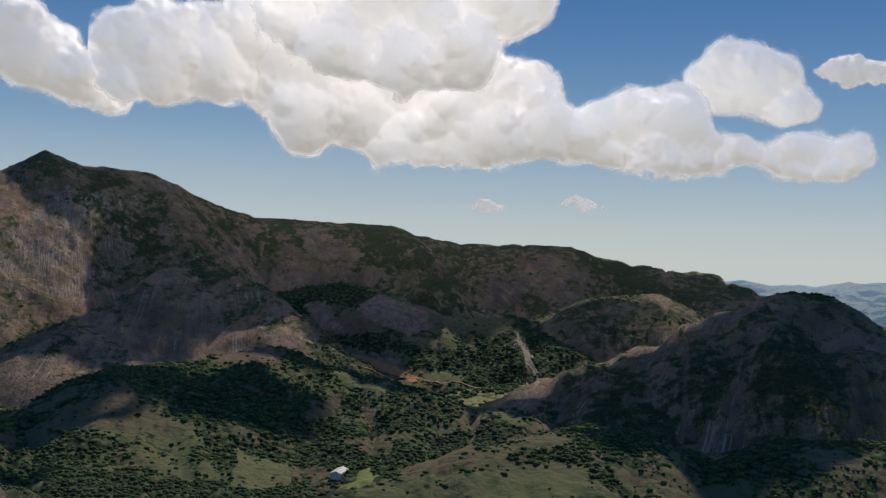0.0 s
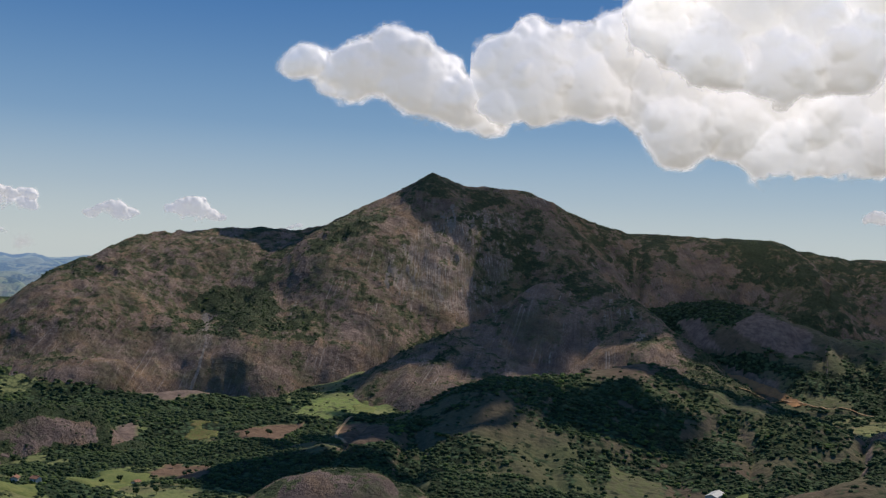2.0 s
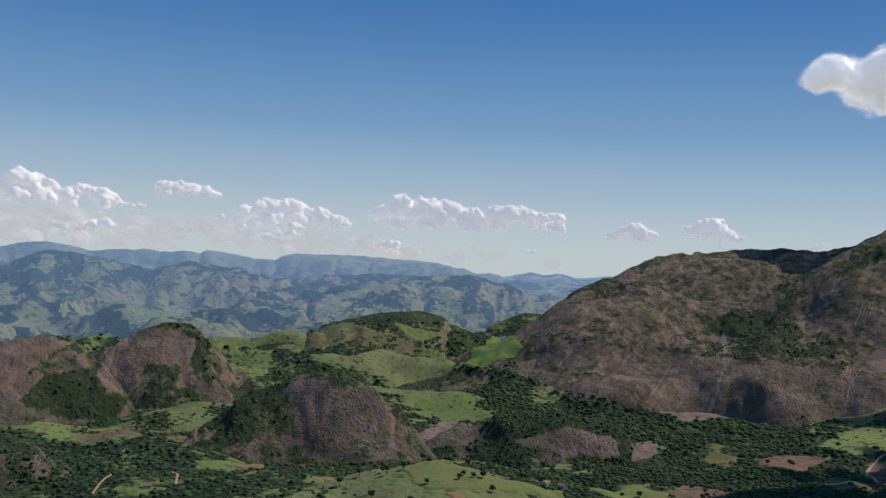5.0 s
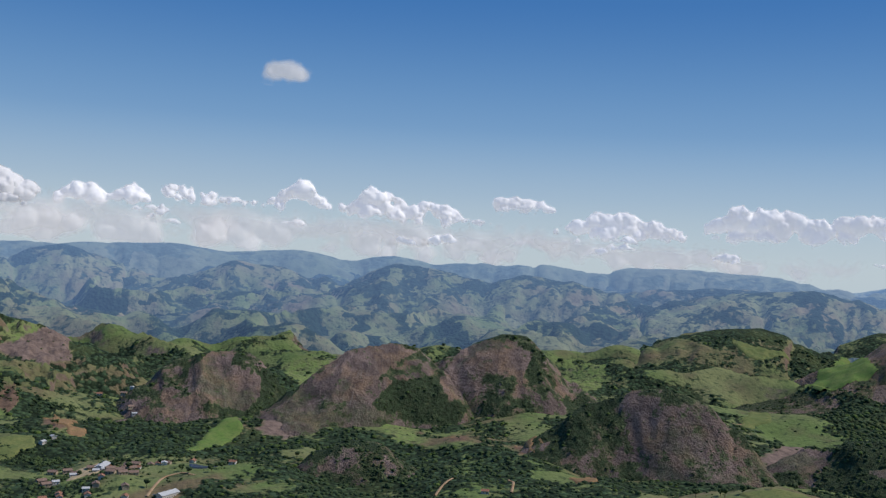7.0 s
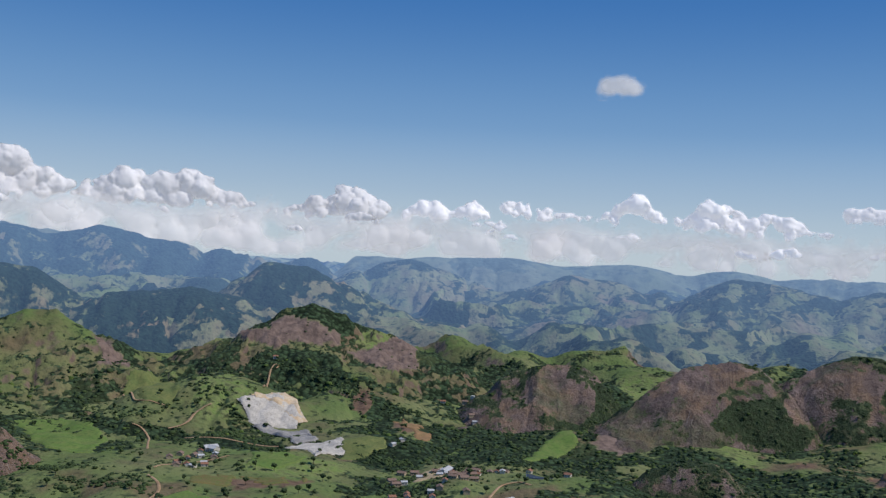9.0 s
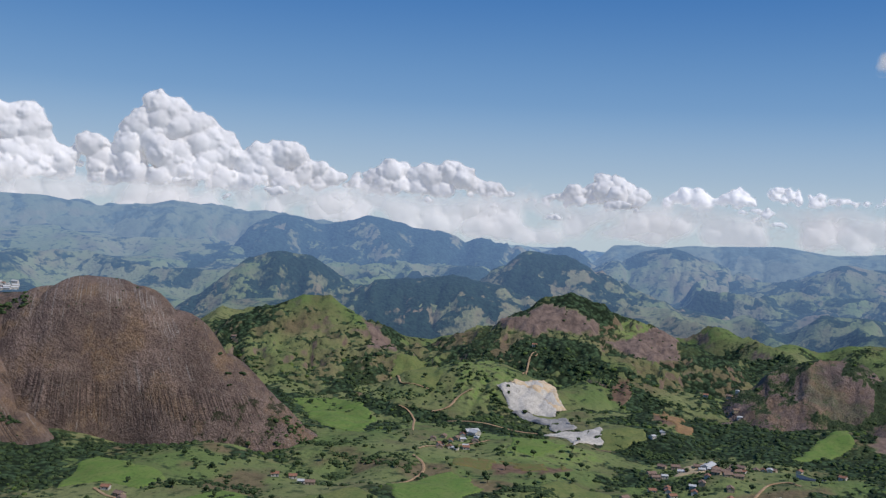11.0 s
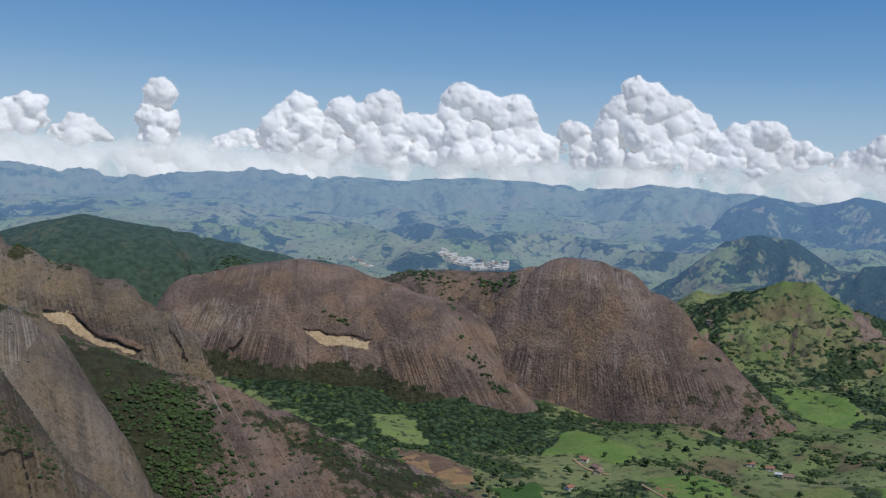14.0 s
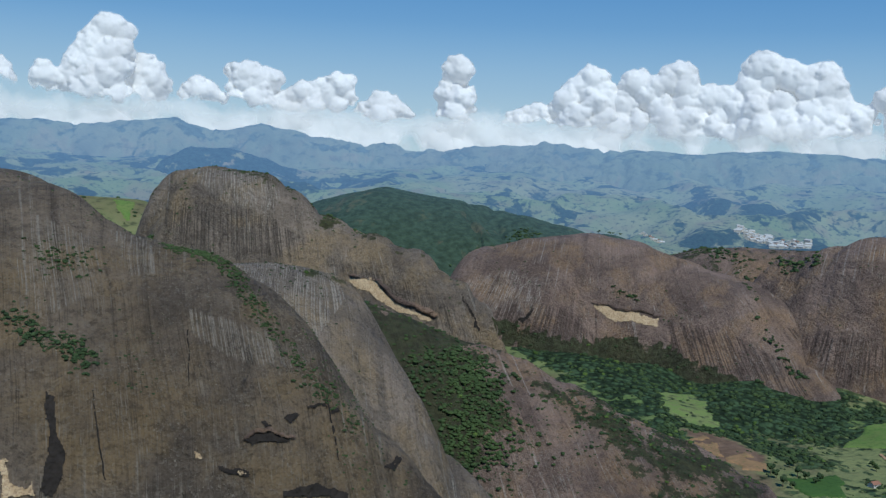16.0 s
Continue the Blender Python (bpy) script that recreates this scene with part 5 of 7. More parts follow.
def crown_shape(rng, lobes, level):
    """A crown of several uneven clumps, about one metre in radius."""
    vs, fs, n = [], [], 0
    for k in range(lobes):
        v, f = BALLS[level]
        s = 1 + 0.32 * noise3(v * 2.1 + rng.uniform(-40, 40, 3), 5) + 0.2 * noise3(v * 4.7 + rng.uniform(-40, 40, 3), 6)
        size = rng.uniform(0.42, 0.68) if lobes > 1 else 0.95
        off = np.array([rng.uniform(-0.55, 0.55), rng.uniform(-0.55, 0.55), rng.uniform(-0.15, 0.45)]) if lobes > 1 else np.zeros(3)
        vs.append(v * s[:, None] * size * np.array([1, 1, 0.85]) + off)
        fs.append(f + n)
        n += len(v)
    return np.concatenate(vs), np.concatenate(fs)


rng = np.random.default_rng(77)


def cap(shape):
    """A crown without its hidden underside."""
    v, f = shape
    return v, f[v[f].mean(axis=1)[:, 2] > -0.25]


LOW = [cap(crown_shape(rng, 1, 1)) for _ in range(8)]
HIGH = [cap(crown_shape(rng, 3, 1)) for _ in range(8)]


def plant(name, label, x, y, z, size, shapes, material):
    """Many crowns as one piece of woodland."""
    verts, faces, n = [], [], 0
    which = rng.integers(0, len(shapes), len(x))
    turn, tall = rng.uniform(0, 6.28, len(x)), rng.uniform(0.75, 1.15, len(x))
    for k, (v, f) in enumerate(shapes):
        m = which == k
        c, s = np.cos(turn[m])[:, None], np.sin(turn[m])[:, None]
        r, t = size[m][:, None], tall[m][:, None]
        px = (v[:, 0] * c - v[:, 1] * s) * r + x[m][:, None]
        py = (v[:, 0] * s + v[:, 1] * c) * r + y[m][:, None]
        pz = (v[:, 2] * 0.68 + 0.22) * r * t + z[m][:, None]
        verts.append(np.stack([px, py, pz], -1).reshape(-1, 3))
        faces.append((f[None] + (np.arange(m.sum()) * len(v))[:, None, None] + n).reshape(-1, 3))
        n += m.sum() * len(v)
    ob = new(name, mesh_from(name, np.concatenate(verts), np.concatenate(faces), material))
    return tagged(ob, label, "trees", kind="stuff")


def open_ground(x, y):
    """True where no field, road yard or pond lies."""
    clear = np.ones(x.shape, bool)
    for pts, _ in FIELDS:
        px, py = np.array(pts).T
        m = (x > px.min()) & (x < px.max()) & (y > py.min()) & (y < py.max())
        clear[m] &= ~inside(x[m], y[m], pts)
    return clear


def scatter(count, a0, a1, r0, r1, fields=False):
    a = rng.uniform(a0, a1, count)
    r = np.exp(rng.uniform(math.log(r0), math.log(r1), count))
    x, y = place(a, r)
    m = open_ground(x, y) | fields
    x, y, r = x[m], y[m], r[m]
    z, wood, kind = surface(x, y)
    return x, y, z, wood, kind, r






# ---- fields, roads, houses ----
def heap(name, a, b, c, size=12.0, gain=0.8):
    s = Nodes(name)
    col = s.mix(s.ramp(s.noise(size, 5, 0.65), 0.35, 0.65), a, b)
    col = s.mix(s.ramp(s.noise(size * 0.22, 4, 0.7), 0.45, 0.7, 0, gain), col, c)
    return s.done(col, 0.95, s.noise(size * 0.3, 5, 0.65), 0.6, 1.2, 0.1)


BRIGHT = heap("meadow_grass", (0.118, 0.192, 0.046), (0.15, 0.195, 0.058), (0.075, 0.125, 0.036), 24, 0.8)
OLIVE = heap("dry_pasture", (0.168, 0.18, 0.064), (0.125, 0.158, 0.054), (0.085, 0.11, 0.04), 22, 0.85)
CROP = heap("crop", (0.05, 0.10, 0.025), (0.06, 0.115, 0.03), (0.035, 0.07, 0.02), 20)
CLAY = heap("bare_clay", (0.30, 0.18, 0.095), (0.23, 0.14, 0.075), (0.13, 0.12, 0.05), 14, 0.8)
ORANGE = heap("orange_earth", (0.36, 0.19, 0.09), (0.28, 0.15, 0.075), (0.2, 0.13, 0.07), 12, 0.6)
CLAY2 = heap("reddish_grass", (0.17, 0.125, 0.055), (0.13, 0.14, 0.05), (0.10, 0.15, 0.04), 14, 0.8)
SAND = heap("sandy_ground", (0.42, 0.33, 0.21), (0.36, 0.28, 0.17), (0.25, 0.2, 0.12), 12, 0.5)
QUARRY = heap("cut_white_rock", (0.55, 0.51, 0.45), (0.42, 0.39, 0.345), (0.25, 0.23, 0.2), 12, 0.8)
QUARRY_ORANGE = heap("quarry_earth", (0.50, 0.36, 0.22), (0.56, 0.47, 0.35), (0.34, 0.24, 0.14), 10, 0.5)
QUARRY_GREY = heap("quarry_rubble", (0.34, 0.33, 0.31), (0.24, 0.23, 0.22), (0.15, 0.14, 0.13), 9, 0.8)
SLIDE = heap("slide_rubble", (0.34, 0.28, 0.22), (0.20, 0.16, 0.12), (0.09, 0.09, 0.05), 8, 0.9)
DIRT = heap("dirt_road", (0.42, 0.29, 0.18), (0.33, 0.21, 0.12), (0.2, 0.15, 0.08), 14, 0.7)
SCAR = heap("fresh_rock_scar", (0.5, 0.38, 0.24), (0.38, 0.27, 0.16), (0.17, 0.11, 0.07), 5, 0.95)
PALE = heap("worn_pale_granite", (0.29, 0.25, 0.21), (0.20, 0.165, 0.135), (0.14, 0.11, 0.09), 5, 0.9)
# black of wet streaks and cracks, also painted as the shade of hollows
STAIN_AND_SHADE = heap("black_stain_and_shade", (0.024, 0.02, 0.018), (0.034, 0.028, 0.024), (0.016, 0.014, 0.012), 6, 0.6)
s = Nodes("pond_water")
POND = s.done((0.035, 0.043, 0.05), 0.35, s.noise(3, 3), 0.05, 0.2, 0.3)


def field(material, corners, label, category="field", lift=0.7, seed=0):
    """A patch of land laid on the ground between corners given by heading and distance, with an uneven edge."""
    pts = [tuple(float(v) for v in place(a, d)) for a, d in corners]
    xs, ys = np.array(pts).T
    mean = float(np.mean([d for _, d in corners]))
    step = max(2.0, min(7.0, (xs.max() - xs.min() + ys.max() - ys.min()) / 110))
    X, Y = np.meshgrid(np.arange(xs.min() - 8, xs.max() + 8, step), np.arange(ys.min() - 8, ys.max() + 8, step), indexing="ij")
    wx = X + 7 * fbm(X, Y, 38, 4, 200 + seed)
    wy = Y + 7 * fbm(X, Y, 38, 4, 300 + seed)
    ok = inside(wx, wy, pts)
    if material in (CLAY, CLAY2, SLIDE):
        ok &= fbm(X, Y, 22, 4, 400 + seed) < 0.32
    i = np.arange(X.size).reshape(X.shape)
    quads = np.stack([i[:-1, :-1], i[1:, :-1], i[1:, 1:], i[:-1, 1:]], -1).reshape(-1, 4)
    quads = quads[ok.ravel()[quads].sum(axis=1) >= 3]
    if not len(quads):
        return None
    used = np.zeros(X.size, bool)
    used[quads.ravel()] = True
    quads = (np.cumsum(used) - 1)[quads]
    x, y = X.ravel()[used], Y.ravel()[used]
    z = top_of(x, y)
    for sx, sy in ((step, 0), (-step, 0), (0, step), (0, -step)):
        z = np.maximum(z, 0.5 * (z + top_of(x + sx, y + sy)))
    # the rim sinks into the land
    rim = np.bincount(quads.ravel(), minlength=len(x)) < 4
    z = z - np.where(rim, lift + 1.6, 0.0)
    if material in (QUARRY, QUARRY_ORANGE, QUARRY_GREY):
        z = z + 1.2 + 2.4 * fbm(x, y, 20, 4, 500 + seed)
    FIELDS.append((pts, material))
    me = mesh_from("field", np.stack([x, y, z + lift + (0.9 if material is QUARRY_ORANGE else 0.0) + mean * 0.0004], -1), quads, material)
    return tagged(new("pond" if material is POND else "field", me), label, "pond" if material is POND else category)


FIELDS = []


def road(material, points, width, label):
    """A strip of road laid over the land."""
    p = np.array([place(a, d) for a, d in points]).reshape(-1, 2)
    dense = []
    for a, b in zip(p, p[1:]):
        n = max(2, int(np.hypot(*(b - a)) / 5))
        dense += [a + (b - a) * k / n for k in range(n)]
    c = np.array(dense + [p[-1]])
    for _ in range(6):
        c[1:-1] = 0.5 * c[1:-1] + 0.25 * (c[:-2] + c[2:])
    tangent = np.gradient(c, axis=0)
    tangent /= np.maximum(np.hypot(*tangent.T), 1e-6)[:, None]
    width = 0.65 * width
    side = np.stack([-tangent[:, 1], tangent[:, 0]], -1) * width / 2
    verge = side * (1 + 10 / width)
    FIELDS.append(([tuple(q) for q in np.concatenate([c + verge, (c - verge)[::-1]]).tolist()], material))
    rows = [c + side * k for k in (-1, -0.35, 0.35, 1)]
    z = np.max([top_of(q[:, 0], q[:, 1]) for q in rows], axis=0)
    z = np.maximum(z, np.convolve(np.pad(z, 2, "edge"), np.full(5, 0.2), "valid"))
    v = np.concatenate([np.column_stack([q, z + h]) for q, h in zip(rows, (0.5, 1.1, 1.1, 0.5))])
    n = len(c)
    k = np.arange(n - 1)
    quads = np.concatenate([np.stack([k + j * n, k + 1 + j * n, k + 1 + (j + 1) * n, k + (j + 1) * n], -1)[:, ::-1] for j in range(3)])
    return tagged(new("dirt_road", mesh_from("dirt_road", v, quads, material)), label, "road")


def plain(name, colour, rough=0.8):
    s = Nodes(name)
    return s.done(s.mix(s.ramp(s.noise(1.2, 4), 0.3, 0.7), colour, tuple(0.72 * k for k in colour)), rough)


PLASTER, PALE_WALL = plain("white_plaster", (0.6, 0.56, 0.5)), plain("cream_plaster", (0.46, 0.37, 0.26))
TILE, SHEET = plain("red_roof_tiles", (0.31, 0.155, 0.10)), plain("white_roof_sheet", (0.55, 0.55, 0.54), 0.5)
BROWN_TILE, GLASS = plain("brown_roof_tiles", (0.25, 0.17, 0.13)), plain("dark_window", (0.03, 0.035, 0.04), 0.2)


def part(name, bm, material, parent, label=""):
    me = bpy.data.meshes.new(name)
    bm.to_mesh(me)
    bm.free()
    me.materials.append(material)
    ob = new(name, me)
    ob.parent = parent
    if label:
        ob["label"] = label
    return ob


def box(bm, x0, y0, z0, x1, y1, z1):
    v = [bm.verts.new(c) for c in ((x0, y0, z0), (x1, y0, z0), (x1, y1, z0), (x0, y1, z0), (x0, y0, z1), (x1, y0, z1), (x1, y1, z1), (x0, y1, z1))]
    for f in ((3, 2, 1, 0), (4, 5, 6, 7), (0, 1, 5, 4), (1, 2, 6, 5), (2, 3, 7, 6), (3, 0, 4, 7)):
        bm.faces.new([v[k] for k in f])


def house(name, label, w, d, h, rise, wall_mat, roof_mat):
    """A small house at the origin: walls with gables, a pitched roof with eaves, a door and windows."""
    ob = new(name)
    bm = bmesh.new()
    box(bm, -w / 2, -d / 2, -2.5, w / 2, d / 2, h)
    for sx in (-w / 2, w / 2):
        a, b, c = bm.verts.new((sx, -d / 2, h)), bm.verts.new((sx, d / 2, h)), bm.verts.new((sx, 0, h + rise))
        bm.faces.new((a, b, c))
    part("wall", bm, wall_mat, ob)
    bm = bmesh.new()
    e, t = 0.6, 0.25
    for sy in (-1, 1):
        low = h - rise * e / (d / 2)
        pts = [(-w / 2 - e, sy * (d / 2 + e), low), (w / 2 + e, sy * (d / 2 + e), low), (w / 2 + e, 0, h + rise), (-w / 2 - e, 0, h + rise)]
        lower = [bm.verts.new(q) for q in pts]
        upper = [bm.verts.new((x, y, z + t)) for x, y, z in pts]
        bm.faces.new(upper), bm.faces.new(lower[::-1])
        for k in range(4):
            bm.faces.new((lower[k], lower[(k + 1) % 4], upper[(k + 1) % 4], upper[k]))
    bmesh.ops.recalc_face_normals(bm, faces=bm.faces)
    roof = part("roof", bm, roof_mat, ob)
    bm = bmesh.new()
    box(bm, -w / 2 - e, -0.22, h + rise + 0.1, w / 2 + e, 0.22, h + rise + 0.42)
    part("ridge", bm, roof_mat, roof)
    for k in range(max(2, int(w / 3.5))):
        bm = bmesh.new()
        cx = -w / 2 + (k + 0.5) * w / max(2, int(w / 3.5))
        box(bm, cx - 0.6, -d / 2 - 0.06, 0.0 if k == 1 else 1.0, cx + 0.6, -d / 2 + 0.02, 2.1)
        leaf = part("door" if k == 1 else "window", bm, GLASS, ob)
        bm = bmesh.new()
        low = -0.12 if k == 1 else 0.85
        box(bm, cx - 0.75, -d / 2 - 0.2, low, cx + 0.75, -d / 2, low + 0.13)
        part("step" if k == 1 else "sill", bm, wall_mat, leaf)
    return tagged(ob, label, "house", "houses of the valley")


KINDS = {
    "SMALL": house("house", "small white house with a red tiled roof", 9, 7, 3.2, 1.8, PLASTER, TILE),
    "RED": house("house", "small cream house with a brown tiled roof", 11, 8, 3.2, 2.0, PALE_WALL, BROWN_TILE),
    "WHITE": house("house", "small white house with a pale sheet roof", 8, 7, 3.4, 1.2, PLASTER, SHEET),
    "BIG": house("house", "large white farmhouse with a pale roof", 20, 12, 5, 3.0, PLASTER, SHEET),
    "SHED": house("shed", "long white shed with a pale sheet roof", 30, 13, 5, 2.4, PLASTER, SHEET),
}
FIRST = set()


def settle(kind, az, d, turn):
    x, y = (float(v) for v in place(az, d))
    m = pose(x, y, float(top_of(x, y)[0]) + 0.4, 0, 0, az + turn)
    if kind in FIRST:
        return copy_thing(KINDS[kind], m)
    FIRST.add(kind)
    KINDS[kind].matrix_basis = m
    return KINDS[kind]


def village(count, az, d, da, dd, seed):
    q = random.Random(seed)
    spots = []
    while len(spots) < count:
        a, r = az + q.uniform(-da, da), d + q.uniform(-dd, dd)
        if all(math.hypot((a - b) * math.radians(1) * d, r - e) > 12 for b, e in spots) or q.random() < 0.02:
            spots.append((a, r))
            settle(q.choice(("WHITE", "BIG", "WHITE", "BIG", "SMALL") if d > 2500 else ("SMALL", "SMALL", "RED", "RED", "WHITE")), a, r, q.choice((0, 90, 20, -25, 70)) + q.uniform(-8, 8))
    if d < 2500:
        grove([(az - da, d), (az, d + 0.6 * dd), (az + 0.3 * da, d - 0.6 * dd), (az + da, d)], 5 * count, 3.4, 0.8 * dd, "dark green trees between the houses")


def grove(points, count, size, spread, label="row of dark green trees and bushes"):
    p = np.array([place(a, d) for a, d in points]).reshape(-1, 2)
    k = rng.uniform(0, len(p) - 1.001, count)
    i = k.astype(int)
    c = p[i] + (p[i + 1] - p[i]) * (k - i)[:, None] + rng.normal(0, spread * 0.5, (count, 2))
    z = top_of(c[:, 0], c[:, 1])
    return plant("grove", label, c[:, 0], c[:, 1], z - 0.2 * size, (0.4 + 0.85 * rng.uniform(0, 1, count) ** 1.4) * size, HIGH, LEAVES)


# ---- marks on the rock faces ----
def face_points(key, az, el):
    """Where the sight lines of heading az and height el first meet a rock face."""
    height, _, r0, r1 = FLANKS[key]
    rr = np.arange(r0, r1, 1.5)
    out = np.full(az.shape, np.nan)
    for k in range(az.shape[0]):
        x, y = place(az[k, 0], rr)
        rise = (height(x, y) - EYE[2]) / rr
        over = rise[None, :] > np.tan(np.radians(el[k]))[:, None]
        at = np.maximum(np.argmax(over, axis=1), 1)
        lo, hi, want = rise[at - 1], rise[at], np.tan(np.radians(el[k]))
        part_way = np.clip((want - lo) / np.where(hi == lo, 1e-9, hi - lo), 0, 1)
        out[k] = np.where(over.any(axis=1), rr[at - 1] + part_way * (rr[at] - rr[at - 1]), np.nan)
    return out


def mark(key, name, label, corners, material, lift=0.6, bulge=0.0, step=0.06, ragged=0.12, sparse=False):
    """A patch on a rock face, given by the heading and height of its corners; bulge makes it a jutting lip of rock."""
    ca, ce = np.array(corners).T
    A, E = np.meshgrid(np.arange(ca.min() - 0.1, ca.max() + 0.1, step), np.arange(ce.min() - 0.1, ce.max() + 0.1, step), indexing="ij")
    wa = A + ragged * fbm(A, E, 0.5, 4, len(label))
    we = E + ragged * fbm(A, E, 0.5, 4, len(label) + 5)
    ok = inside(wa, we, [tuple(c) for c in corners])
    if sparse:
        ok &= fbm(A / 0.1 + 0.8 * fbm(A, E, 0.6, 2, 78), E / 0.45, 1.0, 4, 77) > 0.12
    R = face_points(key, A, E)
    ok &= ~np.isnan(R)
    i = np.arange(A.size).reshape(A.shape)
    quads = np.stack([i[:-1, :-1], i[1:, :-1], i[1:, 1:], i[:-1, 1:]], -1).reshape(-1, 4)
    quads = quads[ok.ravel()[quads].all(axis=1)]
    if not len(quads):
        return None
    used = np.zeros(A.size, bool)
    used[quads.ravel()] = True
    quads = (np.cumsum(used) - 1)[quads]
    edge = np.ones(A.shape)
    if bulge:
        n = ok.astype(float)
        for _ in range(3):
            n = 0.2 * (n + np.roll(n, 1, 0) + np.roll(n, -1, 0) + np.roll(n, 1, 1) + np.roll(n, -1, 1))
        edge = lift + bulge * np.clip(n - 0.35, 0, 1) * (1 + 0.3 * fbm(A, E, 0.3, 3, 7))
    else:
        edge = lift + 0.5 * fbm(A, E, 0.2, 3, 9)
    R = (R - edge).ravel()[used]
    x, y = place(A.ravel()[used], R)
    z = EYE[2] + R * np.tan(np.radians(E.ravel()[used]))
    ob = new(name, mesh_from(name, np.stack([x, y, z], -1), quads[:, ::-1], material))
    ob.parent = FLANKS[key][1]
    ob["label"] = label
    return ob


field(QUARRY, [(98.29, 1691), (97.43, 1713), (96.16, 1744), (95.19, 1761), (94.68, 1705), (94.49, 1681), (95.17, 1639), (96.06, 1647), (97.34, 1642), (97.85, 1664)], "white cut rock face of a quarry", seed=1)
field(QUARRY_ORANGE, [(97.49, 1710), (96.16, 1747), (95.13, 1813), (94.61, 1705), (94.42, 1680), (95.19, 1668), (95.74, 1697), (96.72, 1710)], "orange earth at the quarry edge", seed=2)
field(QUARRY_GREY, [(97.34, 1639), (96.06, 1644), (94.46, 1629), (93.64, 1555), (94.74, 1524), (96.04, 1590)], "grey rubble below the quarry face", seed=3)
field(QUARRY, [(95.52, 1494), (94.11, 1536), (92.26, 1540), (92.32, 1489), (93.74, 1434), (94.4, 1471)], "white stone yard beside the quarry", seed=4)
field(BRIGHT, [(97.68, 1351), (97.24, 1421), (95.67, 1456), (94.38, 1432), (94.35, 1372), (95.93, 1331)], "bright green meadow", seed=5)
field(OLIVE, [(92.35, 1533), (89.96, 1555), (89.61, 1505), (90.87, 1464), (92.31, 1448)], "olive dry pasture", seed=6)
field(SAND, [(88.28, 1378), (86.39, 1412), (85.74, 1374), (86.67, 1336), (88.1, 1317)], "bare sandy ground in the village", seed=7)
field(BRIGHT, [(82.49, 1492), (81.15, 1639), (79.33, 1760), (79.06, 1634), (80.81, 1547)], "bright green meadow", seed=8)
field(CLAY, [(89.86, 1743), (88.91, 1772), (87.61, 1702), (87.26, 1612), (88.06, 1602)], "bare brown earth field", seed=9)
field(CLAY2, [(100.63, 1287), (98.45, 1309), (95.91, 1302), (94.0, 1313), (94.3, 1278), (98.41, 1246), (100.92, 1248)], "reddish dry strip in the pasture", seed=10)
field(OLIVE, [(104.3, 1917), (102.49, 1994), (101.22, 1739), (101.49, 1700), (103.34, 1697)], "smooth green pasture slope", seed=11)
field(BRIGHT, [(109.58, 1710), (107.24, 1743), (104.77, 1585), (105.63, 1454), (108.33, 1485)], "green pasture", seed=12)
field(BRIGHT, [(122.33, 1163), (121.12, 1250), (119.88, 1293), (117.3, 1200), (116.0, 1157), (117.91, 1137), (119.83, 1169)], "green field on a rise", seed=13)
field(CLAY, [(130.25, 1070), (129.39, 1110), (128.36, 1087), (127.9, 1032), (129.22, 1024), (130.09, 1028)], "brown ploughed field", seed=14)
field(CLAY, [(127.9, 1046), (126.27, 1076), (125.64, 1012), (127.14, 997), (128.03, 1007)], "brown ploughed field", seed=15)
field(BRIGHT, [(115.96, 1084), (113.41, 1123), (111.44, 1084), (109.74, 978), (112.66, 960), (114.63, 1008)], "bright green pasture", seed=16)
field(CLAY, [(115.8, 1068), (114.36, 1085), (114.0, 1035), (115.29, 1017)], "bare orange earth", seed=17)
field(CROP, [(124.88, 1000), (122.28, 1045), (121.3, 972), (123.78, 953)], "dark green crop field", seed=18)
field(OLIVE, [(109.49, 1084), (106.28, 1120), (104.32, 1079), (107.84, 1032)], "light green field", seed=19)
field(BRIGHT, [(104.37, 1160), (100.58, 1213), (98.35, 1145), (101.12, 1059), (103.67, 1072)], "bright green meadow", seed=20)
field(OLIVE, [(96.8, 1132), (93.84, 1241), (90.28, 1172), (91.37, 1078), (95.22, 1071)], "light green field", seed=21)
field(SLIDE, [(-4.02, 2142), (-4.67, 2114), (-5.34, 2060), (-5.86, 1710), (-5.39, 1724), (-4.87, 2032), (-4.2, 2096)], "pale rock slide down the slope", seed=26)
field(OLIVE, [(4.78, 1202), (3.52, 1215), (3.32, 851), (5.68, 816)], "olive pasture", seed=28)
field(BRIGHT, [(48.21, 2457), (46.45, 2846), (44.87, 2468), (46.08, 2438), (47.59, 2424)], "bright green pasture slope", seed=29)
field(OLIVE, [(52.22, 2723), (50.71, 2688), (49.18, 2683), (50.98, 2611), (52.04, 2648)], "light green hill pasture", seed=30)
field(OLIVE, [(51.7, 2009), (50.55, 2306), (49.79, 2074), (51.1, 1995)], "light green field", seed=31)
field(OLIVE, [(51.81, 1066), (49.45, 1080), (46.38, 1068), (42.3, 1080), (42.27, 1048), (50.26, 987)], "yellow-green pasture", seed=32)
field(CLAY, [(49.07, 991), (48.17, 1001), (47.99, 974), (48.74, 971)], "bare orange earth bank", seed=33)
field(CLAY, [(44.47, 1020), (43.49, 1056), (43.6, 1037)], "bare orange earth bank", seed=34)
field(OLIVE, [(25.76, 1899), (25.09, 1977), (24.4, 1916), (24.44, 1808), (25.43, 1799)], "yellow grass knoll", seed=35)
field(CLAY, [(63.98, 1596), (62.26, 1493), (61.77, 1478), (63.17, 1474)], "orange earth field", seed=37)
field(CLAY, [(60.74, 1371), (59.35, 1432), (59.0, 1317), (60.24, 1303)], "brown earth field", seed=38)
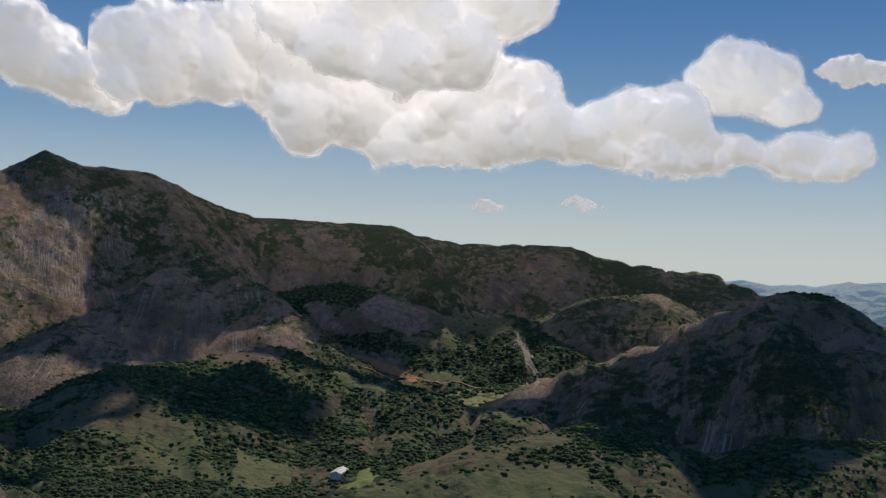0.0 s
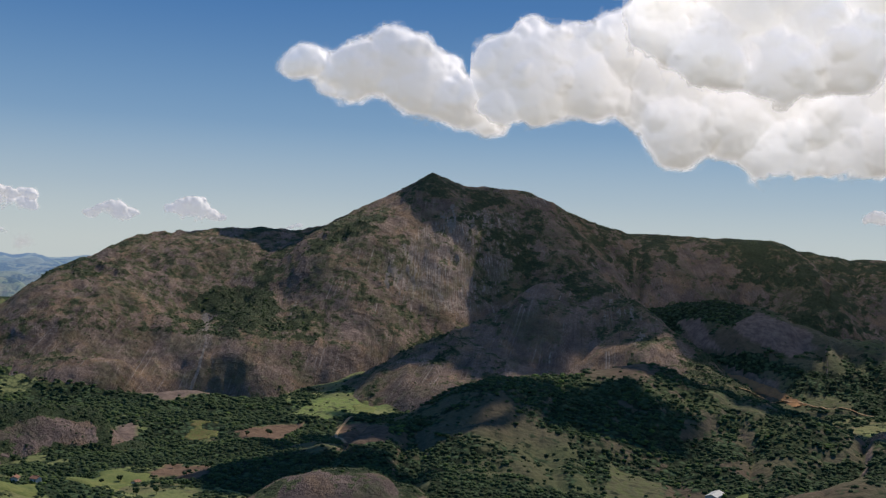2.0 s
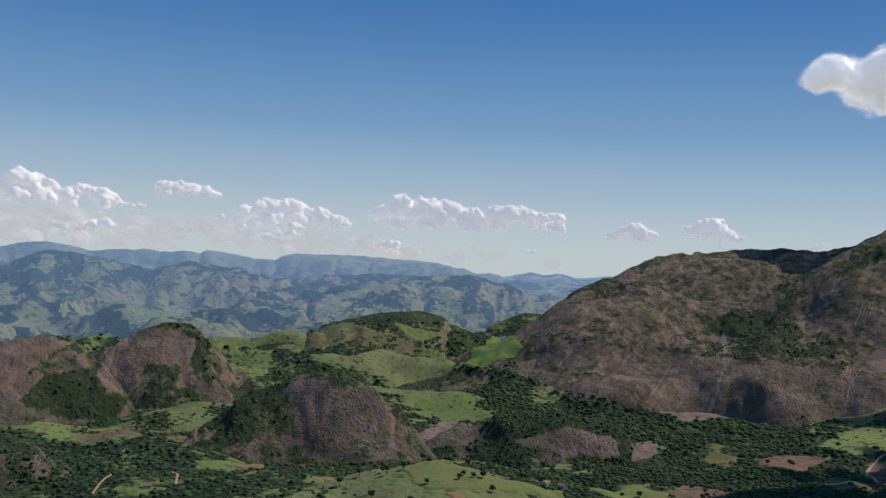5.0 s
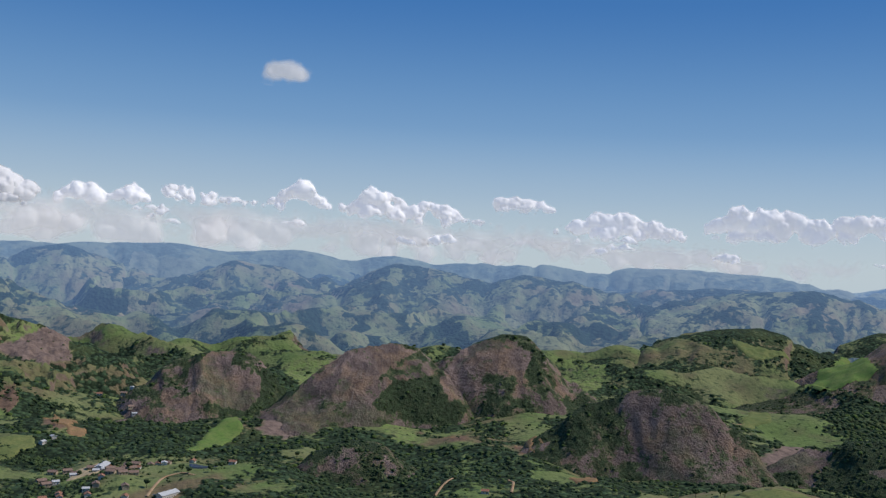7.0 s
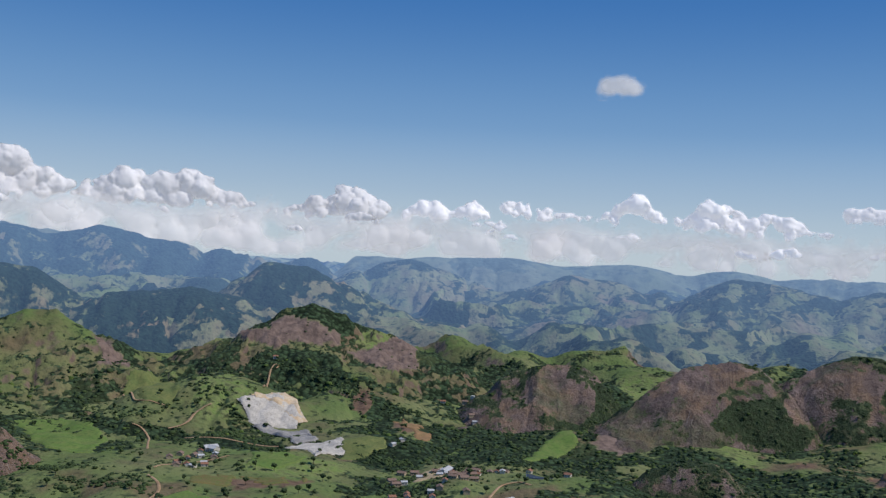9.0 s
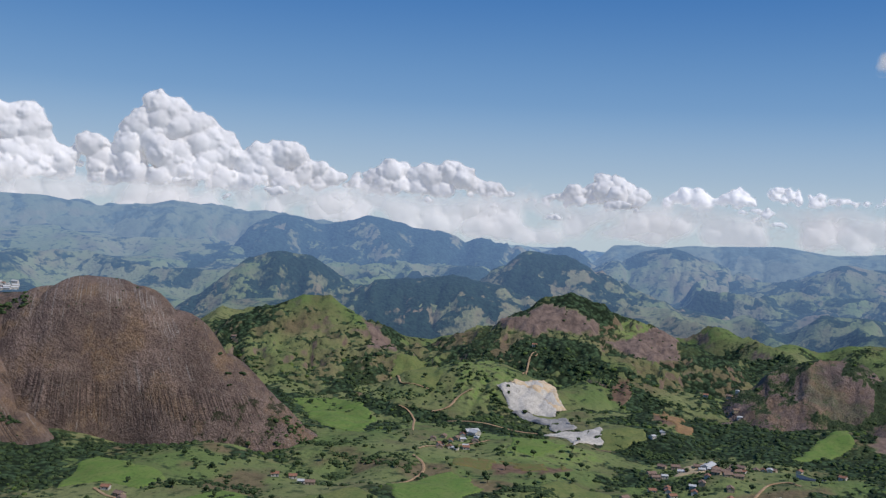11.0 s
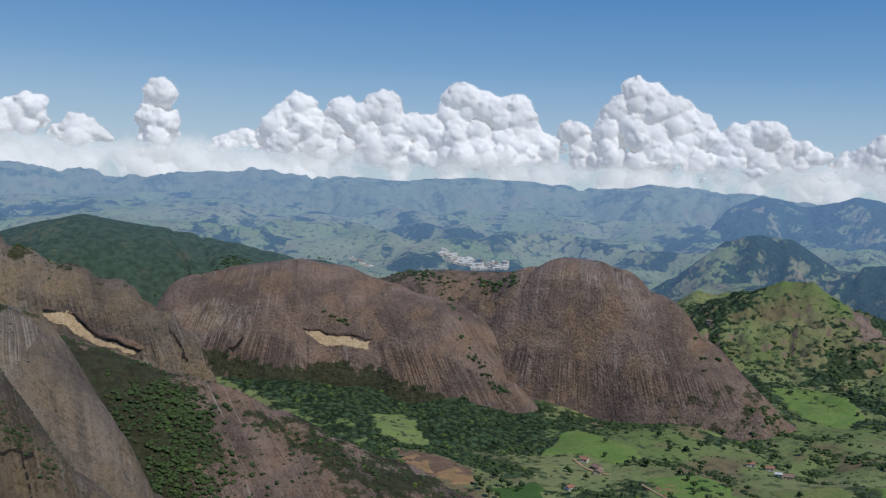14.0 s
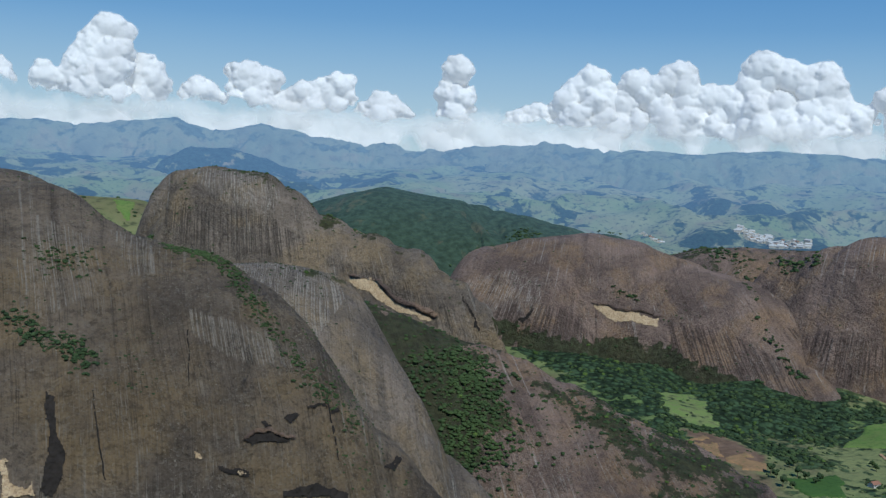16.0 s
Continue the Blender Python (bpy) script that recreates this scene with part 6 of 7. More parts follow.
field(CLAY, [(67.99, 1647), (66.72, 1686), (66.64, 1629), (67.65, 1613)], "orange earth patch", seed=39)
field(BRIGHT, [(162.84, 1475), (161.38, 1475), (161.6, 1408)], "bright green hilltop meadow", seed=42)
field(POND, [(81.97, 1375), (80.73, 1365), (80.11, 1350), (81.02, 1330), (82.01, 1339)], "small blue pond beside the village", seed=46)
road(DIRT, [(101.88, 1617), (101.11, 1629), (100.66, 1644), (100.58, 1665), (100.07, 1672), (99.61, 1681)], 7, "winding orange dirt road")
road(DIRT, [(102.89, 1460), (102.86, 1543), (102.79, 1593), (103.21, 1623), (103.74, 1629)], 5, "dirt track")
road(DIRT, [(100.92, 1565), (99.19, 1546), (97.29, 1531), (95.53, 1512)], 6, "pale straight farm road")
road(DIRT, [(96.82, 1759), (96.45, 1926), (95.96, 1936), (96.04, 1925), (96.18, 1916)], 5, "winding dirt track")
road(DIRT, [(102.52, 1313), (101.6, 1350), (100.53, 1380), (98.5, 1407)], 5, "dirt track")
road(DIRT, [(104.28, 1871), (103.65, 1714), (102.1, 1691)], 5, "dirt track")
road(DIRT, [(104.04, 1149), (102.94, 1177), (102.1, 1217), (102.25, 1257), (102.78, 1281)], 6, "curved sandy road")
road(DIRT, [(120.14, 1141), (119.55, 1112), (118.05, 1094)], 6, "sandy farm track")
road(DIRT, [(116.27, 1060), (115.62, 1037), (114.63, 1008), (112.01, 972)], 5, "sandy farm track")
road(DIRT, [(25.65, 1704), (26.32, 1650), (26.68, 1583), (26.48, 1405), (25.9, 1335)], 7, "winding orange dirt road")
road(DIRT, [(84.0, 1227), (83.15, 1308), (82.26, 1322), (81.49, 1291)], 6, "sandy village road")
road(DIRT, [(68.14, 1233), (67.83, 1264), (67.21, 1303)], 5, "orange dirt road")
road(DIRT, [(63.84, 1250), (63.71, 1301), (64.04, 1337)], 5, "orange dirt road")
road(DIRT, [(51.99, 2008), (51.11, 2034), (50.54, 2122)], 5, "dirt track")
road(DIRT, [(4.37, 2054), (2.43, 2070), (-0.13, 1970), (-2.69, 1937)], 7, "pale dirt road along the slope")
field(CLAY2, [(35.26, 1653), (34.35, 1697), (32.77, 1675), (32.91, 1608), (34.31, 1609)], "bare orange earth", seed=48)
field(OLIVE, [(40.92, 1100), (39.15, 1366), (36.71, 1347), (36.38, 1258), (39.1, 1080)], "light green field", seed=49)

# ---- trees and bushes ----
x, y, z, wood, kind, r = scatter(125000, -25, 172, 380, 2750)
keep = (wood + rng.normal(0, 0.06, len(x)) > np.where(kind == 1, 0.52, 0.5)) & ~((r > 1950) & (x < -900) & (y < 200))
size = (1.5 + 4.2 * rng.uniform(0, 1, len(x)) ** 1.8) * np.clip(r / 1500, 0.7, 1.35) * np.where(kind == 1, 0.7, 1.0)
pale = rng.uniform(0, 1, len(x)) + 0.25 * fbm(x, y, 120, 3, 91) > 0.94
for label, lo, hi, shapes in (("near woodland of round green crowns", 0, 600, HIGH), ("far woodland of green crowns", 600, 9000, LOW)):
    m = keep & (r >= lo) & (r < hi)
    for mm, mat, word in ((m & ~pale, LEAVES, "dark "), (m & pale, PALE_LEAVES, "pale ")):
        plant("woodland", word + label, x[mm], y[mm], z[mm], size[mm], shapes, mat)
x, y, z, wood, kind, r = scatter(70000, -25, 50, 850, 2750)
keep = wood + rng.normal(0, 0.06, len(x)) > np.where(kind == 1, 0.55, 0.5)
plant("woodland", "dark far woodland of green crowns on the hills", x[keep], y[keep], z[keep],
      ((1.3 + 4.0 * rng.uniform(0, 1, len(x)) ** 1.8) * np.clip(r / 1500, 0.7, 1.3) * np.where(kind == 1, 0.65, 1.0))[keep], LOW, LEAVES)
# bushes and single crowns in the pastures
x, y, z, wood, kind, r = scatter(30000, -25, 172, 420, 2300)
keep = (wood < 0.5) & (kind == 0) & (rng.uniform(0, 1, len(x)) < 0.12 + 0.75 * (fbm(x, y, 70, 4, 97) > 0.22))
plant("bushes", "scattered dark green bushes in the pasture", x[keep], y[keep], z[keep],
      (rng.uniform(1.0, 3.4, len(x)) * np.clip(r / 1500, 0.7, 1.2))[keep], LOW, LEAVES)
# low scrub on the rock
x, y, z, wood, kind, r = scatter(36000, 100, 172, 300, 1700)
keep = (kind == 1) & (wood + 0.35 * fbm(x, y, 40, 4, 95) + rng.normal(0, 0.12, len(x)) > 0.22) & (wood < 0.55)
plant("scrub", "low dark scrub tufts on the granite", x[keep], y[keep], z[keep] - 0.2, (rng.uniform(0.5, 1.7, len(x)) * np.clip(r / 900, 0.5, 1.3))[keep], LOW, LEAVES)
x, y, z, wood, kind, r = scatter(60000, -25, 85, 1200, 3300)
keep = (kind == 1) & (wood + 0.7 * fbm(x, y, 90, 5, 96) + rng.normal(0, 0.1, len(x)) > 0.56) & (wood < 0.55)
plant("scrub", "dark scrub on the mountain flanks", x[keep], y[keep], z[keep] - 0.5, (rng.uniform(1.4, 3.3, len(x)) * np.clip(r / 2500, 0.7, 1.2))[keep], LOW, LEAVES)

TUFT = leaf_material("grey_tufts", (0.1, 0.085, 0.06), (0.27, 0.235, 0.18))
x, y, z, wood, kind, r = scatter(30000, 138, 172, 300, 780)
keep = (kind == 1) & (wood < 0.3) & (fbm(x, y, 26, 4, 131) + rng.normal(0, 0.25, len(x)) > 0.1)
plant("tufts", "pale grey tufts of plants on the bare granite", x[keep], y[keep], z[keep] - 0.1, (rng.uniform(0.16, 0.42, len(x)) * np.clip(r / 450, 0.8, 1.5))[keep], LOW, TUFT)

settle("SHED", 86.38, 1382, 74)
settle("WHITE", 88.93, 1538, -70)
settle("BIG", 99.53, 1463, 26)
settle("BIG", 99.45, 1456, -46)
settle("WHITE", 89.45, 1515, 50)
settle("SMALL", 110.52, 1184, 2)
settle("SMALL", 98.9, 1043, 74)
settle("SMALL", 120.33, 1017, 50)
settle("RED", 90.82, 1192, 50)
settle("RED", 113.1, 2029, -22)
settle("RED", 118.75, 1097, 74)
settle("SHED", 82.96, 1225, 50)
settle("SMALL", 65.33, 1239, 2)
settle("SHED", 5.4, 1193, 74)
settle("SMALL", 43.31, 1092, 74)
settle("SMALL", 42.31, 1088, -46)
settle("SMALL", 37.23, 1286, 50)
settle("SMALL", 79.5, 1357, -22)
settle("SMALL", 81.67, 1388, 74)
settle("SMALL", 96.24, 1949, 2)
settle("RED", 118.84, 1113, -46)
settle("SMALL", 119.56, 1135, -22)
village(22, 87.3, 1305, 2.2, 90, 5)
village(8, 85.72, 1344, 1.2, 50, 6)
village(9, 100.23, 1409, 1.2, 60, 7)
village(7, 84.17, 1389, 1.2, 40, 8)
village(6, 100.83, 1375, 1.0, 50, 9)
village(3, 108.89, 1165, 1.0, 30, 10)
village(60, 127.3, 3250, 0.9, 45, 11)
village(60, 125.5, 3190, 1.0, 30, 12)
village(16, 132.7, 3240, 0.7, 40, 13)
village(6, 85.86, 1847, 1.0, 60, 14)
grove([(106.41, 1221), (107.46, 1233), (107.04, 1275), (106.13, 1249)], 60, 5, 12)
grove([(98.58, 1593), (97.31, 1576), (95.71, 1551), (94.1, 1524)], 70, 5, 9)
grove([(96.05, 1610), (93.47, 1529), (92.17, 1504)], 60, 5, 10)
grove([(101.4, 1611), (99.83, 1588), (98.59, 1615)], 60, 5, 12)
grove([(98.66, 1680), (98.16, 1655), (97.66, 1639)], 50, 5, 8)
grove([(110.06, 1395), (107.69, 1369), (105.28, 1331)], 60, 4.5, 14)
grove([(97.73, 1136), (96.36, 1161), (94.99, 1162), (96.17, 1114)], 90, 5, 12)
grove([(105.39, 1264), (103.8, 1287), (102.82, 1236)], 60, 5, 12)
grove([(110.96, 1382), (109.61, 1304), (108.57, 1165), (106.3, 1150)], 120, 4.5, 18)
grove([(117.28, 1139), (114.71, 1146), (112.06, 1039), (109.44, 1006)], 120, 5, 16)
grove([(113.03, 1443), (110.39, 1727), (107.79, 1658), (104.92, 1664)], 120, 5, 26)
grove([(107.24, 1952), (104.66, 1891), (102.08, 1684), (100.2, 1682)], 90, 4.5, 22)
grove([(88.26, 1336), (87.02, 1393), (85.13, 1413), (83.24, 1419)], 100, 4.5, 14)
grove([(91.53, 1510), (89.91, 1468), (88.3, 1420), (87.58, 1246)], 90, 4.5, 12)
grove([(159.5, 441), (156.66, 434), (155.54, 416), (153.92, 402), (151.28, 389), (148.62, 389)], 600, 1.05, 6)
grove([(159.87, 447), (158.35, 442), (157.12, 430)], 150, 1.1, 5)
grove([(167.85, 394), (166.18, 390), (164.48, 386), (163.89, 382)], 220, 1.35, 5)
grove([(161.68, 1473), (160.78, 1117), (160.33, 1093)], 40, 4, 6)
grove([(127.59, 1486), (126.55, 1407), (125.3, 1389), (124.23, 1370)], 70, 4, 8)
grove([(134.73, 1434), (133.97, 1434), (133.28, 1430)], 26, 3.2, 5)
grove([(143.83, 2004), (142.26, 1494), (140.68, 2131), (139.11, 2193)], 170, 5, 22)
grove([(130.21, 1715), (128.24, 1665), (125.87, 1528), (123.77, 1496)], 170, 5, 20)
grove([(137.02, 2275), (135.65, 3391), (134.39, 3362)], 60, 4, 8)
grove([(166.49, 420), (165.09, 420), (163.67, 419)], 120, 1.0, 7)
grove([(126.14, 1313), (122.92, 1269), (119.87, 1363), (116.79, 1301), (113.84, 1283)], 150, 4.5, 30)
grove([(132.39, 1091), (129.55, 1140), (126.59, 1117), (123.55, 1104)], 120, 4.5, 24)
grove([(74.95, 1535), (72.36, 1342), (69.78, 1325), (66.62, 1413)], 160, 5, 30)
grove([(82.93, 1472), (79.88, 1396), (77.37, 1326)], 100, 4.5, 24)
grove([(105.88, 2012), (103.13, 2035), (99.97, 1726), (98.7, 1712)], 110, 4.5, 30)
grove([(92.35, 1873), (89.74, 1803), (87.82, 1804)], 110, 4.5, 30)
grove([(148.6, 800), (146.7, 840), (143.5, 890), (142.1, 880), (141.4, 850)], 1000, 3.3, 26, "thick dark green wood in the hollow of the rock")
grove([(147.3, 790), (145.3, 800), (143.3, 820), (140.5, 840)], 1000, 3.2, 26, "thick dark green wood in the hollow of the rock")
grove([(143.0, 790), (139.0, 850), (135.5, 880), (132.0, 880)], 260, 2.6, 34, "dark scrub on the brown slab")
grove([(113.08, 1962), (111.08, 1837), (108.46, 1759), (106.48, 1593)], 200, 4.5, 20, "hedge of dark green trees between the pastures")
grove([(107.35, 1307), (104.44, 1253), (101.85, 1189)], 110, 4.0, 9, "hedge of dark green trees between the pastures")
grove([(105.26, 1701), (102.02, 1609), (99.45, 1439), (97.53, 1316)], 110, 4.0, 9, "hedge of dark green trees between the pastures")
grove([(114.72, 1172), (112.12, 1129), (109.46, 1025)], 110, 4.0, 9, "hedge of dark green trees between the pastures")
grove([(101.68, 1528), (98.57, 1590), (95.46, 1443)], 110, 4.0, 9, "hedge of dark green trees between the pastures")
grove([(97.44, 1151), (95.91, 1147), (94.99, 1136), (96.17, 1082)], 160, 4.5, 14, "hedge of dark green trees between the pastures")
grove([(117.38, 1392), (115.42, 1256), (112.78, 1164), (110.74, 1000)], 110, 4.0, 9, "hedge of dark green trees between the pastures")
grove([(109.67, 1381), (107.69, 1338), (105.46, 1379)], 110, 4.0, 9, "hedge of dark green trees between the pastures")
grove([(120.71, 1027), (118.48, 1010), (115.91, 990)], 110, 4.0, 9, "hedge of dark green trees between the pastures")
grove([(91.61, 1480), (89.86, 1461), (88.17, 1449)], 110, 4.0, 9, "hedge of dark green trees between the pastures")
grove([(106.57, 1831), (103.33, 1652), (100.27, 1746)], 110, 4.2, 12, "hedge of dark green trees between the pastures")
grove([(100.27, 1746), (97.26, 1959), (94.21, 1891), (91.78, 1834)], 200, 4.5, 26, "hedge of dark green trees between the pastures")
mark("scar dome", "rock_scar", "pale yellow fresh rock scar",
     [(135.85, -7.8), (135.24, -7.78), (134.01, -8.05), (132.71, -8.18), (131.99, -8.34), (132.04, -8.79), (133.33, -8.72), (134.14, -8.69), (134.79, -8.59), (135.55, -8.2)], SCAR)
mark("scar dome", "rock_lip", "dark jutting lip of rock",
     [(135.95, -7.74), (135.77, -7.55), (134.99, -7.58), (133.7, -7.72), (131.87, -8.15), (131.93, -8.37), (132.87, -8.19), (134.01, -8.05), (135.24, -7.81)], ROCK, bulge=6.0)
mark("scar dome", "water_stain", "dark wet crack in the rock",
     [(140.06, -9.04), (139.14, -8.23), (138.94, -8.35), (139.67, -9.25)], STAIN_AND_SHADE)
mark("cliff", "rock_scar", "pale fresh rock scar",
     [(149.84, -7.02), (148.5, -6.91), (147.89, -7.15), (147.57, -7.77), (146.64, -8.37), (144.77, -9.13), (145.08, -9.29), (146.94, -8.75), (147.8, -8.26), (148.47, -7.84), (149.44, -7.54)], SCAR)
mark("cliff", "rock_lip", "long dark overhanging lip of rock",
     [(149.99, -6.93), (149.4, -6.74), (147.9, -6.91), (147.12, -7.7), (145.41, -8.42), (144.16, -8.9), (144.62, -9.16), (146.64, -8.37), (147.57, -7.77), (147.95, -7.15), (148.5, -6.94)], ROCK, bulge=7.0)
mark("cliff", "water_stain", "black wet streak on the cliff",
     [(143.53, -7.23), (143.11, -7.7), (142.27, -9.09), (141.87, -9.71), (142.16, -9.71), (142.66, -8.88)], STAIN_AND_SHADE)
# flat black sheets: the shade of hollows, pits and clefts is painted on
mark("near dome", "hole_shade", "dark hollow under a ledge",
     [(155.34, -15.99), (154.87, -15.69), (153.77, -15.51), (152.48, -16.0), (153.11, -16.22), (154.07, -16.12), (154.86, -16.3)], STAIN_AND_SHADE)
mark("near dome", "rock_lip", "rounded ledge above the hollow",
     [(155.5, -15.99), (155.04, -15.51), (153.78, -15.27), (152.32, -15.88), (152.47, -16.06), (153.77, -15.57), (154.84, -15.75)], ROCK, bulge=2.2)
mark("near dome", "hole_shade", "small dark hollow",
     [(157.19, -17.29), (156.25, -17.42), (154.82, -17.75), (154.97, -18.02), (156.24, -17.78)], STAIN_AND_SHADE)
mark("near dome", "rock_scar", "small pale scar",
     [(155.67, -17.67), (154.98, -17.75), (155.03, -17.92), (155.6, -17.86)], SCAR)
mark("near dome", "rock_scar", "small pale scar",
     [(158.13, -16.6), (157.57, -16.71), (157.63, -17.07), (158.06, -17.08)], SCAR)
mark("near dome", "hole_shade", "dark cleft in the rock",
     [(165.94, -13.07), (165.46, -13.38), (165.3, -15.14), (164.77, -16.33), (164.93, -17.76), (165.56, -18.57), (166.07, -18.25), (165.91, -16.83), (165.64, -15.41), (165.99, -13.94)], STAIN_AND_SHADE)
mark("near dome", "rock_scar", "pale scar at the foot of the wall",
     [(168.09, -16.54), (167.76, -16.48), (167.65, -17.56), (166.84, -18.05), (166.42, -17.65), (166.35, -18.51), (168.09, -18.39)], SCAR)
mark("near dome", "hole_shade", "small dark hollow",
     [(147.37, -17.46), (146.61, -16.83), (146.21, -16.94), (146.57, -17.65)], STAIN_AND_SHADE)
mark("near dome", "hole_shade", "row of small dark pits",
     [(152.03, -14.06), (150.78, -13.95), (150.67, -14.26), (151.73, -14.33)], STAIN_AND_SHADE)
mark("near dome", "hole_shade", "dark hollow at the base",
     [(153.03, -18.78), (151.11, -18.34), (149.14, -18.77), (149.29, -19.13), (153.02, -19.14)], STAIN_AND_SHADE)
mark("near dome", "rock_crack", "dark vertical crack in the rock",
     [(163.53, -13.16), (163.45, -13.16), (163.16, -15.24), (162.74, -17.89), (162.83, -17.89), (163.24, -15.53)], STAIN_AND_SHADE, step=0.02, ragged=0.04, lift=0.3)
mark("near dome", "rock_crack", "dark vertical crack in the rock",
     [(158.58, -9.99), (158.48, -9.99), (158.36, -11.75), (158.36, -13.09), (158.42, -13.09), (158.45, -11.75)], STAIN_AND_SHADE, step=0.02, ragged=0.04, lift=0.3)
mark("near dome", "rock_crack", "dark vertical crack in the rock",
     [(150.72, -13.67), (150.63, -13.67), (150.18, -15.43), (149.86, -17.11), (149.95, -17.11), (150.31, -15.43)], STAIN_AND_SHADE, step=0.02, ragged=0.04, lift=0.3)
mark("near dome", "hole_shade", "row of small dark pits",
     [(154.48, -15.02), (154.11, -14.84), (153.71, -15.21), (154.09, -15.33)], STAIN_AND_SHADE, step=0.03, ragged=0.1)
mark("near dome", "hole_shade", "row of small dark pits",
     [(153.15, -14.78), (152.52, -14.46), (152.13, -14.71), (152.67, -15.08)], STAIN_AND_SHADE, step=0.03, ragged=0.1)
mark("near dome", "hole_shade", "small dark hollow",
     [(150.44, -14.26), (149.96, -14.18), (149.89, -14.49), (150.34, -14.56)], STAIN_AND_SHADE, step=0.03, ragged=0.06)
mark("mountain", "rock_scar", "small white fresh rock scar",
     [(21.21, -1.64), (20.88, -1.62), (20.77, -2.14), (21.06, -2.28)], PALE)
mark("mountain", "pale_streak", "pale streaks down the rock face",
     [(24.23, 0.9), (22.57, 1.44), (21.63, 0.54), (21.85, -1.33), (23.19, -1.87), (24.45, -1.15)], PALE, sparse=True, ragged=0.4)
mark("mountain", "pale_streak", "pale streaks under the summit",
     [(21.59, 3.18), (19.8, 3.4), (18.01, 2.54), (18.25, 1.31), (20.02, 1.54), (21.23, 1.8)], PALE, sparse=True, ragged=0.4)
mark("mountain", "pale_streak", "pale worn patch beside the spur",
     [(19.92, -0.92), (18.5, 0.38), (17.75, -0.2), (18.7, -2.08), (19.71, -2.44)], PALE, sparse=True, ragged=0.4)
mark("mountain", "pale_streak", "thin white water streak down the slope",
     [(33.9, -4.6), (33.78, -4.6), (34.05, -6.2), (34.5, -7.5), (35.05, -8.5), (35.2, -8.5), (34.68, -7.4), (34.25, -6.1)], PALE, step=0.04, ragged=0.05)
mark("mountain", "rock_scar", "pale scar below the wooded hollow",
     [(34.15, -3.3), (33.8, -3.2), (33.65, -3.7), (33.85, -4.4), (34.1, -4.1)], PALE, step=0.05, ragged=0.12)
mark("spur", "pale_streak", "bright worn rock at the spur end",
     [(11.91, -0.75), (10.31, -1.33), (9.3, -2.72), (9.8, -4.48), (10.55, -3.24), (11.55, -2.01)], PALE, sparse=True, ragged=0.4)
mark("farm hill", "rock_slide", "pale rock slide down the slope",
     [(-4.03, -3.55), (-4.34, -3.6), (-5.07, -4.81), (-5.79, -6.02), (-5.56, -6.41), (-4.84, -5.45)], SLIDE, lift=2.0)
mark("farm hill", "bare_earth", "orange bare earth slope",
     [(5.7, -5.21), (4.05, -5.39), (2.5, -5.91), (0.68, -6.63), (1.52, -6.84), (3.25, -6.33), (4.81, -5.78)], ORANGE, lift=2.5, ragged=0.08)


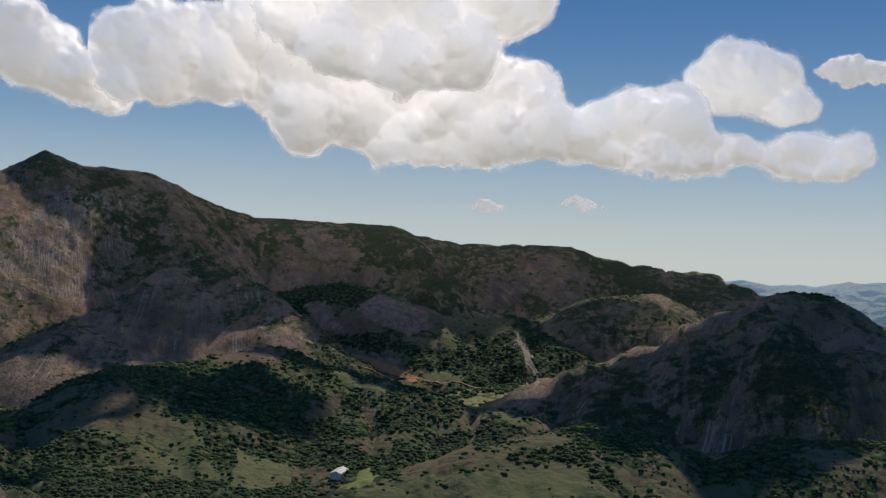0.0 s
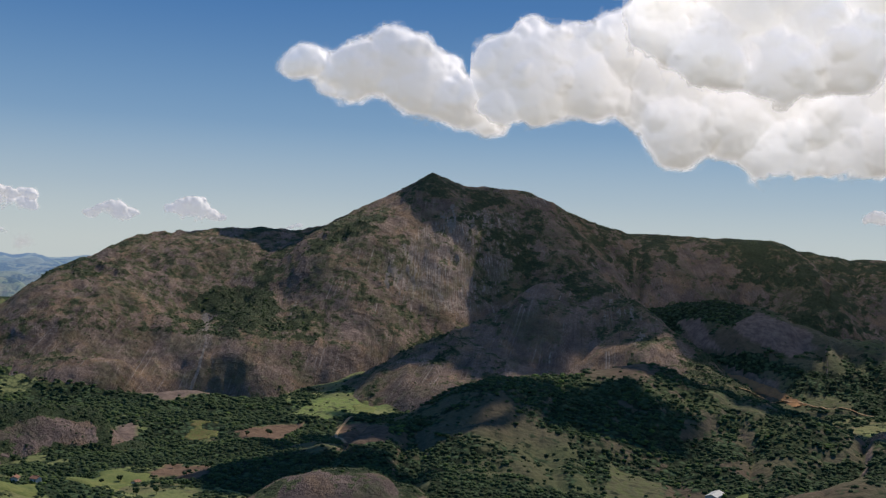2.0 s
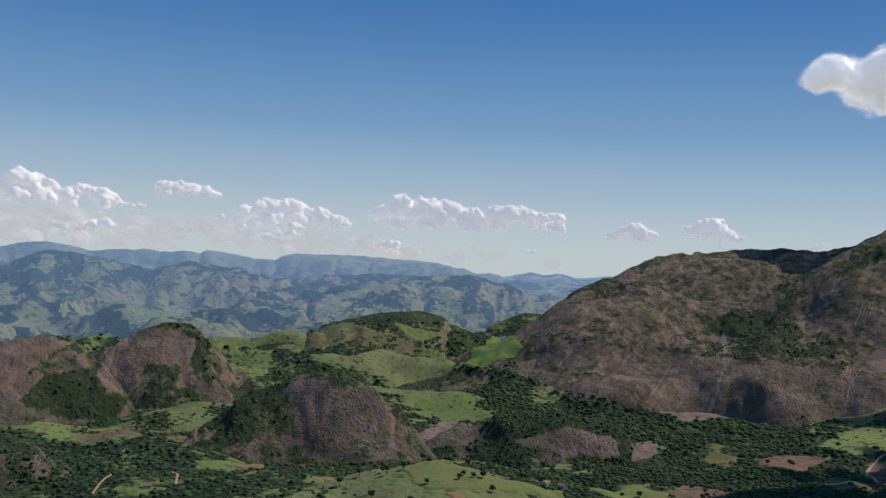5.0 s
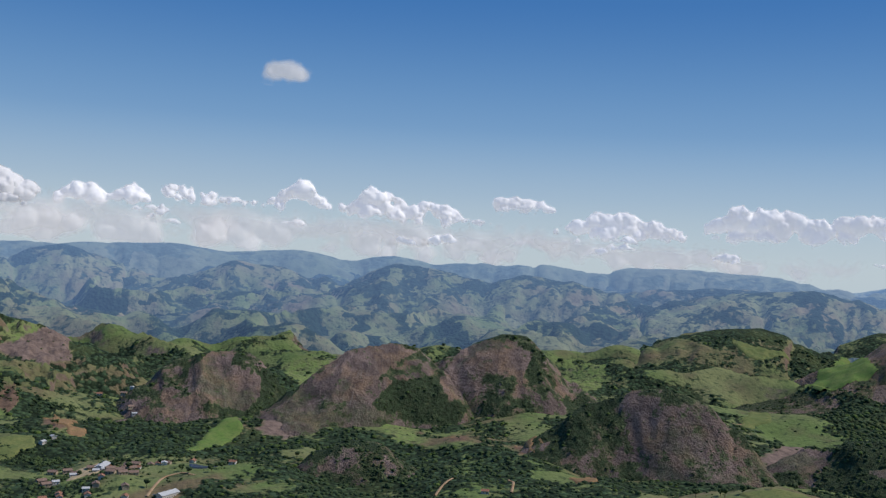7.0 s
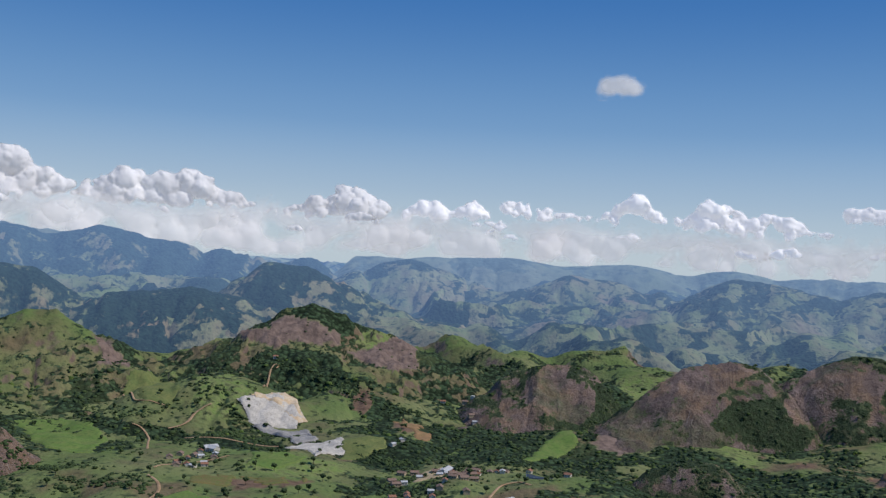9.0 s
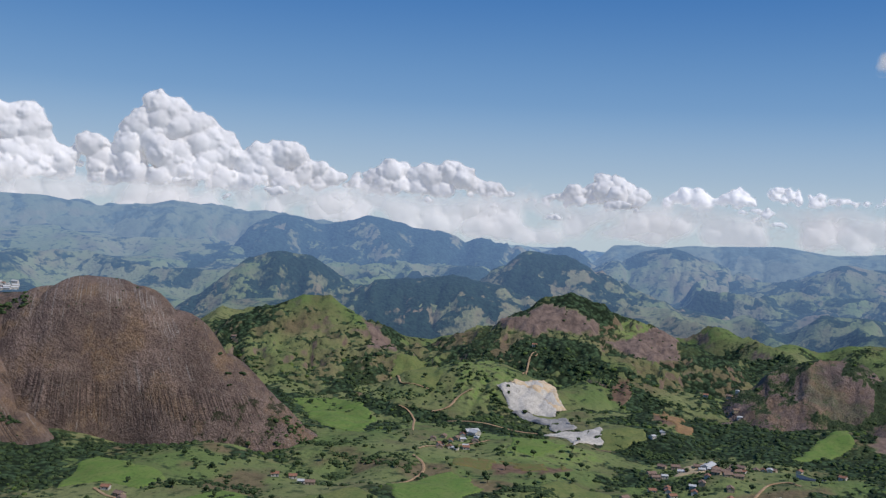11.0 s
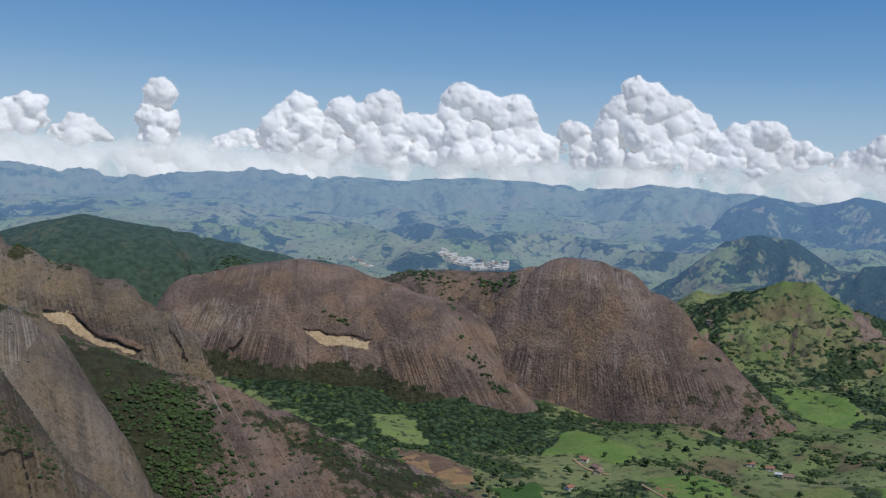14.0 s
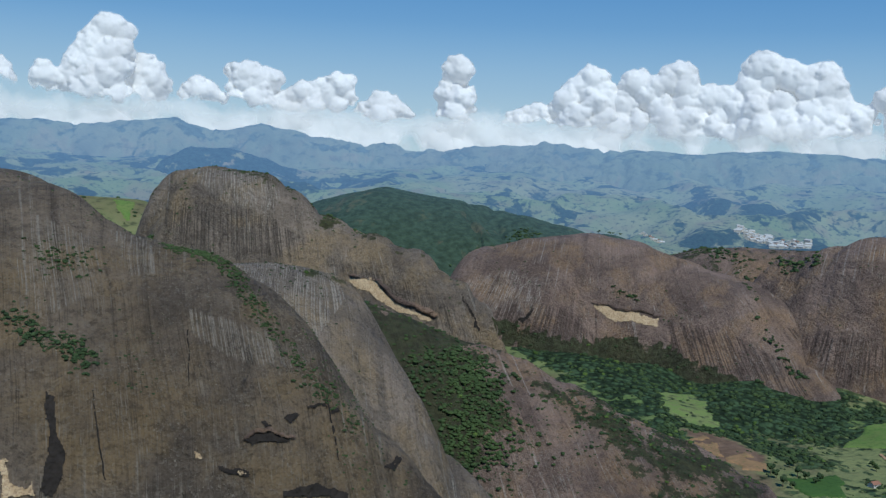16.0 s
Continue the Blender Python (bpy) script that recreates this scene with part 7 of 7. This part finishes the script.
# ---- single trees in the pastures ----
def tree_thing(seed, height):
    q = np.random.default_rng(seed)
    ob = new("tree")
    bm = bmesh.new()
    tips = [(0, 0, 0.62 * height, 0.05 * height)]
    rings = []
    for k, (zz, rad) in enumerate(((-0.6, 0.045), (0.15 * height, 0.032), (0.4 * height, 0.024), (0.62 * height, 0.012))):
        rad = rad * height
        rings.append([bm.verts.new((rad * math.cos(a), rad * math.sin(a), zz)) for a in (0, 1.05, 2.09, 3.14, 4.19, 5.24)])
    for lo, hi in zip(rings, rings[1:]):
        for k in range(6):
            bm.faces.new((lo[k], lo[(k + 1) % 6], hi[(k + 1) % 6], hi[k]))
    for k in range(4):
        a, start = q.uniform(0, 6.28), q.uniform(0.3, 0.5) * height
        end = Vector((math.cos(a) * 0.3 * height, math.sin(a) * 0.3 * height, start + 0.22 * height))
        base = Vector((0, 0, start))
        side = Vector((-math.sin(a), math.cos(a), 0)) * 0.014 * height
        up = Vector((0, 0, 0.014 * height))
        root = [bm.verts.new(base + v) for v in (side, up, -side, -up)]
        tip = bm.verts.new(end)
        for m in range(4):
            bm.faces.new((root[m], root[(m + 1) % 4], tip))
    part("trunk", bm, BARK, ob)
    vs, fs, n = [], [], 0
    for k in range(11):
        v, f = BALLS[2]
        a, d = q.uniform(0, 6.28), q.uniform(0, 0.34) * height
        w = v * (1 + 0.3 * noise3(v * 2.3 + q.uniform(-30, 30, 3), 3) + 0.2 * noise3(v * 5.1 + q.uniform(-30, 30, 3), 4))[:, None]
        vs.append(w * q.uniform(0.13, 0.2) * height + np.array([math.cos(a) * d, math.sin(a) * d, q.uniform(0.5, 0.85) * height]))
        fs.append(f + n)
        n += len(v)
    crown = new("crown", mesh_from("crown", np.concatenate(vs), np.concatenate(fs), LEAVES))
    crown.parent = ob
    return tagged(ob, "single round dark green tree in the pasture", "tree", "pasture trees")


TREES = [tree_thing(900 + k, h) for k, h in enumerate((8.0, 9.5, 11.0, 7.0))]
x, y, z, wood, kind, r = scatter(1500, 76, 126, 950, 1750, True)
x2, y2, z2, wood2, kind2, r2 = scatter(700, 30, 62, 900, 1700, True)
first = np.where((wood < 0.42) & (kind == 0))[0][:200]
second = np.where((wood2 < 0.42) & (kind2 == 0))[0][:110] + len(x)
x, y, z = (np.concatenate(p) for p in ((x, x2), (y, y2), (z, z2)))
free = np.concatenate([first, second])
for n, k in enumerate(free):
    m = pose(float(x[k]), float(y[k]), float(z[k]), 0, 0, 360 * random.random())
    if n < 4:
        TREES[n].matrix_basis = m
    else:
        copy_thing(TREES[n % 4], m)
# trees along the crest of the long ridge and the mountain
grove([(10.7, 3186), (3.1, 3206), (-0.5, 3245), (-7.2, 3285), (-12.2, 3324), (-17.3, 3364)], 420, 5.5, 10, "dark trees along the mountain crest")
grove([(37.7, 2876), (33.0, 2948), (29.3, 2985)], 120, 4.5, 10, "dark trees along the mountain crest")
grove([(20.5, 3003), (16.3, 3025), (12.3, 3071)], 90, 4.0, 10, "dark trees along the mountain crest")
grove([(-18.5, 1826), (-20.4, 1838), (-21.0, 1848)], 150, 5.0, 20, "wooded top of the rocky hill")
grove([(141.5, 1560), (136.0, 1585), (133.0, 1590)], 120, 5.0, 12, "trees along the crest of the dome")
